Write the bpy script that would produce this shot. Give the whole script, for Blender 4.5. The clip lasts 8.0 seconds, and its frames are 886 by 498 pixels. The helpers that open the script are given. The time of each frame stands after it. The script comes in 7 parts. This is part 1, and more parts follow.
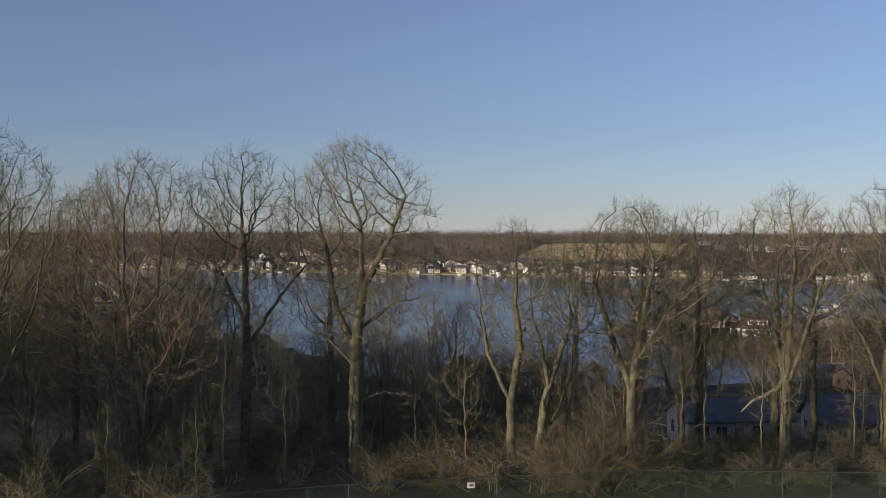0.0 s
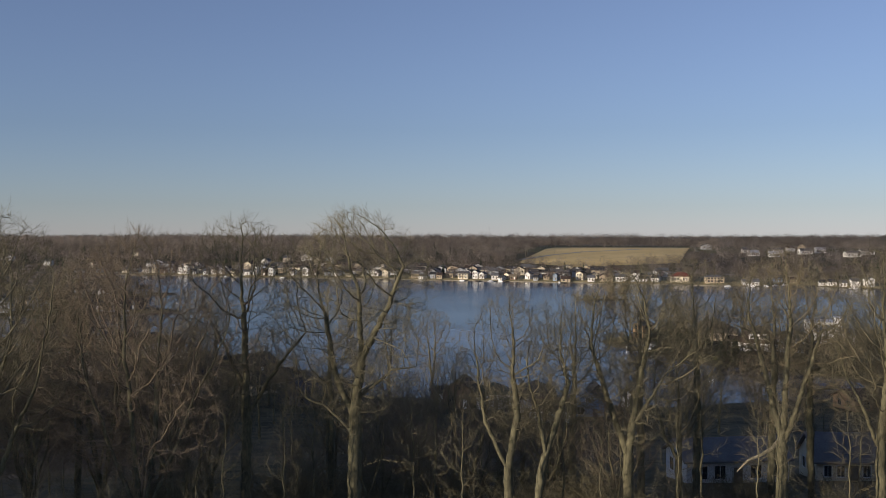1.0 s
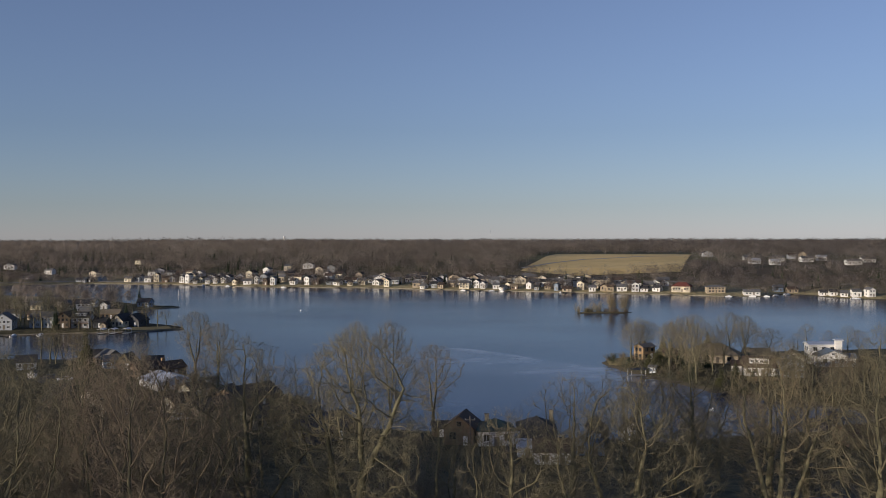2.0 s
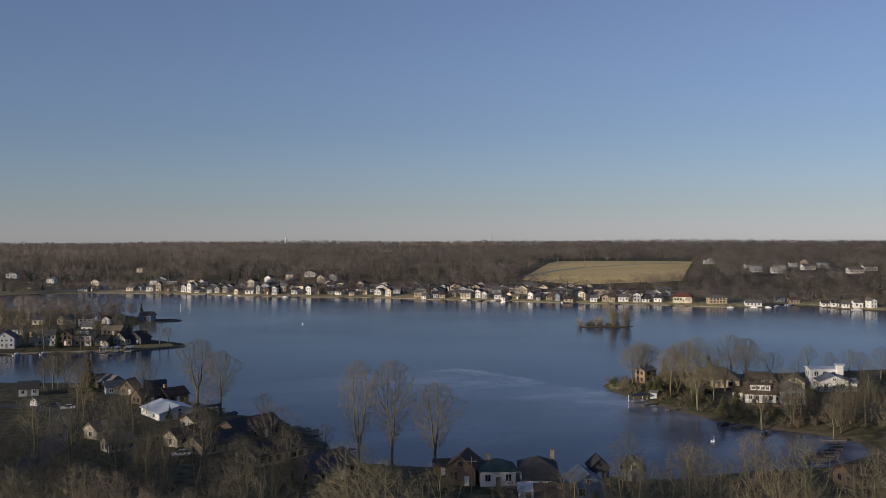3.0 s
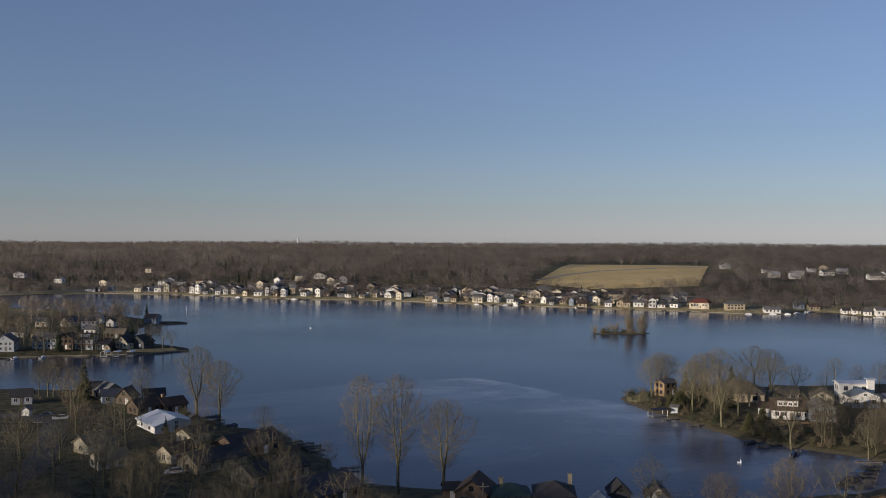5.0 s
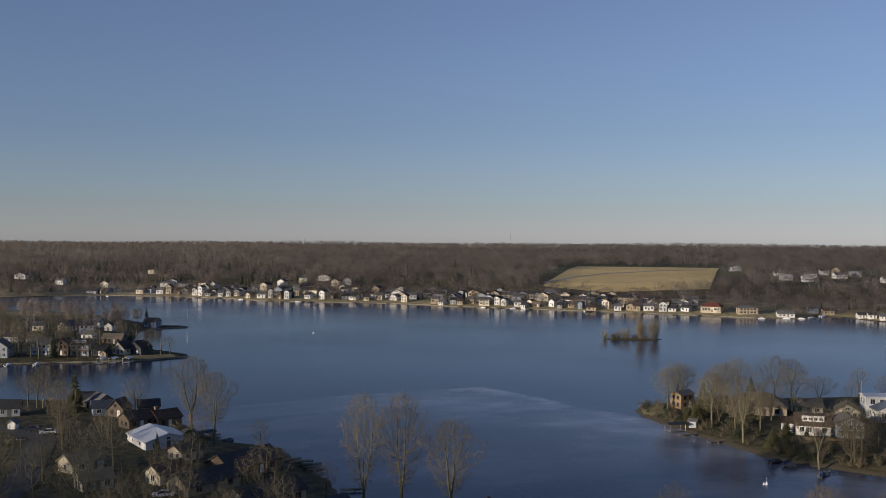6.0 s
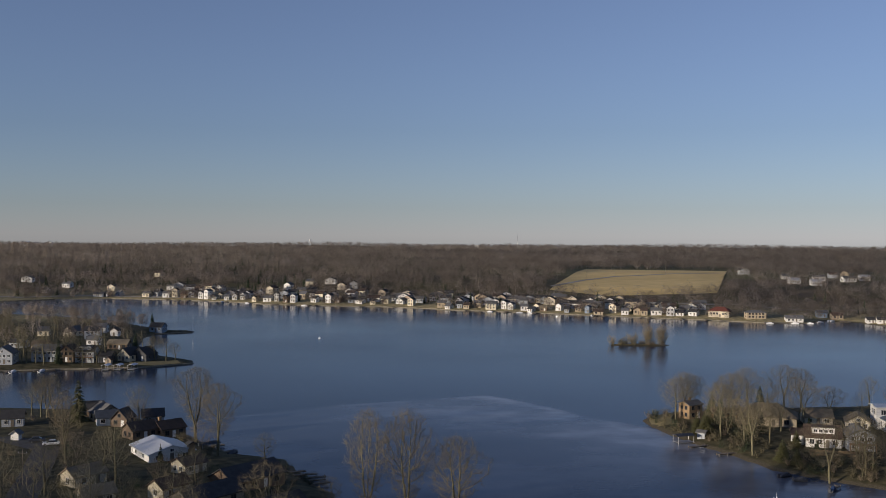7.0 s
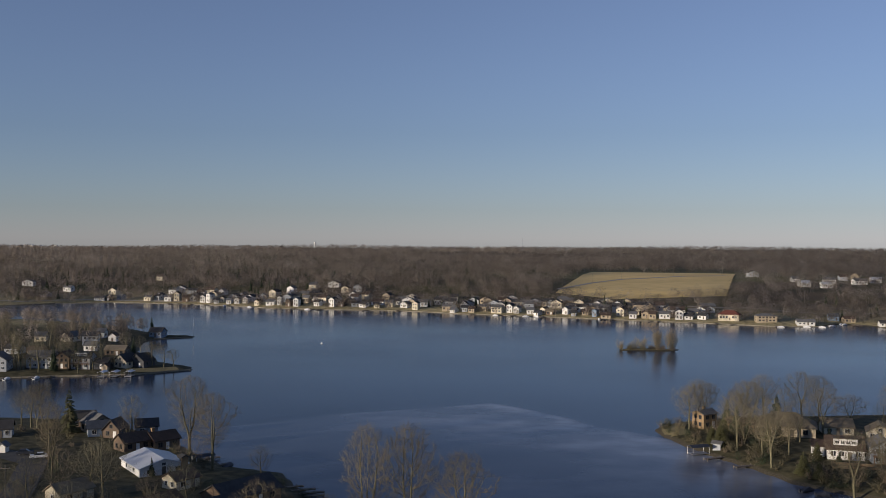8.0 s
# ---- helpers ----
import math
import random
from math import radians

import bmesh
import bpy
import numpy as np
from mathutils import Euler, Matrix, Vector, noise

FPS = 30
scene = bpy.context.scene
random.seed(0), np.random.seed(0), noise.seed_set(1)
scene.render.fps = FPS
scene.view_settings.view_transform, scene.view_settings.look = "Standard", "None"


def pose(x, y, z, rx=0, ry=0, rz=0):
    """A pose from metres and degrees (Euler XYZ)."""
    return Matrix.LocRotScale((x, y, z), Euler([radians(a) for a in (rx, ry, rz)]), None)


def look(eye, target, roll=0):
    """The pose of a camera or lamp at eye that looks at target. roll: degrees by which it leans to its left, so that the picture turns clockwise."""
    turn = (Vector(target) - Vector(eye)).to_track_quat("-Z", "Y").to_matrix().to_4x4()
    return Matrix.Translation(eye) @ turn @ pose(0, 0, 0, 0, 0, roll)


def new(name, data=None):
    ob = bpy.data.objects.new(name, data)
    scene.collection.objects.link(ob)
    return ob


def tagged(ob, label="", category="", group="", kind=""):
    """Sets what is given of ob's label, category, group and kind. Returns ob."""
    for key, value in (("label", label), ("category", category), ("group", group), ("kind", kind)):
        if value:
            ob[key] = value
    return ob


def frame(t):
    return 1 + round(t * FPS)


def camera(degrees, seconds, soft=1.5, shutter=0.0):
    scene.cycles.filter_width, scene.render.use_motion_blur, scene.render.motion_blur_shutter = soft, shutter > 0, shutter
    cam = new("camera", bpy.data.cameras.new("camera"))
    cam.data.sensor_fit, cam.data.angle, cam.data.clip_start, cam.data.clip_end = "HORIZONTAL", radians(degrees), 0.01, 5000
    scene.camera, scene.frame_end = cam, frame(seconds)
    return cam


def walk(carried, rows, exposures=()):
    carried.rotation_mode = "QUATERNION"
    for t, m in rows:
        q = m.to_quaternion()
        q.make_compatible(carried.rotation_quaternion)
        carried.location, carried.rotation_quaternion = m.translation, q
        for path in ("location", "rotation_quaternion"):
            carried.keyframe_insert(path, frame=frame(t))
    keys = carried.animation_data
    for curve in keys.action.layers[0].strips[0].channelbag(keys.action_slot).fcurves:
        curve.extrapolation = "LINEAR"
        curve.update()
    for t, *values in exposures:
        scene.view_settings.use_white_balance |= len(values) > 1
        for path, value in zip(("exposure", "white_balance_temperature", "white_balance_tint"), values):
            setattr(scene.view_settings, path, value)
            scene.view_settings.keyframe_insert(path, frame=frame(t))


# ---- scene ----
# ---- camera and its walk ----
def at_row(t, x, y, z, tilt, turn, lean):
    return (t, pose(x, y, z, tilt, 0, turn) @ pose(0, 0, 0, 0, 0, lean))


cam = camera(49, 8.0, soft=0.85)
walk(cam, [
    at_row(0.0, -0.12, 12.68, 34.22, 89.097, -0.442, 0.06),
    at_row(0.5, 0.02, 12.54, 35.93, 89.098, -0.372, 0.00),
    at_row(1.0, 0.16, 12.16, 38.58, 89.131, -0.309, 0.00),
    at_row(1.5, 0.25, 11.63, 41.93, 89.155, -0.274, -0.08),
    at_row(1.7, 0.28, 11.45, 43.60, 89.153, -0.260, -0.10),
    at_row(2.8, 0.35, 10.90, 53.64, 89.143, -0.139, -0.20),
    at_row(3.0, 0.40, 10.80, 55.00, 89.130, -0.130, -0.21),
    at_row(3.5, 0.57, 11.15, 56.25, 89.207, -0.069, -0.18),
    at_row(4.0, 0.60, 13.45, 56.18, 89.277, 0.058, -0.09),
    at_row(4.5, 0.70, 17.51, 56.20, 89.210, 0.291, 0.09),
    at_row(4.7, 0.70, 20.08, 56.18, 89.189, 0.414, 0.15),
    at_row(5.8, 0.17, 38.00, 56.39, 89.200, 0.863, 0.29),
    at_row(6.0, 0.17, 39.29, 57.73, 89.184, 0.920, 0.30),
    at_row(6.2, 0.10, 39.49, 59.50, 89.146, 0.988, 0.28),
    at_row(6.5, 0.22, 39.18, 60.65, 89.157, 1.129, 0.29),
    at_row(7.0, 0.38, 41.79, 60.28, 89.217, 1.319, 0.30),
    at_row(7.5, 0.50, 46.96, 60.18, 89.298, 1.500, 0.30),
    at_row(8.0, 0.39, 53.08, 60.48, 89.358, 1.618, 0.19),
], exposures=[(0.0, 0.18, 6450, 14), (1.0, 0.11, 6350, 14), (1.7, 0.01, 6300, 14), (3.0, -0.12, 6270, 14), (8.0, -0.10, 6300, 14)])

# ---- world, sun and exposure ----
SUN_TURN, SUN_HIGH = radians(236), radians(7.6)
world = bpy.data.worlds.new("evening_sky")
scene.world = world
world.use_nodes = True
wn = world.node_tree
sky = wn.nodes.new("ShaderNodeTexSky")
sky.sky_type = "NISHITA"
sky.sun_disc = False
sky.sun_elevation, sky.sun_rotation = SUN_HIGH, SUN_TURN
sky.air_density, sky.dust_density, sky.ozone_density = 1.0, 0.0, 2.2
wn.nodes["Background"].inputs["Strength"].default_value = 0.110
pale = wn.nodes.new("ShaderNodeHueSaturation")
pale.inputs["Saturation"].default_value = 0.62
cool = wn.nodes.new("ShaderNodeMix")
cool.data_type, cool.blend_type = "RGBA", "MULTIPLY"
cool.inputs["Factor"].default_value, cool.inputs["B"].default_value = 1.0, (0.70, 0.82, 1.15, 1)
wn.links.new(sky.outputs[0], pale.inputs["Color"])
wn.links.new(pale.outputs[0], cool.inputs["A"])
wn.links.new(cool.outputs["Result"], wn.nodes["Background"].inputs["Color"])

sun_data = bpy.data.lights.new("sun", "SUN")
sun_data.energy, sun_data.angle, sun_data.color = 5.0, radians(0.6), (1.0, 0.86, 0.66)
sun = new("sun", sun_data)
to_sun = Vector((math.sin(SUN_TURN) * math.cos(SUN_HIGH), math.cos(SUN_TURN) * math.cos(SUN_HIGH), math.sin(SUN_HIGH)))
sun.matrix_world = look(to_sun * 300, (0, 0, 0))


# ---- materials ----
def surface(name, dark, light, rough=0.8, size=1.0, fine=8.0, relief=0.0, spread=0.0, metal=0.0, stretch=(1, 1, 1), gloss=0.4):
    """A surface that wanders between two colours, in broad stains and in fine grain; spread varies it from copy to copy."""
    m = bpy.data.materials.new(name)
    m.use_nodes = True
    t, b = m.node_tree, m.node_tree.nodes["Principled BSDF"]
    place = t.nodes.new("ShaderNodeTexCoord")
    fit = t.nodes.new("ShaderNodeMapping")
    fit.inputs["Scale"].default_value = stretch
    t.links.new(place.outputs["Object"], fit.inputs["Vector"])
    broad, grain = t.nodes.new("ShaderNodeTexNoise"), t.nodes.new("ShaderNodeTexNoise")
    broad.inputs["Scale"].default_value, broad.inputs["Detail"].default_value = 1.0 / size, 3
    grain.inputs["Scale"].default_value, grain.inputs["Detail"].default_value = fine / size, 2
    for n in (broad, grain):
        t.links.new(fit.outputs[0], n.inputs["Vector"])
    both = t.nodes.new("ShaderNodeMath")
    both.operation = "ADD"
    t.links.new(broad.outputs["Fac"], both.inputs[0])
    t.links.new(grain.outputs["Fac"], both.inputs[1])
    ramp = t.nodes.new("ShaderNodeMapRange")
    ramp.inputs["From Min"].default_value, ramp.inputs["From Max"].default_value = 0.65, 1.35
    t.links.new(both.outputs[0], ramp.inputs["Value"])
    mix = t.nodes.new("ShaderNodeMix")
    mix.data_type = "RGBA"
    mix.inputs["A"].default_value, mix.inputs["B"].default_value = (*dark, 1), (*light, 1)
    t.links.new(ramp.outputs[0], mix.inputs["Factor"])
    colour = mix.outputs["Result"]
    if spread:
        info, span, hsv = t.nodes.new("ShaderNodeObjectInfo"), t.nodes.new("ShaderNodeMapRange"), t.nodes.new("ShaderNodeHueSaturation")
        span.inputs["To Min"].default_value, span.inputs["To Max"].default_value = 1 - spread, 1 + spread
        t.links.new(info.outputs["Random"], span.inputs["Value"])
        t.links.new(span.outputs[0], hsv.inputs["Value"])
        t.links.new(colour, hsv.inputs["Color"])
        colour = hsv.outputs[0]
    t.links.new(colour, b.inputs["Base Color"])
    b.inputs["Roughness"].default_value, b.inputs["Metallic"].default_value = rough, metal
    b.inputs["Specular IOR Level"].default_value = gloss
    if relief:
        bump = t.nodes.new("ShaderNodeBump")
        bump.inputs["Strength"].default_value, bump.inputs["Distance"].default_value = 0.6, relief
        t.links.new(both.outputs[0], bump.inputs["Height"])
        t.links.new(bump.outputs[0], b.inputs["Normal"])
    return m


BARK = surface("bark", (0.05, 0.047, 0.028), (0.20, 0.182, 0.106), 0.9, 0.9, 7, 0.02, 0.18, stretch=(1, 1, 0.3))
TWIG = surface("twigs", (0.085, 0.076, 0.047), (0.215, 0.188, 0.115), 0.9, 2.0, 5, 0, 0.18)
RED_TWIG = surface("reddish_twigs", (0.105, 0.082, 0.056), (0.225, 0.178, 0.120), 0.9, 2.0, 5, 0, 0.12)
GOLD_TWIG = surface("golden_twigs", (0.105, 0.087, 0.053), (0.210, 0.174, 0.104), 0.9, 2.0, 5, 0, 0.12)
NEEDLES = surface("needles", (0.018, 0.030, 0.014), (0.050, 0.065, 0.028), 0.8, 0.8, 6, 0, 0.2)
REED = surface("golden_willow_twigs", (0.20, 0.155, 0.088), (0.35, 0.275, 0.155), 0.9, 2.0, 5, 0, 0.15)
PALE_TWIG = surface("pale_twigs", (0.115, 0.098, 0.062), (0.230, 0.195, 0.122), 0.9, 2.0, 5, 0, 0.15)
OLIVE_NEEDLES = surface("olive_needles", (0.040, 0.044, 0.017), (0.110, 0.105, 0.040), 0.8, 0.8, 6, 0, 0.2)
STRAW = surface("straw_lawn", (0.16, 0.135, 0.062), (0.30, 0.25, 0.125), 0.95, 5, 10, 0.02)
BRUSH = surface("brush_stems", (0.072, 0.064, 0.037), (0.195, 0.166, 0.094), 0.9, 1.0, 6, 0, 0.22)
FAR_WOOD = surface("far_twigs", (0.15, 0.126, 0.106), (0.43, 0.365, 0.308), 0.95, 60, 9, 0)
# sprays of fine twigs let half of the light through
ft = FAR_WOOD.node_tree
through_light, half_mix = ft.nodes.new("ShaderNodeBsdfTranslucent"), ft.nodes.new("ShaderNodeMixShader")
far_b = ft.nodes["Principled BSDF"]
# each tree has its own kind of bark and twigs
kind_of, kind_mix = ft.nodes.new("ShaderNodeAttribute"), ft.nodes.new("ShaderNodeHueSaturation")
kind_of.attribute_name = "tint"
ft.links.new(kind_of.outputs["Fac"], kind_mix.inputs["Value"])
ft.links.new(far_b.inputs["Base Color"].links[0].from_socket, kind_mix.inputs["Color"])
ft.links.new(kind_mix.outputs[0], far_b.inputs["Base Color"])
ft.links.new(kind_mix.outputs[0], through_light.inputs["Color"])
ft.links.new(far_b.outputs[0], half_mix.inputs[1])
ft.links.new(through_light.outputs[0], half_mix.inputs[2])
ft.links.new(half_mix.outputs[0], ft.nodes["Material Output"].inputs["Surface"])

ASPHALT = surface("asphalt", (0.045, 0.045, 0.047), (0.085, 0.083, 0.080), 0.9, 3, 10, 0.01)
GRAVEL_WAY = surface("pale_track", (0.28, 0.25, 0.20), (0.42, 0.38, 0.31), 0.9, 4, 8)
FIELD = surface("mown_field", (0.55, 0.395, 0.150), (0.75, 0.55, 0.235), 0.95, 50, 12, 0, stretch=(0.3, 1, 1))
STONE_EDGE = surface("seawall_stone", (0.11, 0.10, 0.075), (0.30, 0.265, 0.20), 0.9, 1.5, 6, 0.05)
WOOD = surface("weathered_wood", (0.10, 0.085, 0.068), (0.20, 0.17, 0.135), 0.85, 1.2, 9, 0.01, 0.2, stretch=(0.3, 1, 1))
PALE_WOOD = surface("pale_timber", (0.30, 0.26, 0.20), (0.45, 0.40, 0.32), 0.8, 1.2, 9, 0, 0.15)
RED_WOOD = surface("stained_cedar", (0.13, 0.075, 0.042), (0.22, 0.130, 0.075), 0.7, 1.0, 9, 0.01, 0.1)
METAL = surface("galvanised_steel", (0.30, 0.31, 0.32), (0.48, 0.49, 0.50), 0.45, 0.5, 8, 0, 0, 0.8)
GLASS = surface("window_glass", (0.012, 0.015, 0.020), (0.030, 0.036, 0.044), 0.10, 1.0, 3, gloss=0.3)
FRAME = surface("window_frame", (0.62, 0.61, 0.58), (0.80, 0.79, 0.76), 0.5, 1.0, 6)
DARK_FRAME = surface("dark_window_frame", (0.06, 0.055, 0.05), (0.12, 0.11, 0.10), 0.5, 1.0, 6)
BRICK = surface("brick", (0.21, 0.138, 0.075), (0.34, 0.238, 0.135), 0.85, 0.6, 9, 0.02)
ICE_WHITE = surface("frozen_spray", (0.72, 0.75, 0.78), (0.88, 0.90, 0.92), 0.5, 0.5, 6, 0.03)
SIGN_WHITE = surface("sign_white", (0.70, 0.70, 0.68), (0.82, 0.82, 0.80), 0.5, 0.5, 6)
SIGN_BLACK = surface("sign_black", (0.012, 0.012, 0.012), (0.03, 0.03, 0.03), 0.5, 0.5, 6)
FENCE_GREEN = surface("green_coated_wire", (0.015, 0.045, 0.030), (0.035, 0.080, 0.055), 0.5, 0.5, 6)
TYRE = surface("tyre_rubber", (0.012, 0.012, 0.012), (0.03, 0.03, 0.03), 0.9, 0.2, 6)
HULLS = {
    "white": surface("white_gelcoat", (0.62, 0.63, 0.64), (0.80, 0.80, 0.80), 0.3, 2, 6),
    "dark": surface("dark_cover", (0.018, 0.022, 0.032), (0.045, 0.052, 0.070), 0.6, 1, 6),
    "blue": surface("blue_cover", (0.020, 0.045, 0.110), (0.045, 0.085, 0.180), 0.6, 1, 6),
}
LAP = (1, 1, 6)
WALLS = {
    "white": surface("white_siding", (0.54, 0.53, 0.50), (0.74, 0.73, 0.70), 0.6, 2.5, 5, 0.004, 0.05, stretch=LAP),
    "cream": surface("cream_siding", (0.52, 0.46, 0.33), (0.68, 0.61, 0.46), 0.6, 2.5, 5, 0.004, 0.08, stretch=LAP),
    "tan": surface("tan_siding", (0.32, 0.26, 0.18), (0.45, 0.375, 0.27), 0.65, 2.5, 5, 0.004, 0.10, stretch=LAP),
    "grey": surface("grey_siding", (0.26, 0.28, 0.30), (0.38, 0.405, 0.43), 0.65, 2.5, 5, 0.004, 0.10, stretch=LAP),
    "blue": surface("blue_siding", (0.15, 0.20, 0.27), (0.24, 0.30, 0.38), 0.65, 2.5, 5, 0.004, 0.05, stretch=LAP),
    "brown": surface("brown_siding", (0.11, 0.075, 0.05), (0.19, 0.135, 0.09), 0.7, 2.5, 5, 0.004, 0.10, stretch=LAP),
    "dark": surface("charcoal_siding", (0.04, 0.042, 0.046), (0.08, 0.083, 0.088), 0.7, 2.5, 5, 0.004, 0.05, stretch=LAP),
    "brick": BRICK,
}
ROOFS = {
    "grey": surface("grey_shingles", (0.085, 0.085, 0.088), (0.165, 0.163, 0.160), 0.9, 1.5, 9, 0.02, 0.12),
    "dark": surface("dark_shingles", (0.028, 0.028, 0.030), (0.062, 0.060, 0.060), 0.9, 1.5, 9, 0.02, 0.12),
    "brown": surface("brown_shingles", (0.050, 0.034, 0.026), (0.105, 0.073, 0.055), 0.9, 1.5, 9, 0.02, 0.10),
    "tan": surface("tan_shingles", (0.18, 0.145, 0.095), (0.29, 0.235, 0.160), 0.9, 1.5, 9, 0.02, 0.08),
    "red": surface("red_roof_tiles", (0.095, 0.030, 0.022), (0.160, 0.054, 0.038), 0.8, 1.5, 9, 0.02, 0.05),
    "green": surface("green_shingles", (0.030, 0.055, 0.050), (0.060, 0.098, 0.088), 0.9, 1.5, 9, 0.02, 0.05),
    "blue": surface("blue_shingles", (0.08, 0.11, 0.15), (0.14, 0.18, 0.23), 0.9, 1.5, 9, 0.02, 0.05),
    "slate": surface("dark_blue_shingles", (0.030, 0.038, 0.052), (0.062, 0.075, 0.098), 0.85, 1.5, 9, 0.02, 0.05),
    "metal": surface("pale_metal_roof", (0.50, 0.52, 0.55), (0.66, 0.68, 0.71), 0.40, 1.5, 6, 0.01, 0.0, 0.3, stretch=(6, 1, 1)),
}


def ground_surface():
    """Dry winter grass, leaf litter under the woods, sand and stones along the water."""
    m = bpy.data.materials.new("winter_ground")
    m.use_nodes = True
    t, b = m.node_tree, m.node_tree.nodes["Principled BSDF"]
    geo = t.nodes.new("ShaderNodeNewGeometry")
    noises = []
    for scale, detail in ((0.018, 4), (0.35, 4), (3.0, 3)):
        n = t.nodes.new("ShaderNodeTexNoise")
        n.inputs["Scale"].default_value, n.inputs["Detail"].default_value = scale, detail
        t.links.new(geo.outputs["Position"], n.inputs["Vector"])
        noises.append(n)

    def blend(a, b_, fac):
        x = t.nodes.new("ShaderNodeMix")
        x.data_type = "RGBA"
        for key, v in (("A", a), ("B", b_)):
            if isinstance(v, tuple):
                x.inputs[key].default_value = (*v, 1)
            else:
                t.links.new(v, x.inputs[key])
        t.links.new(fac, x.inputs["Factor"])
        return x.outputs["Result"]

    def span(v, lo, hi):
        r = t.nodes.new("ShaderNodeMapRange")
        r.inputs["From Min"].default_value, r.inputs["From Max"].default_value = lo, hi
        t.links.new(v, r.inputs["Value"])
        return r.outputs[0]

    grass = blend((0.050, 0.048, 0.024), (0.140, 0.118, 0.062), span(noises[1].outputs["Fac"], 0.35, 0.65))
    litter = blend((0.060, 0.047, 0.031), (0.170, 0.132, 0.086), span(noises[2].outputs["Fac"], 0.3, 0.7))
    part_z = t.nodes.new("ShaderNodeSeparateXYZ")
    t.links.new(geo.outputs["Position"], part_z.inputs[0])
    lawn = blend((0.040, 0.038, 0.020), (0.112, 0.098, 0.053), span(noises[1].outputs["Fac"], 0.35, 0.65))
    both = blend(grass, litter, span(noises[0].outputs["Fac"], 0.42, 0.58))
    both = blend(both, lawn, span(part_z.outputs["Z"], 7.0, 4.0))
    outfield = blend((0.085, 0.084, 0.040), (0.190, 0.175, 0.088), span(noises[1].outputs["Fac"], 0.35, 0.65))
    both = blend(both, outfield, span(part_z.outputs["Z"], 19.4, 20.2))
    straw = blend((0.21, 0.18, 0.095), (0.41, 0.345, 0.19), span(noises[1].outputs["Fac"], 0.35, 0.65))
    yards = t.nodes.new("ShaderNodeMath")
    yards.operation = "MULTIPLY"
    t.links.new(span(part_z.outputs["Z"], 9.0, 4.0), yards.inputs[0])
    t.links.new(span(part_z.outputs["Y"], 660, 700), yards.inputs[1])
    both = blend(both, straw, yards.outputs[0])
    near_water = span(part_z.outputs["Z"], 0.62, 0.42)
    sand = blend((0.055, 0.048, 0.033), (0.150, 0.126, 0.082), span(noises[2].outputs["Fac"], 0.3, 0.7))
    t.links.new(blend(both, sand, near_water), b.inputs["Base Color"])
    b.inputs["Roughness"].default_value = 0.95
    b.inputs["Specular IOR Level"].default_value = 0.2
    bump = t.nodes.new("ShaderNodeBump")
    bump.inputs["Strength"].default_value, bump.inputs["Distance"].default_value = 0.7, 0.12
    t.links.new(noises[2].outputs["Fac"], bump.inputs["Height"])
    t.links.new(bump.outputs[0], b.inputs["Normal"])
    return m


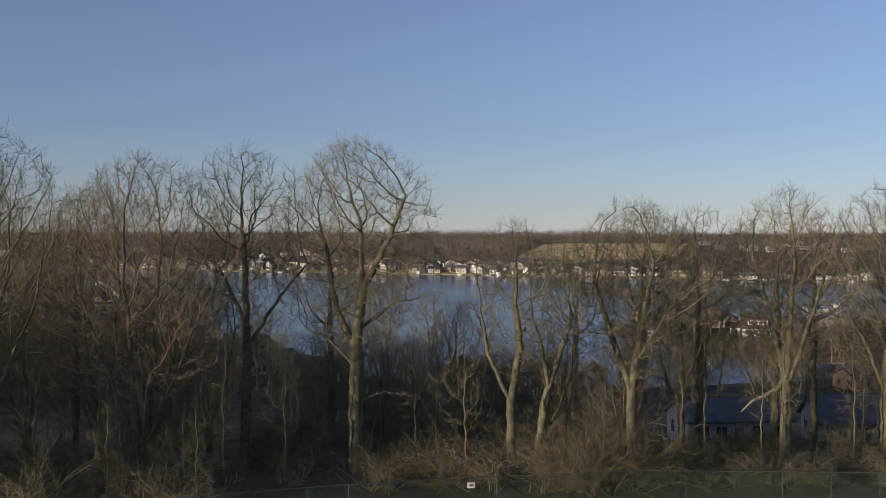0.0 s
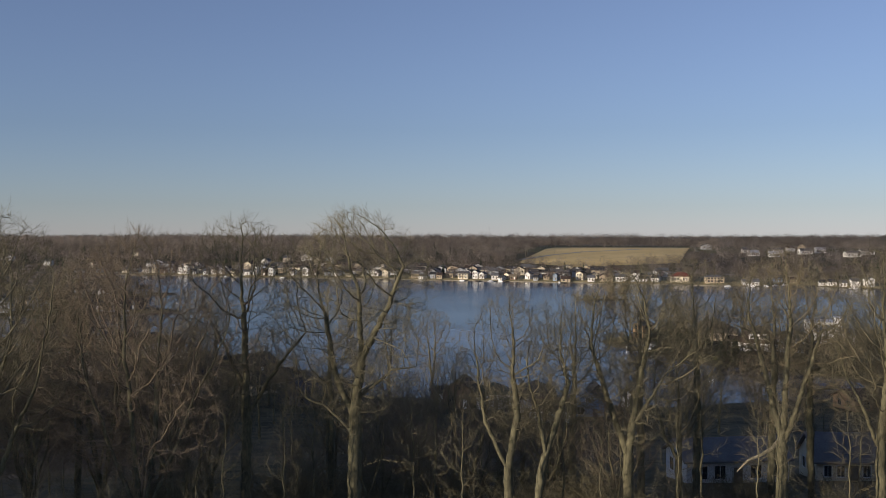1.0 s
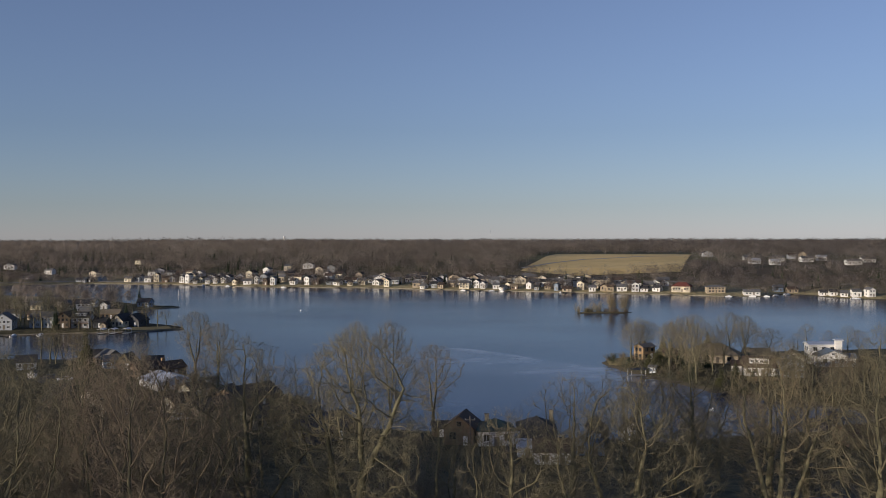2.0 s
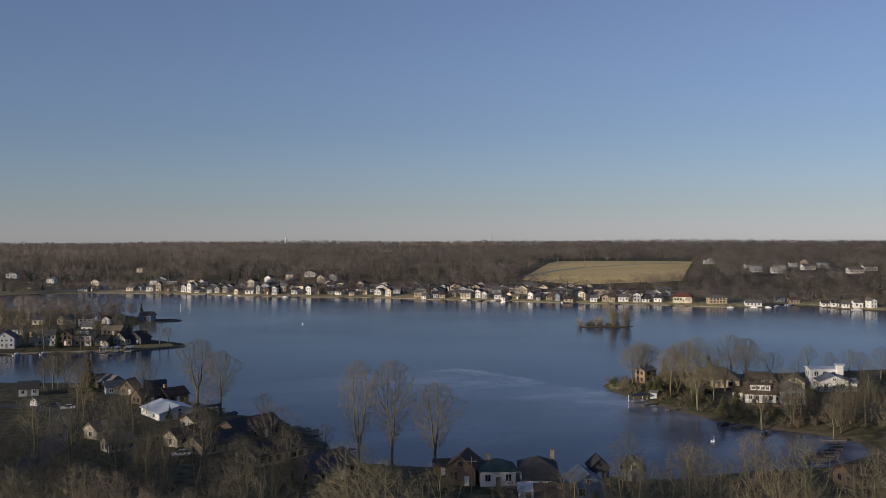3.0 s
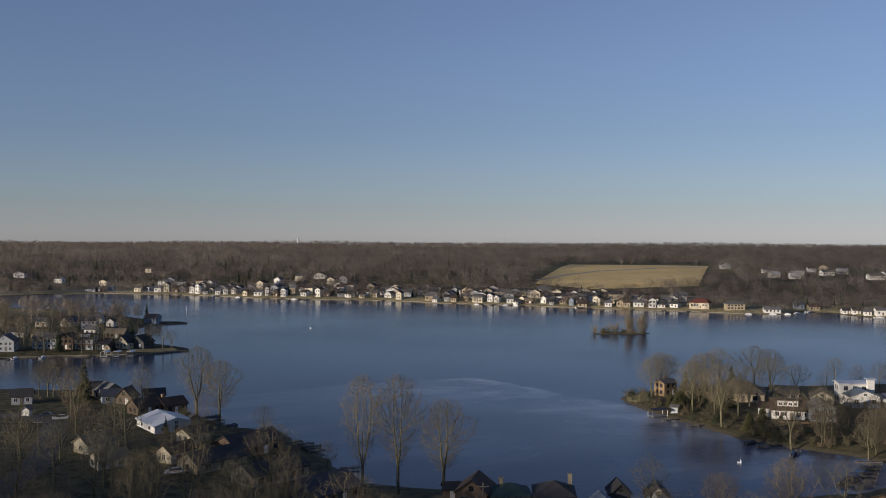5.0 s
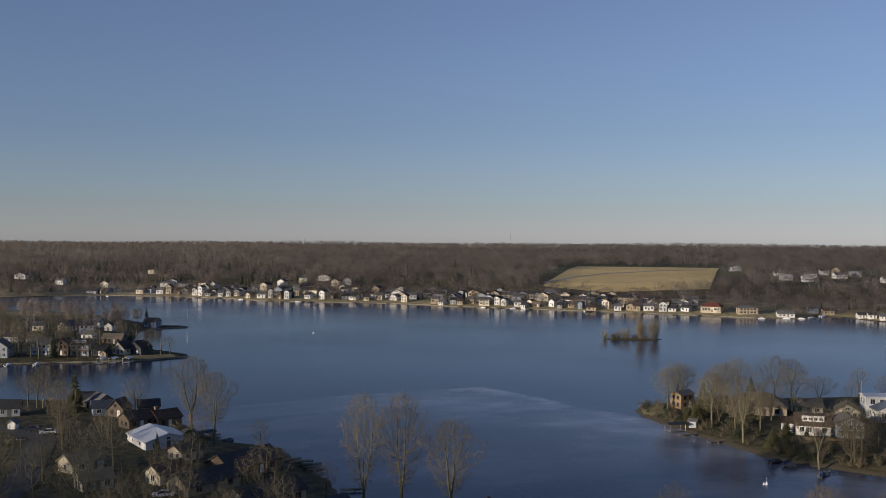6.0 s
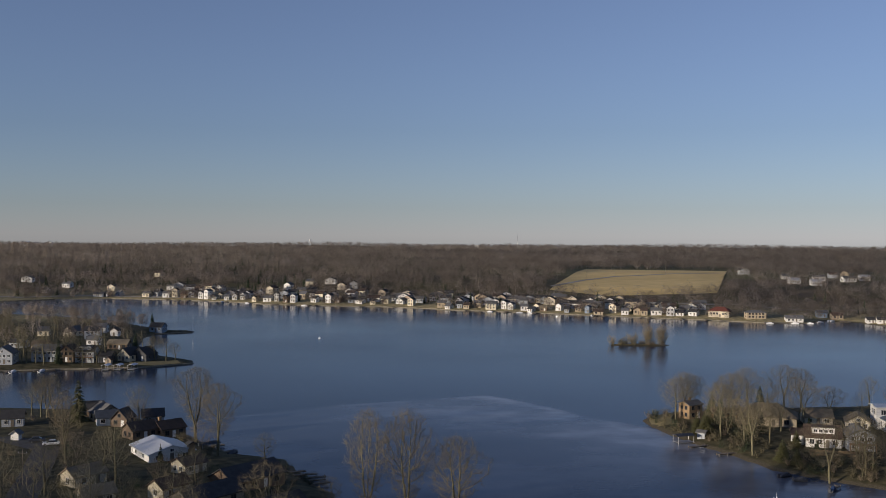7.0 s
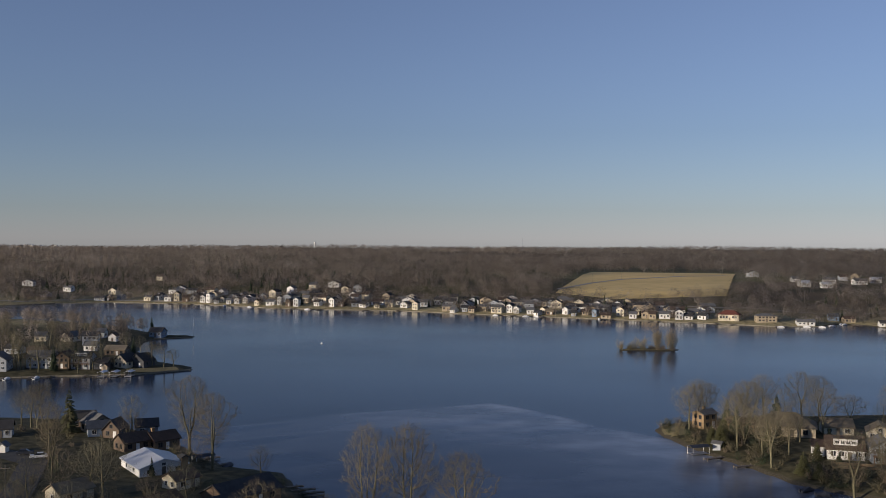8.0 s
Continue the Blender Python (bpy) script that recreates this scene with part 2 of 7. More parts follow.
def water_surface():
    """A half-frozen lake: dark open water to the north, dull grey ice with paler streaks to the south."""
    m = bpy.data.materials.new("half_frozen_water")
    m.use_nodes = True
    t, b = m.node_tree, m.node_tree.nodes["Principled BSDF"]
    geo = t.nodes.new("ShaderNodeNewGeometry")

    def noise_at(scale, detail, stretch):
        f, n = t.nodes.new("ShaderNodeMapping"), t.nodes.new("ShaderNodeTexNoise")
        f.inputs["Scale"].default_value = stretch
        t.links.new(geo.outputs["Position"], f.inputs["Vector"])
        t.links.new(f.outputs[0], n.inputs["Vector"])
        n.inputs["Scale"].default_value, n.inputs["Detail"].default_value = scale, detail
        return n.outputs["Fac"]

    def span(v, lo, hi, a=0.0, z=1.0):
        r = t.nodes.new("ShaderNodeMapRange")
        for key, val in (("From Min", lo), ("From Max", hi), ("To Min", a), ("To Max", z)):
            r.inputs[key].default_value = val
        t.links.new(v, r.inputs["Value"])
        return r.outputs[0]

    def calc(op, a, c):
        x = t.nodes.new("ShaderNodeMath")
        x.operation = op
        for i, v in enumerate((a, c)):
            if isinstance(v, (int, float)):
                x.inputs[i].default_value = v
            else:
                t.links.new(v, x.inputs[i])
        return x.outputs[0]

    streak = noise_at(0.012, 4, (0.6, 1.0, 1))
    cloud = noise_at(0.05, 5, (0.7, 1.0, 1))
    part_y = t.nodes.new("ShaderNodeSeparateXYZ")
    t.links.new(geo.outputs["Position"], part_y.inputs[0])
    # the ice edge runs out from both shores to a blunt tip in mid-lake, with pale patches just inside it
    west = calc("MULTIPLY", calc("MAXIMUM", calc("SUBTRACT", 8.0, part_y.outputs["X"]), 0.0), 0.52)
    east = calc("MULTIPLY", calc("MAXIMUM", calc("SUBTRACT", part_y.outputs["X"], 8.0), 0.0), 1.1)
    edge = calc("SUBTRACT", calc("ADD", 408.0, calc("MULTIPLY", calc("SUBTRACT", streak, 0.5), 40.0)), calc("ADD", west, east))
    inside = calc("SUBTRACT", edge, part_y.outputs["Y"])
    ice = span(inside, -1.5, 2.0)
    band = calc("MULTIPLY", span(inside, -2.0, 4.0), span(inside, 78.0, 8.0))
    patch = calc("MULTIPLY", band, calc("MULTIPLY", span(cloud, 0.41, 0.62), span(part_y.outputs["X"], -45.0, 12.0, 0.15, 1.0)))
    north = calc("MULTIPLY", span(part_y.outputs["Y"], 560, 640), span(calc("ADD", part_y.outputs["X"], calc("MULTIPLY", cloud, 160.0)), 40.0, -60.0))
    veil = calc("MULTIPLY", ice, span(noise_at(0.017, 6, (0.8, 1.0, 1)), 0.46, 0.68, 0.0, 0.46))
    pale = calc("ADD", veil, calc("ADD", calc("MULTIPLY", patch, 0.9), calc("MULTIPLY", calc("MULTIPLY", north, span(cloud, 0.48, 0.62)), 0.5)))
    pale = calc("MINIMUM", pale, 1.0)
    mix1, mix2 = t.nodes.new("ShaderNodeMix"), t.nodes.new("ShaderNodeMix")
    for x in (mix1, mix2):
        x.data_type = "RGBA"
    mix1.inputs["A"].default_value, mix1.inputs["B"].default_value = (0.020, 0.034, 0.066, 1), (0.046, 0.060, 0.094, 1)
    mix2.inputs["B"].default_value = (0.26, 0.28, 0.33, 1)
    t.links.new(ice, mix1.inputs["Factor"])
    t.links.new(mix1.outputs["Result"], mix2.inputs["A"])
    t.links.new(pale, mix2.inputs["Factor"])
    t.links.new(mix2.outputs["Result"], b.inputs["Base Color"])
    b.inputs["IOR"].default_value = 1.33
    b.inputs["Specular IOR Level"].default_value = 0.22
    t.links.new(span(streak, 0.3, 0.7, 0.13, 0.19), b.inputs["Roughness"])
    ripple = noise_at(0.9, 3, (0.5, 1.0, 1))
    bump = t.nodes.new("ShaderNodeBump")
    bump.inputs["Strength"].default_value, bump.inputs["Distance"].default_value = 0.25, 0.05
    t.links.new(ripple, bump.inputs["Height"])
    t.links.new(bump.outputs[0], b.inputs["Normal"])
    return m


# ---- the lie of the land ----
FAR_SHORE = [(-900, 860), (-404, 894), (-374, 920), (-328, 937), (-288, 931), (-259, 923), (-201, 900), (-171, 877), (-119, 864), (-69, 858),
             (-34, 844), (-5, 824), (32, 812), (76, 794), (134, 766), (174, 750), (211, 729), (244, 730), (262, 752), (279, 736), (286, 711), (304, 692)]
EAST_SHORE = [(420, 640), (480, 520), (430, 430), (300, 420), (200, 402), (140, 390), (100, 384), (73, 376), (62, 368), (59, 360), (61, 346), (67, 327),
              (75, 310), (81, 294), (88, 287), (96, 280), (104, 274), (110, 264), (108, 250), (92, 238)]
NEAR_SHORE = [(68, 232), (51, 226), (42, 228), (36, 230), (23, 232), (9, 234), (-1, 238), (-12, 241), (-22, 244), (-27, 254), (-30, 266), (-37, 276),
              (-48, 300), (-64, 307), (-72, 316), (-80, 327), (-95, 345), (-121, 369), (-162, 372), (-330, 385)]
WEST_SHORE = [(-335, 450), (-204, 459), (-179, 467), (-147, 473), (-134, 484), (-126, 490), (-130, 502), (-150, 518), (-175, 560), (-186, 600), (-186, 622),
              (-167, 634), (-167, 641), (-185, 642), (-205, 665), (-245, 710), (-310, 745), (-420, 770), (-900, 790)]
LAKE = np.array(FAR_SHORE + EAST_SHORE + NEAR_SHORE + WEST_SHORE, float)


def shore_distance(x, y):
    """Metres from the waterline: positive on land, negative over the lake."""
    x, y = np.asarray(x, float), np.asarray(y, float)
    best, inside = np.full(x.shape, 1e9), np.zeros(x.shape, bool)
    for (ax, ay), (bx, by) in zip(LAKE, np.roll(LAKE, -1, 0)):
        dx, dy = bx - ax, by - ay
        s = np.clip(((x - ax) * dx + (y - ay) * dy) / (dx * dx + dy * dy), 0, 1)
        best = np.minimum(best, np.hypot(x - ax - s * dx, y - ay - s * dy))
        if dy:
            inside ^= ((ay > y) != (by > y)) & (x < dx * (y - ay) / dy + ax)
    d = np.where(inside, -best, best)
    isle = (11.5 - np.hypot((x - 97) / 1.35, (y - 584) * 1.7)) * 0.12
    return np.maximum(d, np.where(np.abs(isle) < 1.5, isle, -1e3))


def height(x, y):
    """The ground: a wooded hill to the south, low shores and points, rising farmland and ridges to the north."""
    x, y = np.asarray(x, float), np.asarray(y, float)
    d = shore_distance(x, y)
    low = 0.30 + 2.1 * (1 - np.exp(-np.maximum(d, 0) / 9.0))
    hill = np.interp(y, [-400, 40, 62, 80, 100, 118, 150, 200, 240], [22, 21.3, 20.0, 18.8, 14.6, 11.4, 7.4, 3.2, 0.0])
    hill = hill * np.clip(d / 30, 0, 1)
    north = np.interp(d, [0, 12, 50, 90, 135, 280, 700, 1300, 2500, 4500], [0.2, 1.8, 4.5, 9.0, 14.5, 22, 22, 17, 9, 3])
    wave = 4.0 * np.sin(x / 310 + 1.0) * np.sin(y / 420) + 3.0 * np.sin(x / 140 + y / 190)
    north = north + wave * np.clip((d - 250) / 500, 0, 1)
    far = np.clip((y - 690) / 40, 0, 1) * np.where(x < -150, np.clip((y - 830) / 40, 0, 1), 1)
    land = np.maximum(low, hill) * (1 - far) + north * far
    return np.where(d > 0, land, np.maximum(-2.5, d * 0.25))


def high(x, y):
    return float(height(np.array([x]), np.array([y]))[0])


def sheet(name, xs, ys, material, lift=None):
    """A grid of quads that lies on the land, or at a level height."""
    gx, gy = np.meshgrid(xs, ys)
    gz = height(gx, gy) if lift is None else np.full(gx.shape, lift)
    me = bpy.data.meshes.new(name)
    nx, ny = len(xs), len(ys)
    i = np.arange(nx * ny).reshape(ny, nx)
    quads = np.stack([i[:-1, :-1], i[:-1, 1:], i[1:, 1:], i[1:, :-1]], -1).reshape(-1, 4)
    me.from_pydata(np.stack([gx, gy, gz], -1).reshape(-1, 3).tolist(), [], quads.tolist())
    me.polygons.foreach_set("use_smooth", [True] * len(me.polygons))
    me.materials.append(material)
    return new(name, me)


xs = np.concatenate([np.linspace(-5200, -700, 30)[:-1], np.linspace(-700, -260, 45)[:-1], np.linspace(-260, 180, 130)[:-1], np.linspace(180, 460, 50)[:-1], np.linspace(460, 5200, 34)])
ys = np.concatenate([np.linspace(-900, 0, 16)[:-1], np.linspace(0, 420, 169)[:-1], np.linspace(420, 1100, 170)[:-1], np.linspace(1100, 5600, 70)])
ground = tagged(sheet("ground", xs, ys, ground_surface()), "rolling winter ground of dry grass and leaf litter", "ground", kind="structure")
water = tagged(sheet("water", np.linspace(-950, 520, 30), np.linspace(200, 960, 20), water_surface(), 0.0), "dark blue half-frozen lake with pale streaks of ice", "lake", kind="structure")


def ribbon(name, points, width, material, lift=0.12, step=4.0):
    """A road or strip that follows the land along a line."""
    line = []
    for (ax, ay), (bx, by) in zip(points, points[1:]):
        n = max(1, int(math.hypot(bx - ax, by - ay) / step))
        line += [(ax + (bx - ax) * k / n, ay + (by - ay) * k / n) for k in range(n)]
    line.append(points[-1])
    verts, faces = [], []
    for k, (x, y) in enumerate(line):
        (ax, ay), (bx, by) = line[max(k - 1, 0)], line[min(k + 1, len(line) - 1)]
        l = math.hypot(bx - ax, by - ay)
        nx, ny = -(by - ay) / l * width / 2, (bx - ax) / l * width / 2
        for s in (-1, -0.33, 0.33, 1):
            px, py = x + s * nx, y + s * ny
            verts.append((px, py, high(px, py) + lift))
    for k in range(len(line) - 1):
        for s in range(3):
            a = 4 * k + s
            faces.append((a, a + 1, a + 5, a + 4))
    me = bpy.data.meshes.new(name)
    me.from_pydata(verts, [], faces)
    me.materials.append(material)
    return new(name, me)


tagged(ribbon("road", [(-150, 300), (-128, 312), (-112, 300), (-104, 276), (-96, 250), (-92, 215)], 7, ASPHALT), "worn grey asphalt lane between the lake houses", "road", kind="structure")
tagged(ribbon("road", [(-520, 925), (-404, 915), (-380, 935), (-340, 950), (-200, 925), (-100, 905), (60, 872), (200, 815), (330, 780)], 6, GRAVEL_WAY, 0.25, 8), "pale shore road behind the far houses", "road", kind="structure")

# the mown field on the far rise, and the pale track across it
gx, gy = np.meshgrid(np.linspace(60, 330, 181), np.linspace(850, 1200, 200))
me = bpy.data.meshes.new("field")
gz = height(gx, gy) + 0.4
idx = np.arange(gx.size).reshape(gx.shape)
keep = (gy[:-1, :-1] > 985 - 0.92 * (gx[:-1, :-1])) & (gy[:-1, :-1] < 1150 - 0.30 * (gx[:-1, :-1] - 120)) & (gx[:-1, :-1] > 78 + 0.26 * (gy[:-1, :-1] - 925)) & (gx[:-1, :-1] < 285) & (gx[:-1, :-1] < 232 + 0.30 * (gy[:-1, :-1] - 930)) & (gy[:-1, :-1] > 885 - 0.1 * gx[:-1, :-1])
quads = np.stack([idx[:-1, :-1], idx[:-1, 1:], idx[1:, 1:], idx[1:, :-1]], -1)[keep]
me.from_pydata(np.stack([gx, gy, gz], -1).reshape(-1, 3).tolist(), [], quads.tolist())
me.materials.append(FIELD)
tagged(new("field", me), "dry tan mown field on the far hillside", "field", kind="structure")
tagged(ribbon("road", [(80, 934), (115, 985), (150, 1020), (200, 1035), (262, 1052)], 6, GRAVEL_WAY, 0.55, 4), "pale track that crosses the tan field", "road", kind="structure")
tagged(ribbon("lawn", [(63.5, 349), (63.8, 358), (66.5, 366), (74, 371)], 7, STRAW, 0.06, 2), "dry straw-coloured lawn at the point's tip", "lawn", kind="structure")
tagged(ribbon("lawn", [(-152, 479.5), (-140, 484), (-132, 489.5)], 7, STRAW, 0.06, 2), "dry straw-coloured lawn at the point's tip", "lawn", kind="structure")
tagged(ribbon("lawn", [(84, 582.5), (92, 582), (102, 582), (110, 582.5)], 5, STRAW, 0.06, 2), "thin strip of dry grass on the islet", "lawn", kind="structure")


# ---- small builders ----
def thing(name, x, y, z, turn, label, category, group=""):
    ob = new(name)
    ob.matrix_basis = pose(x, y, z, 0, 0, turn)
    ob.empty_display_size = 0.5
    return tagged(ob, label, category, group)


def mesh_part(name, me, parent, label=""):
    ob = new(name, me)
    ob.parent = parent
    return tagged(ob, label)


def part(name, bm, material, parent, label=""):
    me = bpy.data.meshes.new(name)
    bm.to_mesh(me)
    bm.free()
    me.materials.append(material)
    return mesh_part(name, me, parent, label)


def add_box(bm, x0, x1, y0, y1, z0, z1, m=None):
    vs = [bm.verts.new((x, y, z)) for z in (z0, z1) for x, y in ((x0, y0), (x1, y0), (x1, y1), (x0, y1))]
    for f in ((3, 2, 1, 0), (4, 5, 6, 7), (0, 1, 5, 4), (1, 2, 6, 5), (2, 3, 7, 6), (3, 0, 4, 7)):
        bm.faces.new([vs[i] for i in f])
    if m is not None:
        bmesh.ops.transform(bm, matrix=m, verts=vs)
    return vs


def box(*a, m=None):
    bm = bmesh.new()
    add_box(bm, *a, m=m)
    return bm


def add_tube(bm, p, q, r0, r1=None, sides=8):
    p, q = Vector(p), Vector(q)
    turn = (q - p).to_track_quat("Z", "Y").to_matrix()
    rings = []
    for c, r in ((p, r0), (q, r0 if r1 is None else r1)):
        rings.append([bm.verts.new(c + turn @ Vector((r * math.cos(2 * math.pi * k / sides), r * math.sin(2 * math.pi * k / sides), 0))) for k in range(sides)])
    for k in range(sides):
        bm.faces.new((rings[0][k], rings[0][(k + 1) % sides], rings[1][(k + 1) % sides], rings[1][k]))
    bm.faces.new(rings[0][::-1])
    bm.faces.new(rings[1])


def tube(*a, **k):
    bm = bmesh.new()
    add_tube(bm, *a, **k)
    return bm


# ---- trees ----
class Growth:
    """Branches as tapered tubes, gathered into one mesh for the trunk and one for the crown."""

    def __init__(self, seed):
        self.rng = random.Random(seed)
        self.sets = {"trunk": ([], []), "crown": ([], [])}

    def limb(self, which, points, radii, sides):
        verts, faces = self.sets[which]
        base = len(verts)
        side = Vector((0.31, 0.95, 0.05))
        for k, (p, r) in enumerate(zip(points, radii)):
            along = (points[min(k + 1, len(points) - 1)] - points[max(k - 1, 0)]).normalized()
            u = along.cross(side)
            u = u.normalized() if u.length > 1e-3 else Vector((1, 0, 0))
            v = along.cross(u)
            for s in range(sides):
                a = 2 * math.pi * s / sides
                verts.append(p + u * (r * math.cos(a)) + v * (r * math.sin(a)))
        for k in range(len(points) - 1):
            for s in range(sides):
                a, b = base + k * sides + s, base + k * sides + (s + 1) % sides
                faces.append((a, b, b + sides, a + sides))

    def twig(self, p, q, r):
        verts, faces = self.sets["crown"]
        i = len(verts)
        along = (q - p).normalized()
        u = along.cross(Vector((0.31, 0.95, 0.05))).normalized()
        v = along.cross(u)
        verts += [p + u * r, p - u * (0.5 * r) + v * (0.87 * r), p - u * (0.5 * r) - v * (0.87 * r), q]
        faces += [(i, i + 1, i + 3), (i + 1, i + 2, i + 3), (i + 2, i, i + 3)]

    def branch(self, p, way, length, radius, level, spec):
        rng = self.rng
        steps = spec["steps"][level]
        points, radii = [p.copy()], [radius]
        way = way.normalized()
        ways = [way]
        for k in range(steps):
            bend = spec["bend"][level]
            way = (way + Vector((rng.uniform(-bend, bend), rng.uniform(-bend, bend), rng.uniform(-bend, bend) + spec["rise"][level]))).normalized()
            p = p + way * (length / steps)
            points.append(p)
            ways.append(way)
            radii.append(max(spec["fine"], radius * (1 - (k + 1) / steps * (0.70 if level == 0 else 0.90))))
        if level >= 3:
            self.twig(points[0], points[-1], radius * (0.7 if level == 4 else 1.0))
        else:
            self.limb("trunk" if level == 0 else "crown", points, radii, (7, 5, 3)[level])
        if level + 1 >= spec["levels"]:
            return
        count = spec["count"][level]
        first = spec["bare"][level]
        if level < 2:
            # the leader ends in a spray of limbs, so that the crown is rounded
            for n in range(4 - level):
                a = 6.283 * (n + rng.random() * 0.6) / (4 - level)
                u = way.cross(Vector((0.3, 0.9, 0.1))).normalized()
                tip = way * 0.8 + (u * math.cos(a) + way.cross(u) * math.sin(a)) * 0.55
                self.branch(p, tip, length * 0.42 * rng.uniform(0.8, 1.1), radii[-1] * 0.8, level + 1, spec)
        for n in range(count):
            f = first + (1 - first) * (n + rng.random()) / count
            i = min(int(f * steps), steps - 1)
            w = f * steps - i
            q = points[i].lerp(points[i + 1], w)
            along = ways[min(i + 1, steps)]
            across = along.cross(Vector((rng.uniform(-1, 1), rng.uniform(-1, 1), rng.uniform(-1, 1))))
            if across.length < 1e-3:
                continue
            open_ = radians(spec["open"][level] * rng.uniform(0.75, 1.25))
            child = along * math.cos(open_) + across.normalized() * math.sin(open_)
            if child.z < -0.35:
                child.z = -0.35
            long_ = length * spec["keep"][level] * rng.uniform(0.7, 1.2) * (1.0 - 0.30 * (f - first) / (1.01 - first))
            thick = max(spec["fine"], radii[i] * spec["thin"][level] * rng.uniform(0.8, 1.1))
            self.branch(q, child, long_, thick, level + 1, spec)

    def meshes(self, name, tall=None):
        """The two meshes, brought to the tree's full height."""
        out = {}
        top = max(v.z for verts, _ in self.sets.values() for v in verts)
        grow = tall / top if tall else 1.0
        for key, (verts, faces) in self.sets.items():
            verts = [v * grow for v in verts]
            me = bpy.data.meshes.new(f"{name}_{key}")
            me.from_pydata(verts, [], faces)
            me.polygons.foreach_set("use_smooth", [True] * len(me.polygons))
            out[key] = me
        return out


BASE = dict(levels=5, steps=(8, 7, 5, 1, 1), count=(12, 9, 7, 6), bare=(0.34, 0.20, 0.15, 0.12), open=(60, 50, 48, 44), keep=(1.0, 0.62, 0.50, 0.58),
            thin=(0.52, 0.58, 0.6, 0.8), bend=(0.13, 0.26, 0.30, 0.22, 0.20), rise=(0.02, 0.05, 0.03, 0.02, 0.02), fine=0.0155)


def nodes_along(points, step):
    """Points at even steps along a line of corners."""
    out = []
    for p, q in zip(points, points[1:]):
        p, q = np.array(p, float), np.array(q, float)
        n = max(1, int(round(np.linalg.norm(q - p) / step)))
        out += [p + (q - p) * (k + 1) / n for k in range(n)]
    return out


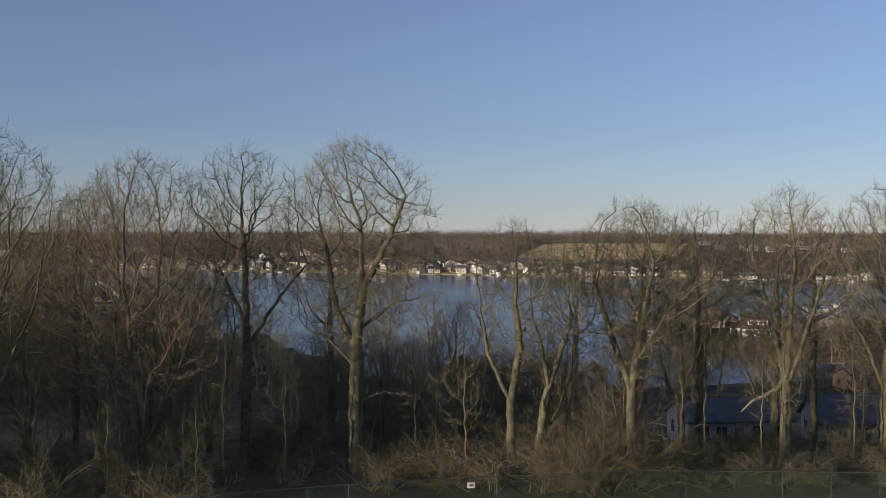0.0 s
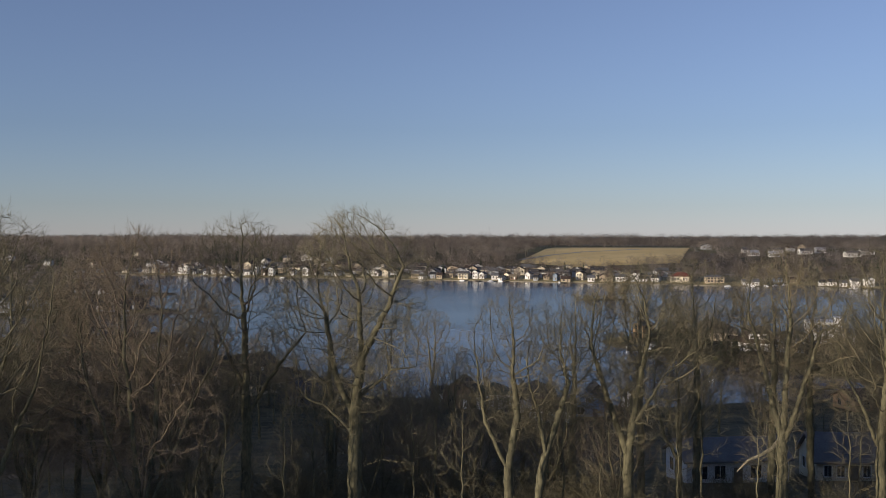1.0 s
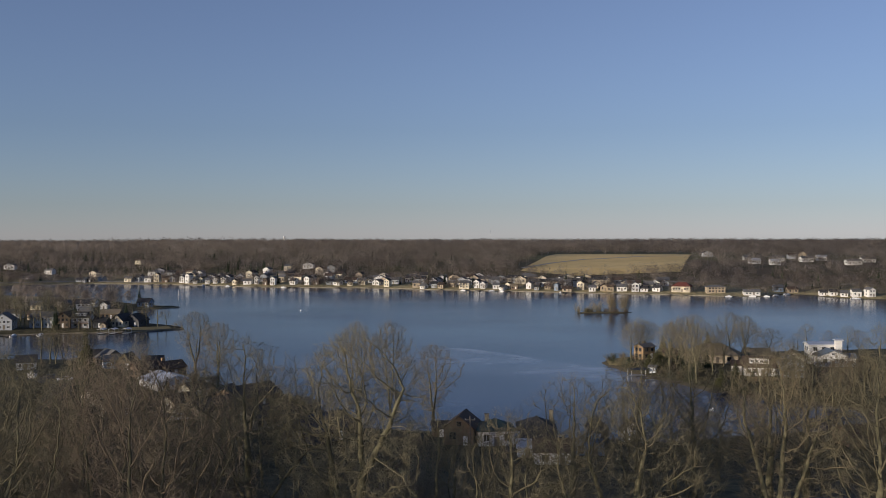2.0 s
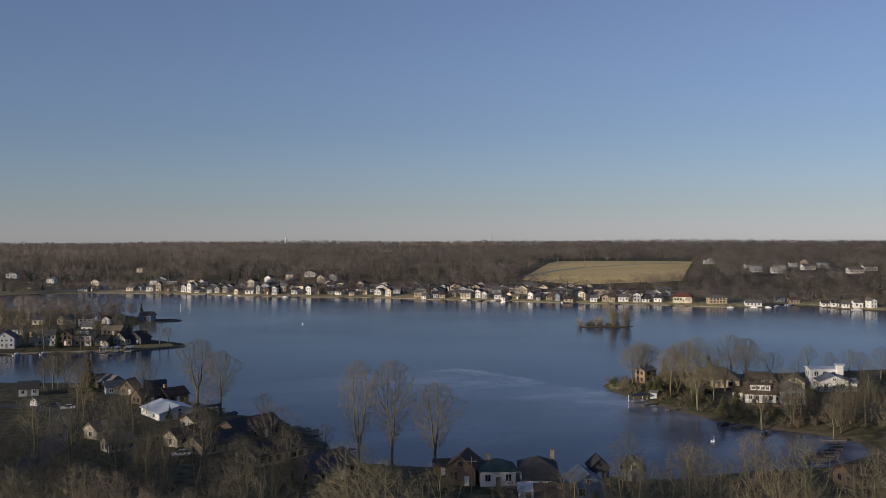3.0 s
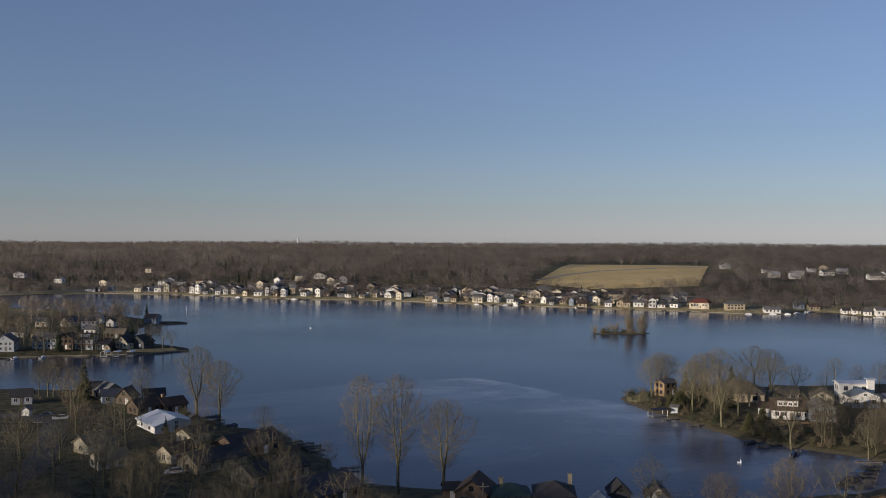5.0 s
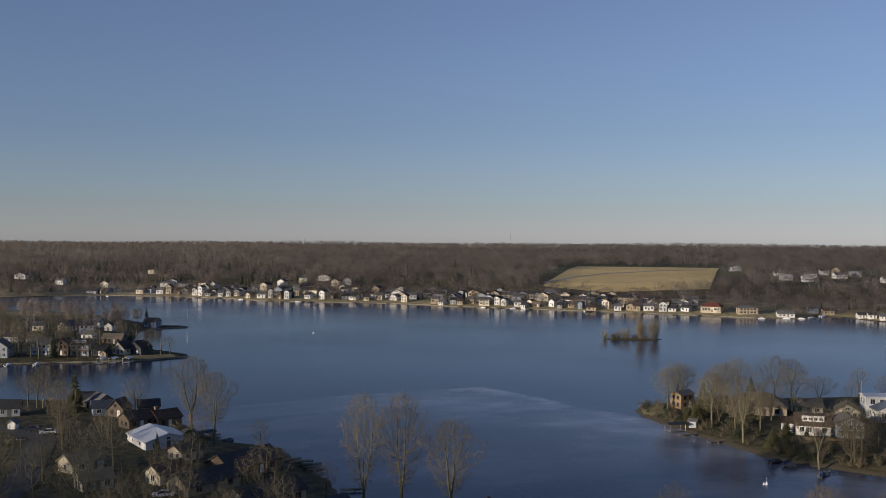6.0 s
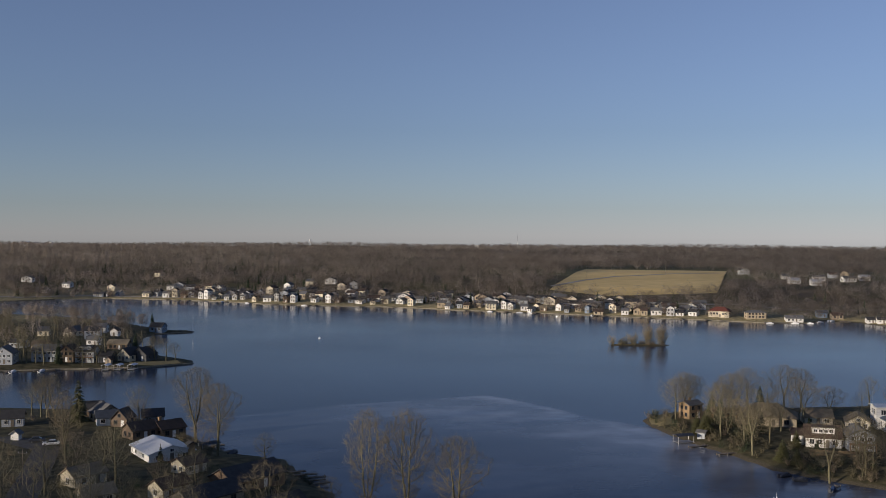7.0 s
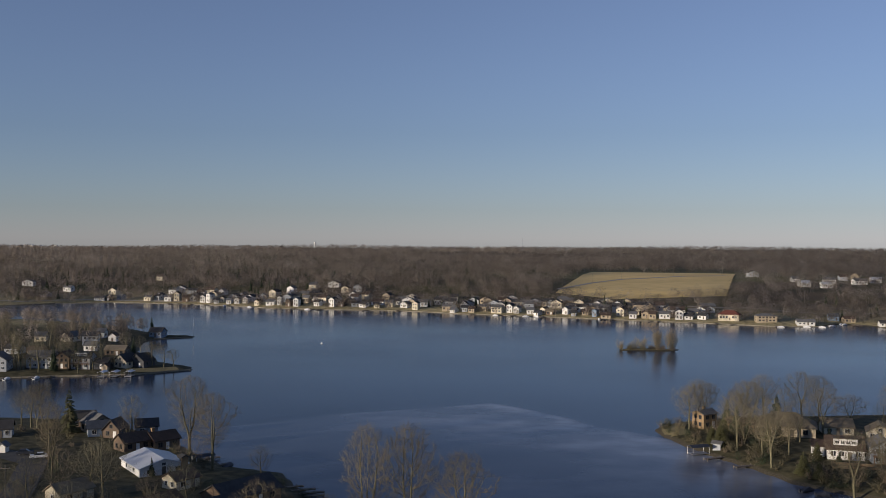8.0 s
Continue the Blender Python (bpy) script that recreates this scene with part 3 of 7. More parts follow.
def bare_tree(name, seed, tall, spread, low, thick, twig, stems, label="", limbs=1000, step=0.42, fine=0.0125, sprout=3, reach=0.9, widest=0.55, category="tree", lean=(0.0, 0.0)):
    """A leafless tree whose limbs grow towards free room in a rounded crown, and end in sprays of fine twigs.
    stems: lines of corners in metres, the first from the root; low: the crown's foot as a share of the height; widest: where it is broadest."""
    r = np.random.RandomState(seed)
    marks = 2 * limbs
    foot = tall * low
    u = r.uniform(0.0, 1.0, marks) ** 0.85
    girth = np.where(u < widest, np.sin(0.5 * np.pi * np.clip(u / widest, 0, 1)) ** 0.8, np.cos(0.5 * np.pi * np.clip((u - widest) / (1 - widest), 0, 1)) ** 0.55)
    turns = r.uniform(0, 6.283, marks)
    lumps = 1.0 + 0.24 * np.sin(3 * turns + seed) * np.sin(7 * u + seed) + 0.16 * np.sin(5 * turns + 2 * seed + 9 * u)
    out = spread * girth * lumps * r.uniform(0.05, 1.0, marks) ** 0.55
    goal = np.stack([np.cos(turns) * out + lean[0] * u, np.sin(turns) * out + lean[1] * u, foot + (tall - foot) * u * (0.97 + 0.03 * lumps)], -1)
    pos, up, kids = [np.array((0.0, 0.0, -0.4))], [-1], [0]
    for line in stems:
        first = np.array(line[0], float)
        at = int(np.argmin([np.linalg.norm(p - first) for p in pos]))
        for p in nodes_along(line, step):
            pos.append(p + r.uniform(-0.06, 0.06, 3) * step * 2)
            up.append(at)
            kids.append(0)
            kids[at] += 1
            at = len(pos) - 1
    P = np.array(pos)
    gap = np.linalg.norm(goal[:, None] - P[None], axis=2)
    near, dist = gap.argmin(1), gap.min(1)
    alive = np.ones(marks, bool)
    kill = step * 1.1
    for turn in range(160):
        alive &= dist > kill
        use = np.where(alive & (dist < tall))[0]
        if len(use) < 6:
            break
        way = goal[use] - P[near[use]]
        way /= np.linalg.norm(way, axis=1, keepdims=True)
        total = np.zeros((len(P), 3))
        np.add.at(total, near[use], way)
        who = np.unique(near[use])
        who = who[[kids[k] < 3 for k in who]]
        if not len(who):
            break
        d = total[who] / np.maximum(np.linalg.norm(total[who], axis=1, keepdims=True), 1e-6)
        fan = P[who] - np.array((0, 0, foot * 0.4))
        fan /= np.maximum(np.linalg.norm(fan, axis=1, keepdims=True), 1e-6)
        d = d + r.uniform(-0.26, 0.26, d.shape) + 0.20 * fan + np.array((0, 0, 0.10))
        grown = P[who] + d / np.linalg.norm(d, axis=1, keepdims=True) * step
        base = len(P)
        for k in who:
            up.append(int(k))
            kids[k] += 1
            kids.append(0)
        P = np.concatenate([P, grown])
        gap = np.linalg.norm(goal[:, None] - grown[None], axis=2)
        closer = gap.min(1) < dist
        near = np.where(closer, base + gap.argmin(1), near)
        dist = np.minimum(dist, gap.min(1))
    n = len(P)
    tips = np.zeros(n)
    heir = np.full(n, -1)
    for k in range(n - 1, 0, -1):
        tips[k] = max(tips[k], 1.0)
        p = up[k]
        tips[p] += tips[k]
        if heir[p] < 0 or tips[k] > tips[heir[p]]:
            heir[p] = k
    power = math.log(max(thick / fine, 2.0)) / math.log(max(tips[0], 3.0))
    rad = fine * tips ** power
    rad[0] = rad[0] * 1.25
    g = Growth(seed)
    for k in range(n):
        if k and heir[up[k]] == k:
            continue
        chain = [up[k], k] if k else [0]
        while heir[chain[-1]] >= 0:
            chain.append(int(heir[chain[-1]]))
        if len(chain) < 2:
            continue
        widths = [rad[c] for c in chain]
        if k:
            widths[0] = min(widths[0], widths[1] * 1.15)
        wide = widths[1]
        sides = 8 if wide > 0.16 else 5 if wide > 0.05 else 3
        if sides == 3 and len(chain) > 4:
            pick = list(range(0, len(chain), 2))
            pick += [len(chain) - 1] if pick[-1] != len(chain) - 1 else []
            chain, widths = [chain[i] for i in pick], [widths[i] for i in pick]
        g.limb("trunk" if wide > 0.30 * thick else "crown", [Vector(P[c]) for c in chain], widths, sides)
    thin = np.array([k for k in range(1, n) if rad[k] < max(0.035, 2.6 * fine)])
    verts, faces = g.sets["crown"]
    along = P[thin] - P[np.array(up)[thin]]
    along /= np.maximum(np.linalg.norm(along, axis=1, keepdims=True), 1e-6)
    spoke = P[thin] - np.array((0, 0, foot * 0.6))
    spoke /= np.maximum(np.linalg.norm(spoke, axis=1, keepdims=True), 1e-6)
    starts, ways, sizes = [], [], []
    for s in range(sprout):
        d = along * r.uniform(0.5, 1.1, (len(thin), 1)) + 0.25 * spoke + r.uniform(-0.8, 0.8, along.shape) + np.array((0, 0, 0.20))
        d /= np.linalg.norm(d, axis=1, keepdims=True)
        l = reach * r.uniform(0.45, 1.15, (len(thin), 1))
        starts.append(P[thin]), ways.append(d * l), sizes.append(np.full(len(thin), fine * 0.80))
        for f in (0.35, 0.65):
            e = d + r.uniform(-0.75, 0.75, d.shape)
            starts.append(P[thin] + d * l * f), ways.append(e / np.linalg.norm(e, axis=1, keepdims=True) * l * 0.55), sizes.append(np.full(len(thin), fine * 0.62))
    a, w, t = np.concatenate(starts), np.concatenate(ways), np.concatenate(sizes)[:, None]
    cross = np.cross(w, (0.31, 0.95, 0.05))
    cross /= np.maximum(np.linalg.norm(cross, axis=1, keepdims=True), 1e-6)
    other = np.cross(w / np.linalg.norm(w, axis=1, keepdims=True), cross)
    i = len(verts)
    verts += np.stack([a + cross * t, a - cross * t * 0.5 + other * t * 0.87, a - cross * t * 0.5 - other * t * 0.87, a + w], 1).reshape(-1, 3).tolist()
    for k in range(i, i + 4 * len(a), 4):
        faces += [(k, k + 1, k + 3), (k + 1, k + 2, k + 3), (k + 2, k, k + 3)]
    out = {}
    for key, (vs, fs) in g.sets.items():
        me = bpy.data.meshes.new(f"{name}_{key}")
        me.from_pydata([tuple(v) for v in vs], [], fs)
        me.polygons.foreach_set("use_smooth", [True] * len(me.polygons))
        me.materials.append(BARK if key == "trunk" else twig)
        out[key] = me
    return name, out, label, category


def plant(proto, x, y, scale=1.0, turn=0.0, label="", group="", sink=0.15, wide=1.0):
    name, me, said, category = proto
    ob = new(name)
    ob.matrix_basis = pose(x, y, high(x, y) - sink, 0, 0, turn) @ Matrix.Diagonal((scale * wide, scale * wide, scale, 1))
    for key in me:
        mesh_part(key, me[key], ob)
    return tagged(ob, label or said, category, group)


OAK = bare_tree("bare_tree", 3, 16.0, 5.0, 0.30, 0.30, TWIG, [[(0, 0, -0.4), (0.1, 0, 4), (0.3, 0.1, 7)], [(0.1, 0, 4), (-1.4, 0.5, 6.4)]], "tall bare deciduous tree with spreading limbs, no leaves", 560, 0.5)
ASH = bare_tree("bare_tree", 8, 17.0, 3.3, 0.34, 0.24, TWIG, [[(0, 0, -0.4), (0.1, 0.1, 6), (0.0, 0.2, 10)]], "tall slim bare tree with rising limbs", 480, 0.5)
FORK = bare_tree("bare_tree", 14, 16.0, 4.4, 0.30, 0.28, TWIG, [[(0, 0, -0.4), (0, 0, 2.4), (-1.4, 0.2, 6.5), (-2.0, 0.3, 9)], [(0, 0, 2.4), (1.3, -0.2, 6.5), (1.9, 0, 9.5)]], "bare forked tree with two leaning stems", 520, 0.5)
MAPLE = bare_tree("bare_tree", 21, 11.5, 4.6, 0.14, 0.20, RED_TWIG, [[(0, 0, -0.4), (0, 0, 0.8), (-1.0, 0.1, 4)], [(0, 0, 0.8), (1.2, 0.3, 4)], [(0, 0, 0.8), (0.1, -0.9, 4.4)], [(0, 0, 0.8), (0.2, 0.9, 4.2)]],
                  "round reddish bare tree with many rising stems", 620, 0.46)
SLIM = bare_tree("young_bare_tree", 33, 10.0, 1.7, 0.22, 0.075, TWIG, [[(0, 0, -0.4), (0.1, 0, 3), (0, 0.1, 6)]], "slender bare sapling in the hillside wood", 150, 0.5, 0.010)
MID_B = bare_tree("bare_tree", 47, 16.0, 4.8, 0.26, 0.27, GOLD_TWIG, [[(0, 0, -0.4), (0, 0, 2), (-1.2, 0.2, 6.5)], [(0, 0, 2), (1.3, 0, 6.5)]], "bare lakeside tree with two stems and golden twigs", 260, 0.7, 0.014, 4, 1.4)
MID_C = bare_tree("bare_tree", 52, 13.0, 4.5, 0.26, 0.25, TWIG, [[(0, 0, -0.4), (0, 0.1, 3.4), (0.3, 0, 6)]], "bare brown tree beside the houses", 230, 0.7, 0.014, 4, 1.3)
MID_D = bare_tree("bare_tree", 58, 11.0, 4.4, 0.12, 0.20, RED_TWIG, [[(0, 0, -0.4), (0, 0, 0.8), (-1.1, 0.2, 4)], [(0, 0, 0.8), (0.1, -0.8, 4.4)], [(0, 0, 0.8), (1.1, 0.1, 4)]], "bushy reddish bare tree with several stems", 250, 0.65, 0.014, 4, 1.2)
LAKESIDE = bare_tree("bare_tree", 44, 19.0, 5.4, 0.22, 0.36, GOLD_TWIG, [[(0, 0, -0.4), (0.1, 0, 4.2), (-0.9, 0.2, 8), (-1.2, 0.2, 11)], [(0.1, 0, 4.2), (1.3, -0.1, 8.4), (1.8, 0, 11)], [(0, 0, 5), (0.2, 0.9, 10)]],
                     "tall lakeside tree with a full crown of golden twigs", 520, 0.6, 0.017, 4, 1.2, 0.68)
POINT = bare_tree("bare_tree", 49, 14.4, 5.6, 0.24, 0.28, PALE_TWIG, [[(0, 0, -0.4), (0.1, 0, 4.6), (-0.9, 0.3, 8)], [(0.1, 0, 4.6), (1.1, -0.2, 8.4)]], "tall bare tree with a soft rounded grey-brown crown", 420, 0.65, 0.014, 4, 1.4, 0.6)


def brush_proto(seed):
    g = Growth(seed)
    spec = {**BASE, "levels": 5, "steps": (4, 5, 6, 1, 1), "count": (0, 8, 9, 2), "bend": (0.1, 0.34, 0.34, 0.3, 0.3), "rise": (0, -0.20, -0.20, -0.02, 0), "fine": 0.009, "keep": (0.5, 0.5, 0.5, 0.5), "bare": (0.2, 0.25, 0.15, 0.1)}
    for n in range(26):
        a, s = g.rng.uniform(0, 6.28), g.rng.uniform(0.2, 0.9)
        g.branch(Vector((g.rng.uniform(-1, 1), g.rng.uniform(-1, 1), -0.1)), Vector((s * math.cos(a), s * math.sin(a), 1)), g.rng.uniform(2.2, 4.2), g.rng.uniform(0.018, 0.035), 2, spec)
    me = g.meshes("brush")["crown"]
    me.materials.append(BRUSH)
    return me


BRUSHES = [brush_proto(s) for s in (71, 72, 73)]


def brush(me, x, y, scale, turn):
    if 13 < x < 44:
        scale *= 0.6
    ob = new("brush", me)
    ob.matrix_basis = pose(x, y, high(x, y) - 0.05, 0, 0, turn) @ Matrix.Scale(scale, 4)
    return tagged(ob, "tangled bare brush with arching brown stems", "bush", "brush along the wood's edge")


def conifer_proto(seed, tall, needles=NEEDLES, label="dark green conifer with drooping boughs"):
    rng = random.Random(seed)
    bm = bmesh.new()
    add_tube(bm, (0, 0, -0.2), (0, 0, tall), tall * 0.018, 0.02, 6)
    trunk = bpy.data.meshes.new("trunk")
    bm.to_mesh(trunk)
    bm.free()
    trunk.materials.append(BARK)
    verts, faces = [], []
    for n in range(int(tall * 26)):
        f = rng.random() ** 1.15
        z = tall * (0.08 + 0.90 * f)
        reach = tall * 0.19 * (1 - f) ** 0.8 * rng.uniform(0.6, 1.15) + 0.15
        a = rng.uniform(0, 6.283)
        c, s = math.cos(a), math.sin(a)
        w = reach * 0.32
        i = len(verts)
        drop = reach * rng.uniform(0.15, 0.45)
        verts += [(0, 0, z), (c * reach * 0.6 - s * w, s * reach * 0.6 + c * w, z - drop * 0.5 - 0.1), (c * reach, s * reach, z - drop), (c * reach * 0.6 + s * w, s * reach * 0.6 - c * w, z - drop * 0.5 - 0.1), (c * reach * .5, s * reach * .5, z - drop * .5 + reach * 0.16)]
        faces += [(i, i + 1, i + 4), (i + 1, i + 2, i + 4), (i + 2, i + 3, i + 4), (i + 3, i, i + 4)]
    me = bpy.data.meshes.new("foliage")
    me.from_pydata(verts, [], faces)
    me.materials.append(needles)
    return "conifer", {"trunk": trunk, "foliage": me}, label, "tree"


FIRS = [conifer_proto(5, 9.0), conifer_proto(6, 12.0)]
OLIVE = conifer_proto(7, 12.0, OLIVE_NEEDLES, "broad olive green conifer beside the house")

WEST = bare_tree("bare_tree", 63, 12.0, 4.2, 0.26, 0.28, TWIG, [[(0, 0, -0.4), (0, 0.1, 3.4), (0.3, 0, 6)]], "bare brown tree on the west point", 170, 0.8, 0.020, 3, 1.5)

# the first row of the hillside wood, tree by tree
plant(bare_tree("bare_tree", 102, 20.9, 5.2, 0.30, 0.46, TWIG, [[(0, 0, -0.4), (0.1, 0, 7.8), (0.5, 0, 12), (0.3, 0, 16)], [(0.1, 0, 7.8), (-1.2, 0.5, 10.4), (-1.9, 0.8, 14.5)], [(0.5, 0, 11.6), (2.0, -0.5, 14.5), (3.2, -0.8, 17.5)],
                [(0.1, 0, 6.6), (-1.6, -0.4, 8.6), (-3.4, -0.6, 9.4)], [(0.2, 0, 9), (2.4, 0.6, 10.8), (4.0, 0.6, 11.0)], [(0.05, 0, 4.6), (1.8, -0.3, 5.2), (3.4, -0.4, 5.0)]],
                "tallest bare tree with a wide rounded crown over the wood's edge", 1350, 0.42, widest=0.6), -5.2, 74.0)
plant(bare_tree("bare_tree", 104, 15.8, 3.4, 0.34, 0.30, TWIG, [[(0, 0, -0.4), (-0.1, 0, 4.6), (-1.5, 0.2, 7.6), (-1.9, 0.2, 10)], [(-0.1, 0, 4.6), (0.5, 0, 8), (0.2, 0, 11)]], "bare forked tree with pale trunk beside the fence", 420, 0.42), 4.7, 73.5)
plant(bare_tree("bare_tree", 105, 14.6, 3.0, 0.40, 0.27, TWIG, [[(0, 0, -0.4), (0.6, 0, 4.4), (1.6, 0.2, 7.5), (2.4, 0.2, 10)], [(0.9, 0, 5.2), (0.3, -0.4, 8.6)]], "slim bare tree leaning beside a forked one", 360, 0.42, lean=(1.8, 0)), 6.2, 74.4)
plant(bare_tree("bare_tree", 107, 17.3, 5.1, 0.26, 0.36, TWIG, [[(0, 0, -0.4), (-0.1, 0, 4.9), (-1.5, 0.2, 8.8), (-2.6, 0.2, 12.5)], [(-0.1, 0, 4.9), (0.5, 0, 9), (1.3, 0, 13)], [(0.2, 0, 6.8), (2.4, -0.3, 10.5)], [(-0.1, 0, 4.4), (-1.3, -0.2, 5.4)]],
                "broad bare tree with several stems above the slope", 900, 0.42, widest=0.6), 13.0, 77.0)
PALE_BARK = surface("pale_broken_bark", (0.16, 0.145, 0.10), (0.34, 0.30, 0.21), 0.85, 0.6, 7, 0.02)
pale = bare_tree("bare_tree", 111, 19.2, 4.9, 0.26, 0.40, GOLD_TWIG, [[(0, 0, -0.4), (0, 0, 5.4), (-1.1, 0.2, 10), (-2.2, 0.2, 14)], [(0, 0, 5.4), (0.3, 0, 10.5), (0.6, 0, 14.5)], [(0, 0, 4.8), (1.5, -0.2, 9.5), (2.9, 0, 13.5)]],
                 "large bare tree with pale bark and a low broken limb", 640, 0.44, widest=0.62)
snag = Growth(112)
snag.limb("trunk", [Vector(p) for p in ((0.1, 0, 5.9), (-0.7, -0.2, 5.0), (-1.6, -0.3, 4.5), (-2.6, -0.4, 4.1), (-3.4, -0.4, 3.3))], [0.17, 0.15, 0.12, 0.09, 0.04], 7)
pale[1]["broken_limb"] = bpy.data.meshes.new("broken_limb")
pale[1]["broken_limb"].from_pydata(*[[tuple(v) for v in snag.sets["trunk"][0]], [], snag.sets["trunk"][1]])
pale[1]["broken_limb"].materials.append(PALE_BARK)
plant(pale, 25.2, 82.5)
plant(bare_tree("bare_tree", 125, 20.4, 4.2, 0.32, 0.34, TWIG, [[(0, 0, -0.4), (0.2, 0, 7), (0.1, 0, 12), (0, 0, 15)], [(0.2, 0, 8), (2.3, 0.2, 11.2), (3.9, 0.3, 13.2)], [(0.1, 0, 9.5), (-1.6, 0.3, 13)], [(0.2, 0, 6), (-1.8, -0.3, 8.6)]],
                "tall dark bare tree with a forked crown", 560, 0.44, widest=0.66), -12.3, 74.5)
DOME = bare_tree("bare_tree", 131, 19.4, 6.6, 0.14, 0.30, RED_TWIG, [[(0, 0, -0.4), (0, 0, 1.6), (-1.6, 0.2, 6), (-2.8, 0.3, 9.5)], [(0, 0, 1.6), (-0.5, -0.6, 7), (-0.8, -0.8, 11)], [(0, 0, 1.6), (0.8, 0.5, 7), (1.0, 0.7, 11)],
                 [(0, 0, 1.6), (1.9, -0.1, 6), (3.2, -0.2, 9.5)], [(0, 0, 1.6), (0.2, 1.8, 6.5)], [(0, 0, 1.6), (0.3, -2.0, 6.5)]], "very large round reddish bare tree with many rising stems", 1400, 0.44, widest=0.52)
plant(DOME, -17.8, 71.0, 1.0, 20)
plant(DOME, -24.0, 82.0, 0.98, 140)
CORNER = bare_tree("bare_tree", 117, 21.2, 5.6, 0.24, 0.42, TWIG, [[(0, 0, -0.4), (0.1, 0, 6), (-0.4, 0.2, 11)], [(0.1, 0, 5), (1.6, 0, 9)], [(0.1, 0, 4), (-1.9, -0.3, 8)]], "large dark bare tree at the wood's corner", 900, 0.46)
plant(CORNER, -24.8, 66.5, 0.95)
plant(CORNER, 31.8, 81.0, 0.90, 150, "large bare tree with rising limbs above the low houses")
plant(OAK, -30.5, 74.0, 1.25, 210)
plant(OAK, -33.0, 84.0, 1.2, 80)
plant(ASH, -8.0, 86.0, 1.05, 30)
plant(ASH, -28.0, 88.0, 1.15, 30)
plant(OAK, 19.5, 90.0, 0.95, 40)
plant(FORK, 36.5, 88.0, 1.1, 70)
for x, y, s_, t_ in ((1.6, 70.5, 0.9, 0), (8.4, 76.0, 1.0, 40), (-12.5, 69.5, 0.9, 90), (19.3, 82.0, 1.1, 130), (16.0, 76.0, 0.8, 230), (-1.5, 76.0, 0.9, 310), (-9.2, 71.0, 0.8, 20), (10.4, 73.0, 0.7, 70), (22.0, 78.0, 0.8, 160), (28.6, 79.0, 0.85, 260)):
    plant(SLIM, x, y, s_, t_)

rng = random.Random(11)
GROVE = (OAK, ASH, FORK, MAPLE, MAPLE, SLIM, SLIM)
placed = []


def grove(count, x0, x1, y0, y1, gap, lo, hi, kinds, clear=()):
    n = tries = 0
    while n < count and tries < count * 40:
        tries += 1
        x, y = rng.uniform(x0, x1), rng.uniform(y0, y1)
        if any(math.hypot(x - a, y - b) < gap for a, b in placed) or shore_distance(np.array([x]), np.array([y]))[0] < 3:
            continue
        if any(a < x < b and c < y < d for a, b, c, d in clear):
            continue
        placed.append((x, y))
        plant(rng.choice(kinds), x, y, rng.uniform(lo, hi), rng.uniform(0, 360))
        n += 1


NEAR_CLEAR = ((22, 54, 104, 128), (-60, -1, 60, 0))
placed += [(-5, 74), (4.7, 73.5), (13, 77), (25, 82.5), (-12.3, 74.5), (-24, 82), (-18, 71), (-24.6, 66.5), (-28, 88), (-33, 84), (-8, 86), (19.5, 90), (31.8, 81), (36.5, 88)]
grove(14, -62, -6, 92, 114, 5.0, 0.85, 1.15, GROVE, NEAR_CLEAR)
grove(10, -6, 15, 90, 114, 4.5, 0.60, 0.85, GROVE, NEAR_CLEAR)
grove(6, 40, 62, 90, 114, 5.0, 0.70, 0.95, GROVE, NEAR_CLEAR)
grove(9, -46, -16, 74, 94, 4.0, 0.75, 1.05, (OAK, MAPLE, MAPLE, FORK))
grove(16, -12, 46, 80, 112, 3.6, 0.50, 0.80, (MAPLE, FORK, MAPLE, OAK), NEAR_CLEAR + ((15, 36, 78, 120),))
SLOPE = (MID_C, MID_D, MID_C, MID_B, SLIM)
grove(22, -85, 0, 115, 168, 7.0, 0.80, 1.2, SLOPE, NEAR_CLEAR)
grove(14, 0, 78, 115, 168, 7.0, 0.65, 1.0, SLOPE, NEAR_CLEAR)
# beside the flight's start; the unseen wood added to shade the slope comes below
grove(9, 40, 90, 70, 110, 8.0, 1.1, 1.5, (MID_C, MID_B))
for x, y, s_ in ((17, 92, 1.18), (22.5, 96, 1.24), (28, 93, 1.18), (33, 97, 1.22), (38.5, 92, 1.2), (44.5, 95, 1.2), (12, 97, 1.1), (50, 90, 1.2)):
    plant(ASH, x, y, s_, x * 47, wide=1.15)
grove(34, -45, 45, 76, 112, 2.5, 0.45, 0.95, (SLIM,), NEAR_CLEAR + ((17, 32, 78, 120),))
grove(22, -34, -13, 64, 73, 1.6, 0.35, 0.75, (SLIM,))
for n in range(26):
    brush(rng.choice(BRUSHES), rng.uniform(-34, -12), rng.uniform(58, 72), rng.uniform(0.7, 1.3), rng.uniform(0, 360))
for n in range(46):
    x, y = rng.uniform(-26, 44), rng.uniform(74, 112)
    if not (20 < x < 54 and 100 < y < 128):
        brush(rng.choice(BRUSHES), x, y, rng.uniform(1.0, 1.7), rng.uniform(0, 360))
for n in range(64):
    x = rng.uniform(-13, 42)
    y = 67.5 + rng.random() ** 1.6 * 34
    if 24 < x < 54 and 106 < y < 126:
        continue
    brush(rng.choice(BRUSHES), x, y, rng.uniform(0.55, 1.15), rng.uniform(0, 360))

for n in range(22):
    brush(rng.choice(BRUSHES), rng.uniform(6, 30), rng.uniform(67.5, 73), rng.uniform(0.9, 1.3), rng.uniform(0, 360))

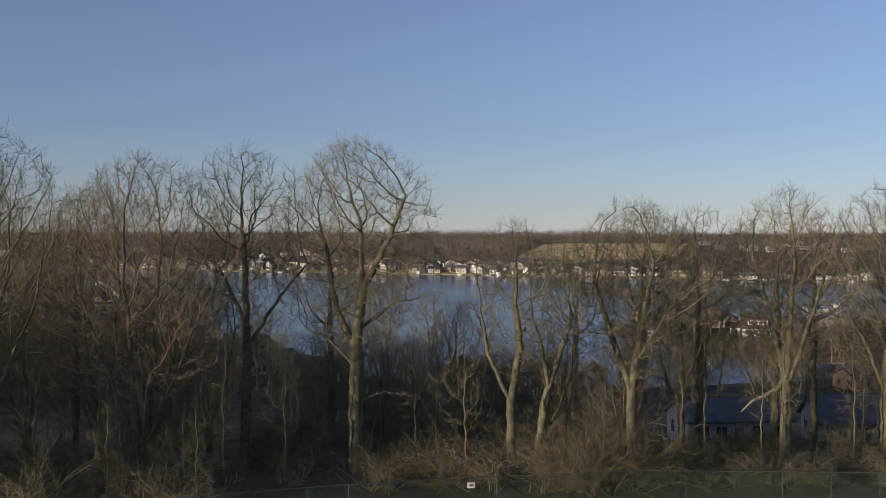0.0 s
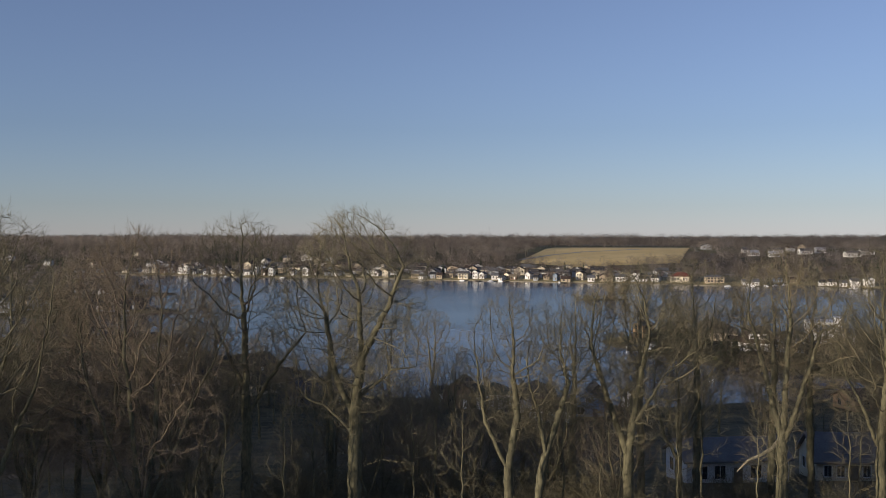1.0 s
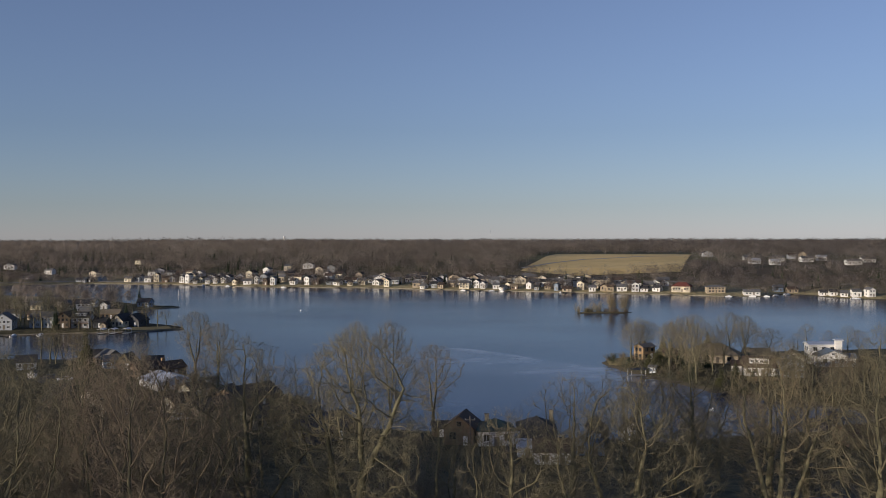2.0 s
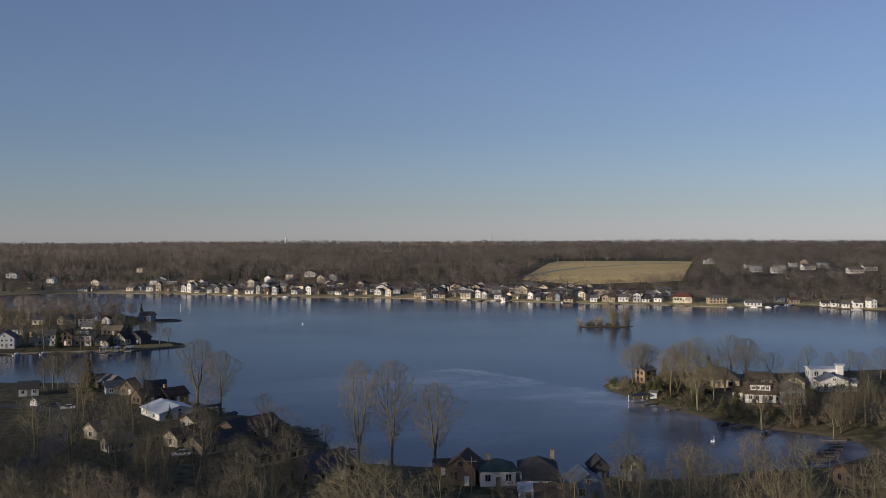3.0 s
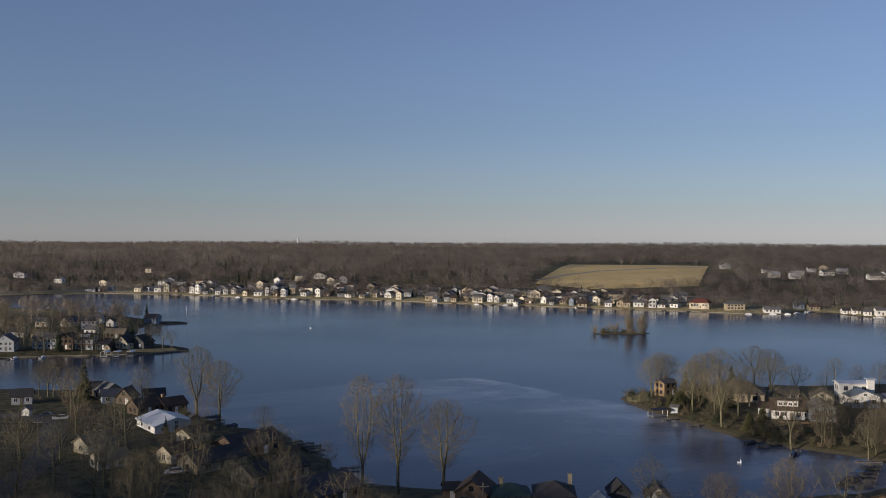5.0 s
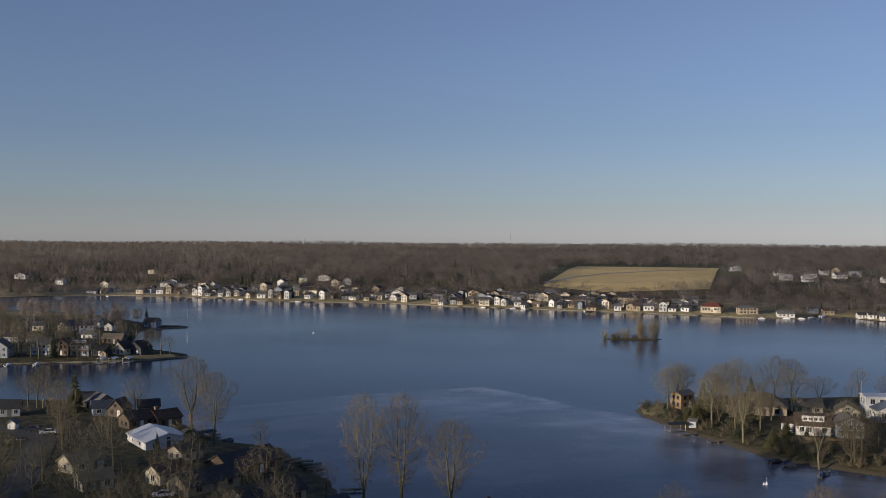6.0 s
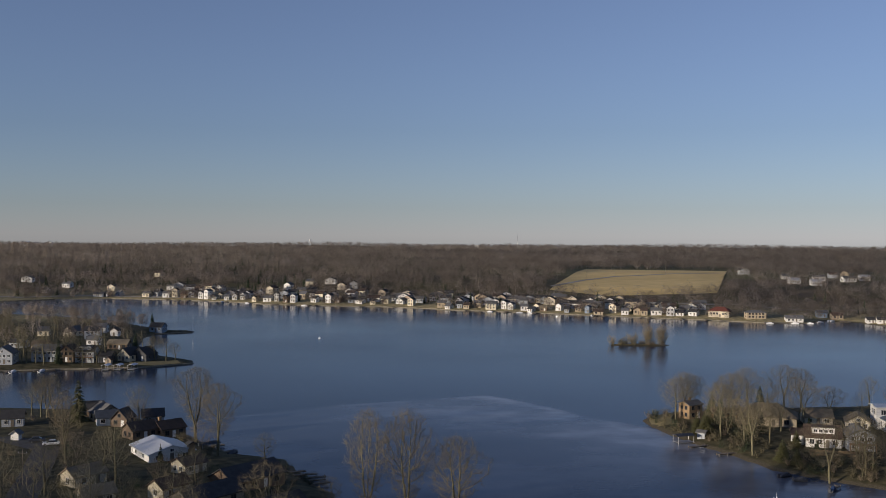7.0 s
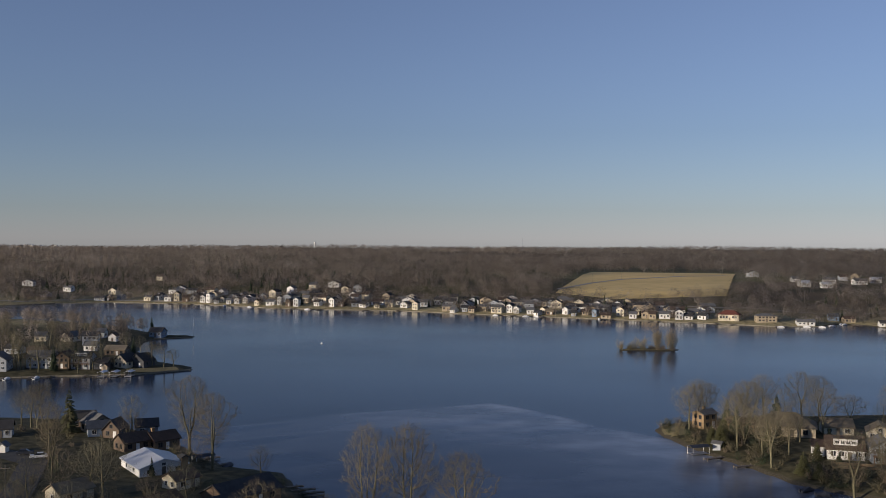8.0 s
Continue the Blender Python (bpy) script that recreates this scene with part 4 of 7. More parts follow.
# lakeside trees, near shore
plant(LAKESIDE, -18.1, 227.0, 1.30, 10, wide=0.64)
plant(LAKESIDE, -10.6, 227.5, 1.31, 130, wide=0.72)
plant(LAKESIDE, -1.1, 228.0, 1.05, 250, wide=0.98)
plant(MID_C, -27.9, 246.0, 0.62, 30)
plant(LAKESIDE, -76.8, 318.5, 1.12, 220, wide=1.05)
plant(LAKESIDE, -64.8, 297.0, 1.0, 300)
plant(LAKESIDE, -100.4, 284.4, 0.95, 75, "tall narrow bare tree behind the lane", wide=0.8)
plant(MID_C, -84.4, 267.6, 0.95, 20)
plant(MID_C, -133.4, 345.2, 0.95, 0)
plant(MID_C, -138.0, 349.0, 0.85, 90)
plant(FIRS[0], -77.0, 287.0, 0.55, 0)
plant(OLIVE, -119.0, 339.0, 1.12, 60, "tall yellowish conifer behind the lane", wide=1.3)
plant(MID_C, -79.0, 261.0, 1.15, 140, "broad bare tree in front of a garage")
plant(MID_D, -92.0, 268.0, 1.0, 30)
MIDS = (MID_C, MID_C, MID_D, MID_B)
grove(40, -150, -70, 165, 255, 7.5, 0.85, 1.3, MIDS, ((-92, -70, 230, 262),))
grove(24, -80, -27, 165, 218, 6.5, 0.75, 1.1, MIDS)
grove(7, -145, -92, 250, 350, 8.0, 0.75, 1.15, MIDS)
grove(6, -98, -40, 228, 300, 6.5, 0.6, 0.95, (MID_C, MID_C, MID_D))
grove(14, 36, 92, 160, 222, 8.0, 0.6, 0.95, (MID_D, MID_C, MID_D))
grove(34, 98, 175, 175, 300, 7.5, 0.75, 1.15, MIDS)
grove(8, 134, 165, 296, 334, 6.0, 0.6, 0.9, MIDS, ((118, 140, 318, 345),))
plant(MID_D, 63.5, 206.0, 1.12, 0, "broad reddish bare tree in front of the cove")
plant(MID_D, 48.5, 200.0, 0.95, 100)

# the east point
for x, y, s_, w in ((68.3, 355.5, 0.92, 1.1), (72.5, 361, 0.98, 1.0), (75.5, 366, 0.9, 1.0), (75.0, 326, 1.12, 0.9), (84, 344, 1.1, 0.95), (79.0, 308, 1.22, 0.95), (105.3, 344, 0.95, 1.0), (109, 374, 1.05, 1.0), (116, 378, 0.95, 1.0),
                    (90, 281.5, 1.15, 0.95), (80.5, 321, 0.86, 1.0), (87, 319, 0.8, 1.0), (95, 334, 0.85, 1.0), (78, 338, 0.95, 1.0), (116, 352, 0.75, 1.2), (96, 372, 1.0, 1.0), (88, 366, 0.9, 1.0)):
    plant(POINT, x, y, s_, rng.uniform(0, 360), wide=w)
for x, y, s_, k in ((81.6, 318, 0.75, MID_C), (84, 326, 0.75, MID_C), (101, 366, 0.85, MID_C), 
                    (144, 352, 0.9, MID_C), (152, 345, 1.0, MID_C), (79, 333, 0.7, MID_D), (104, 290, 0.8, MID_C), (111, 296, 0.85, MID_D), (99, 284, 0.8, MID_D)):
    plant(k, x, y, s_, rng.uniform(0, 360))
for x, y, s_, w, k in ((71.8, 331, 0.62, 2.2, OLIVE), (73.2, 334, 0.55, 2.0, OLIVE), (70.5, 336, 0.45, 2.2, OLIVE), (84.5, 300, 0.50, 2.2, OLIVE), (87, 296, 0.36, 2.4, OLIVE), (80, 345, 0.75, 1.5, FIRS[1]), (83, 343, 0.6, 1.5, FIRS[1]),
                       (103, 333, 0.4, 1.6, FIRS[1]), (96, 307, 0.30, 1.8, FIRS[1]), (79, 352, 0.8, 1.4, FIRS[1]), (99, 368, 0.75, 1.5, FIRS[1]), (77, 340, 0.4, 1.8, FIRS[1]), (85, 330, 0.5, 1.9, OLIVE), (76.5, 346, 0.5, 2.0, OLIVE), (92.5, 313, 0.42, 2.0, OLIVE), (89, 333, 0.5, 1.8, FIRS[1])):
    plant(k, x, y, s_, rng.uniform(0, 360), wide=w)

# the west point
n = 0
while n < 44:
    y = rng.uniform(474, 640) if n > 14 else rng.uniform(470, 500)
    x = rng.uniform(-0.47 * y - 15, -150)
    if shore_distance(np.array([x]), np.array([y]))[0] > 3 and not (-164 < x and y < 500):
        plant(rng.choice((WEST, WEST, WEST, WEST, WEST, FIRS[1])), x, y, rng.uniform(0.75, 1.2), rng.uniform(0, 360))
        n += 1
for x, y, s in ((-143.5, 489, 0.95), (-138.5, 490, 0.9), (-134.5, 491, 0.7), (-146, 494, 0.9), (-168, 545, 0.8)):
    plant(WEST, x, y, s, rng.uniform(0, 360))
for x, y, s_ in ((-212, 472, 0.72), (-199, 474, 0.8), (-193, 475, 0.7), (-184.5, 477, 0.75), (-177, 476, 0.66), (-166.5, 478, 0.7), (-158, 481, 0.6), (-171, 492, 0.85), (-186, 494, 0.9), (-197, 492, 0.85)):
    plant(WEST, x, y, s_ * 1.05, rng.uniform(0, 360), "bare tree among the houses on the west point")
plant(FIRS[0], -170, 540, 1.0, 0, "yellowish green conifer behind the point's houses")

def shrub_proto(seed, material):
    g = Growth(seed)
    spec = {**BASE, "steps": (4, 4, 4, 1, 1), "count": (0, 0, 8, 2), "bend": (0.1, 0.3, 0.3, 0.3, 0.3), "rise": (0, 0, -0.03, 0.03, 0), "fine": 0.02, "keep": (0.5, 0.5, 0.5, 0.5), "bare": (0.2, 0.25, 0.1, 0.1)}
    for n in range(11):
        a, s_ = g.rng.uniform(0, 6.28), g.rng.uniform(0.2, 0.9)
        g.branch(Vector((g.rng.uniform(-0.5, 0.5), g.rng.uniform(-0.5, 0.5), -0.1)), Vector((s_ * math.cos(a), s_ * math.sin(a), 1)), g.rng.uniform(1.4, 2.8), 0.035, 2, spec)
    me = g.meshes("shrub")["crown"]
    me.materials.append(material)
    return me


SHRUBS = [shrub_proto(81, BRUSH), shrub_proto(82, RED_TWIG), shrub_proto(83, NEEDLES)]


def shrub(kind, x, y, scale):
    ob = new("shrub", SHRUBS[kind])
    ob.matrix_basis = pose(x, y, high(x, y) - 0.05, 0, 0, rng.uniform(0, 360)) @ Matrix.Scale(scale, 4)
    tagged(ob, ("bare brown shrub on the bank", "reddish bare shrub on the bank", "dark evergreen shrub on the bank")[kind], "bush", "shrubs on the banks")


# low growth on the open part of the slope
for n in range(60):
    shrub((0, 1, 0)[n % 3], rng.uniform(6, 48), rng.uniform(82, 108), rng.uniform(0.5, 0.85))
for n in range(16):
    plant((MID_C, MID_D)[n % 2], rng.uniform(104, 136), rng.uniform(268, 300), rng.uniform(0.6, 0.95), rng.uniform(0, 360))
for n in range(30):
    shrub((0, 1, 2)[n % 3], rng.uniform(112, 150), rng.uniform(255, 300), rng.uniform(0.7, 1.4))

# the bay side behind the white modern house
for k in range(9):
    x, y = 126 + 66 * ((k * 0.618) % 1.0), 352 + 42 * ((k * 0.377) % 1.0)
    if shore_distance(np.array([x]), np.array([y]))[0] > 2.5:
        plant((MID_C, MID_D, WEST)[k % 3], x, y, 0.7 + 0.3 * ((k * 0.29) % 1.0), k * 77)

# the islet: a low clump and a taller one
ISLET = bare_tree("islet_tree", 91, 10.0, 2.3, 0.08, 0.12, REED, [[(0, 0, -0.4), (-0.4, 0.2, 3)], [(0, 0, -0.4), (0.3, -0.2, 3.5)], [(0, 0, -0.4), (0.7, 0.1, 2.6)]], "thin tan bare tree on the brushy islet", 110, 0.6, 0.022, 3, 1.3)
for n in range(30):
    cx, half, tall = ((88, 8.0, 0.58), (106, 6.0, 1.08))[n % 2]
    plant(ISLET, cx + rng.uniform(-half, half), 584 + rng.uniform(-3.5, 3.0), tall * rng.uniform(0.65, 1.2), rng.uniform(0, 360), group="trees on the islet")
plant(ISLET, 101.5, 584, 1.55, 50, "tallest thin bare tree on the brushy islet")
for n in range(46):
    shrub((0, 1)[n % 2], (87, 105)[n % 2] + rng.uniform(-7.5, 7.5), 584 + rng.uniform(-4, 3), rng.uniform(0.7, 1.5))
n = 0
while n < 240:
    if n < 160:
        x, y = rng.uniform(60, 125), rng.uniform(275, 372)
    else:
        x, y = rng.uniform(-140, -30), rng.uniform(225, 350)
    d = shore_distance(np.array([x]), np.array([y]))[0]
    if 1.0 < d < (16 if n < 160 else 60):
        shrub(rng.choice((0, 0, 1, 2) if n < 160 else (0, 1, 2, 2)), x, y, rng.uniform(0.6, 1.3))
        n += 1
for n in range(170):
    x = rng.uniform(-430, 360)
    y = float(np.interp(x, [p[0] for p in FAR_SHORE], [p[1] for p in FAR_SHORE])) + rng.uniform(14, 330)
    if not (x > 50 and y > 840):
        plant(FIRS[1], x, y, rng.uniform(0.5, 1.0), rng.uniform(0, 360), group="conifers behind the far shore")


# ---- far woods ----
def far_wood(name, spots, flecks, label, size=0.5, material=None):
    """Bare crowns far off: for each tree a stem and a rounded cloud of small twig sprays."""
    r = np.random.RandomState(len(spots))
    n, k = len(spots), flecks
    x, y, z, tall, wide = (v[:, None] for v in np.array(spots, float).T)
    a, up = r.uniform(0, 6.283, (n, k)), r.uniform(-0.9, 1.0, (n, k))
    out = np.sqrt(1 - up ** 2)
    reach = r.uniform(0.25, 1.0, (n, k)) ** 0.45 * (1 + 0.18 * np.sin(3 * a + x) * np.sin(5 * up + y))
    px, py, pz = x + np.cos(a) * out * reach * wide, y + np.sin(a) * out * reach * wide, z + tall * (0.56 + 0.44 * up * reach)
    b, s = r.uniform(0, 6.283, (n, k)), size * r.uniform(0.6, 1.3, (n, k))
    lean = r.uniform(-0.6, 0.6, (n, k))
    cb, sb = np.cos(b) * s * 0.42, np.sin(b) * s * 0.42
    low = np.stack([px - cb, py - sb, pz - s * 0.4], -1)
    side = np.stack([px + cb, py + sb, pz - s * 0.1], -1)
    tip = np.stack([px + np.cos(a) * out * s * 0.8 + lean * s * 0.5, py + np.sin(a) * out * s * 0.8, pz + s * (0.7 + 0.4 * np.abs(lean))], -1)
    sprays = np.stack([low, side, tip], 2).reshape(-1, 3)
    way = np.stack([np.cos(a) * out, np.sin(a) * out, up * 0.6 + 0.25], -1) + r.uniform(-0.12, 0.12, (n, k, 3))
    way = np.repeat((way / np.linalg.norm(way, axis=-1, keepdims=True)).reshape(-1, 3), 3, 0)
    stems = np.concatenate([np.stack([x + dx, y, z + dz], -1) for dx, dz in ((-0.11, -1), (0.11, -1))] + [np.stack([x, y, z + tall * 0.8], -1)], 1).reshape(-1, 3)
    verts = np.concatenate([sprays, stems]).astype(np.float32)
    normals = np.concatenate([way, np.tile((0.0, -1.0, 0.0), (len(stems), 1))]).astype(np.float32)
    me = bpy.data.meshes.new(name)
    count = len(verts) // 3
    me.vertices.add(len(verts))
    me.vertices.foreach_set("co", verts.ravel())
    me.loops.add(len(verts))
    me.loops.foreach_set("vertex_index", np.arange(len(verts), dtype=np.int32))
    me.polygons.add(count)
    me.polygons.foreach_set("loop_start", np.arange(0, 3 * count, 3, dtype=np.int32))
    me.update(calc_edges=True)
    me.normals_split_custom_set_from_vertices(normals)
    kind = r.uniform(0.55, 1.40, n)
    me.attributes.new("tint", "FLOAT", "POINT").data.foreach_set("value", np.concatenate([np.repeat(kind, 3 * k), np.repeat(kind, 3)]).astype(np.float32))
    me.materials.append(material or FAR_WOOD)
    return tagged(new(name, me), label, "woods", kind="stuff")


def scatter(count, near, far, seed, tall, keep):
    r = np.random.RandomState(seed)
    y = np.sqrt(r.uniform(near ** 2, far ** 2, count * (3 if count > 1000 else 16)))
    x = r.uniform(-1, 1, len(y)) * (y * 0.50 + 40)
    ok = (shore_distance(x, y) > 3) & keep(x, y, r)
    x, y = x[ok][:count], y[ok][:count]
    z = height(x, y)
    h = tall * r.uniform(0.7, 1.15, len(x))
    return list(zip(x, y, z, h, h * r.uniform(0.36, 0.54, len(x))))


def in_field(x, y):
    return (y > 985 - 0.92 * x - 6) & (y < 1150 - 0.30 * (x - 120) + 10) & (x < 232 + 0.30 * (y - 930) + 6) & (x > 78 + 0.26 * (y - 925) - 6) & (x < 290) & (y > 880 - 0.1 * x)


def beside_town(x, y, r):
    d = shore_distance(x, y)
    thick = np.where(d < 85, np.where((x > -290) & (x < 200), 0.25, 0.5), 1.0)
    open_ = (x > 240) & (x < 420) & (d > 30) & (d < 260)
    return ~in_field(x, y) & (r.uniform(0, 1, len(x)) < thick * np.where(open_, 0.62, 1.0)) & (y > 690)


def block(count, x0, x1, y0, y1, tall, seed):
    r = np.random.RandomState(seed)
    x, y = r.uniform(x0, x1, count * 3), r.uniform(y0, y1, count * 3)
    ok = (shore_distance(x, y) > 3)
    x, y = x[ok][:count], y[ok][:count]
    h = tall * r.uniform(0.75, 1.15, len(x))
    return list(zip(x, y, height(x, y), h, h * r.uniform(0.26, 0.36, len(x))))


# trees out of view, added to throw shade on the slope and near shore
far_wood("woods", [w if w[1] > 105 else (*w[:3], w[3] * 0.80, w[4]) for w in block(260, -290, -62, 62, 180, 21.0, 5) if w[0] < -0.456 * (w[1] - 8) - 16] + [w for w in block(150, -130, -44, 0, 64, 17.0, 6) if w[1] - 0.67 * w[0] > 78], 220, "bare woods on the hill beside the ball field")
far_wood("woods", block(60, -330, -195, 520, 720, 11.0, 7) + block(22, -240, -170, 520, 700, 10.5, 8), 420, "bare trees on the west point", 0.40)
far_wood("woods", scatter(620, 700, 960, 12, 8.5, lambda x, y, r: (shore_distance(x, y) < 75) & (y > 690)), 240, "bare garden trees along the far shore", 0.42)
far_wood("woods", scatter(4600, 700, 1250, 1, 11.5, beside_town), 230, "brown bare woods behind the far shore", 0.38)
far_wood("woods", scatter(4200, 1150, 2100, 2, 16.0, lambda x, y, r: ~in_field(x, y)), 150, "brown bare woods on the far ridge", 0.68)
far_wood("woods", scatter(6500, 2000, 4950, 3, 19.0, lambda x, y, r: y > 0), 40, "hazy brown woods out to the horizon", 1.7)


# ---- houses ----
PANES, FRAMES = {}, {}


def window(parent, x, y, z, w, h, turn, dull=False):
    """A window on a wall: proud frame with a dark pane set in it. turn: 0 looks to -y."""
    key = (round(w, 1), round(h, 1), dull)
    if key not in PANES:
        w, h = key[:2]
        bm = bmesh.new()
        t = 0.09
        for a in ((-w / 2 - t, w / 2 + t, -0.06, 0.05, -h / 2 - t, -h / 2), (-w / 2 - t, w / 2 + t, -0.06, 0.05, h / 2, h / 2 + t), (-w / 2 - t, -w / 2, -0.06, 0.05, -h / 2, h / 2), (w / 2, w / 2 + t, -0.06, 0.05, -h / 2, h / 2),
                  (-0.03, 0.03, -0.045, 0.05, -h / 2, h / 2)):
            add_box(bm, *a)
        FRAMES[key] = bpy.data.meshes.new("window")
        bm.to_mesh(FRAMES[key])
        bm.free()
        FRAMES[key].materials.append(DARK_FRAME if dull else FRAME)
        bm = box(-w / 2, w / 2, -0.02, 0.05, -h / 2, h / 2)
        PANES[key] = bpy.data.meshes.new("pane")
        bm.to_mesh(PANES[key])
        bm.free()
        PANES[key].materials.append(GLASS)
    ob = mesh_part("window", FRAMES[key], parent)
    ob.matrix_basis = pose(x, y, z, 0, 0, turn)
    mesh_part("pane", PANES[key], ob, "dark glass")
    return ob


def gable_body(bm, w, d, z0, eave, rise, along):
    """Walls of a house; the ridge runs along x or along y."""
    if along == "x":
        outline = [(-d / 2, z0), (d / 2, z0), (d / 2, eave), (0, eave + rise), (-d / 2, eave)]
        ends = [[bm.verts.new((s * w / 2, a, b)) for a, b in outline] for s in (-1, 1)]
    else:
        outline = [(-w / 2, z0), (w / 2, z0), (w / 2, eave), (0, eave + rise), (-w / 2, eave)]
        ends = [[bm.verts.new((a, s * d / 2, b)) for a, b in outline] for s in (-1, 1)]
    bm.faces.new(ends[0])
    bm.faces.new(ends[1][::-1])
    for k in range(5):
        bm.faces.new((ends[0][k], ends[1][k], ends[1][(k + 1) % 5], ends[0][(k + 1) % 5]))


def gable_roof(w, d, eave, rise, along, over=0.45, thick=0.22):
    bm = bmesh.new()
    half, long_ = (d / 2, w / 2) if along == "x" else (w / 2, d / 2)
    slope = rise / half
    lift = 0.03
    for s in (-1, 1):
        prof = [(0, eave + rise + lift), (s * (half + over), eave - over * slope + lift), (s * (half + over), eave - over * slope + thick + lift), (0, eave + rise + thick * 1.25 + lift)]
        rows = []
        for e in (-1, 1):
            c = e * (long_ + over)
            rows.append([bm.verts.new((c, a, b) if along == "x" else (a, c, b)) for a, b in prof])
        bm.faces.new(rows[0])
        bm.faces.new(rows[1][::-1])
        for k in range(4):
            bm.faces.new((rows[0][k], rows[1][k], rows[1][(k + 1) % 4], rows[0][(k + 1) % 4]))
    bmesh.ops.recalc_face_normals(bm, faces=bm.faces)
    return bm


def hip_roof(w, d, eave, rise, over=0.5, thick=0.22):
    bm = bmesh.new()
    a, b = w / 2 + over, d / 2 + over
    r = max(0.0, a - b) if a > b else 0.0
    q = 0.0 if a > b else b - a
    low = [bm.verts.new((x, y, eave - 0.15)) for x, y in ((-a, -b), (a, -b), (a, b), (-a, b))]
    rim = [bm.verts.new((x, y, eave - 0.15 + thick)) for x, y in ((-a, -b), (a, -b), (a, b), (-a, b))]
    top = [bm.verts.new((-r, -q, eave + rise)), bm.verts.new((r + 0.02, q + 0.02, eave + rise))]
    bm.faces.new(low[::-1])
    for k in range(4):
        bm.faces.new((low[k], low[(k + 1) % 4], rim[(k + 1) % 4], rim[k]))
    if a > b:
        bm.faces.new((rim[0], rim[1], top[1], top[0]))
        bm.faces.new((rim[1], rim[2], top[1]))
        bm.faces.new((rim[2], rim[3], top[0], top[1]))
        bm.faces.new((rim[3], rim[0], top[0]))
    else:
        bm.faces.new((rim[0], rim[1], top[0]))
        bm.faces.new((rim[1], rim[2], top[1], top[0]))
        bm.faces.new((rim[2], rim[3], top[1]))
        bm.faces.new((rim[3], rim[0], top[0], top[1]))
    return bm


SAY_WALL = {"white": "white-sided", "cream": "cream-sided", "tan": "tan-sided", "grey": "grey-sided", "blue": "blue-grey-sided", "brown": "brown-sided", "dark": "charcoal-sided", "brick": "red brick"}
SAY_ROOF = {"grey": "grey shingle roof", "dark": "dark shingle roof", "brown": "brown shingle roof", "tan": "tan shingle roof", "red": "red tile roof", "green": "dark green roof", "blue": "blue-grey roof", "slate": "dark blue roof", "metal": "pale metal roof"}


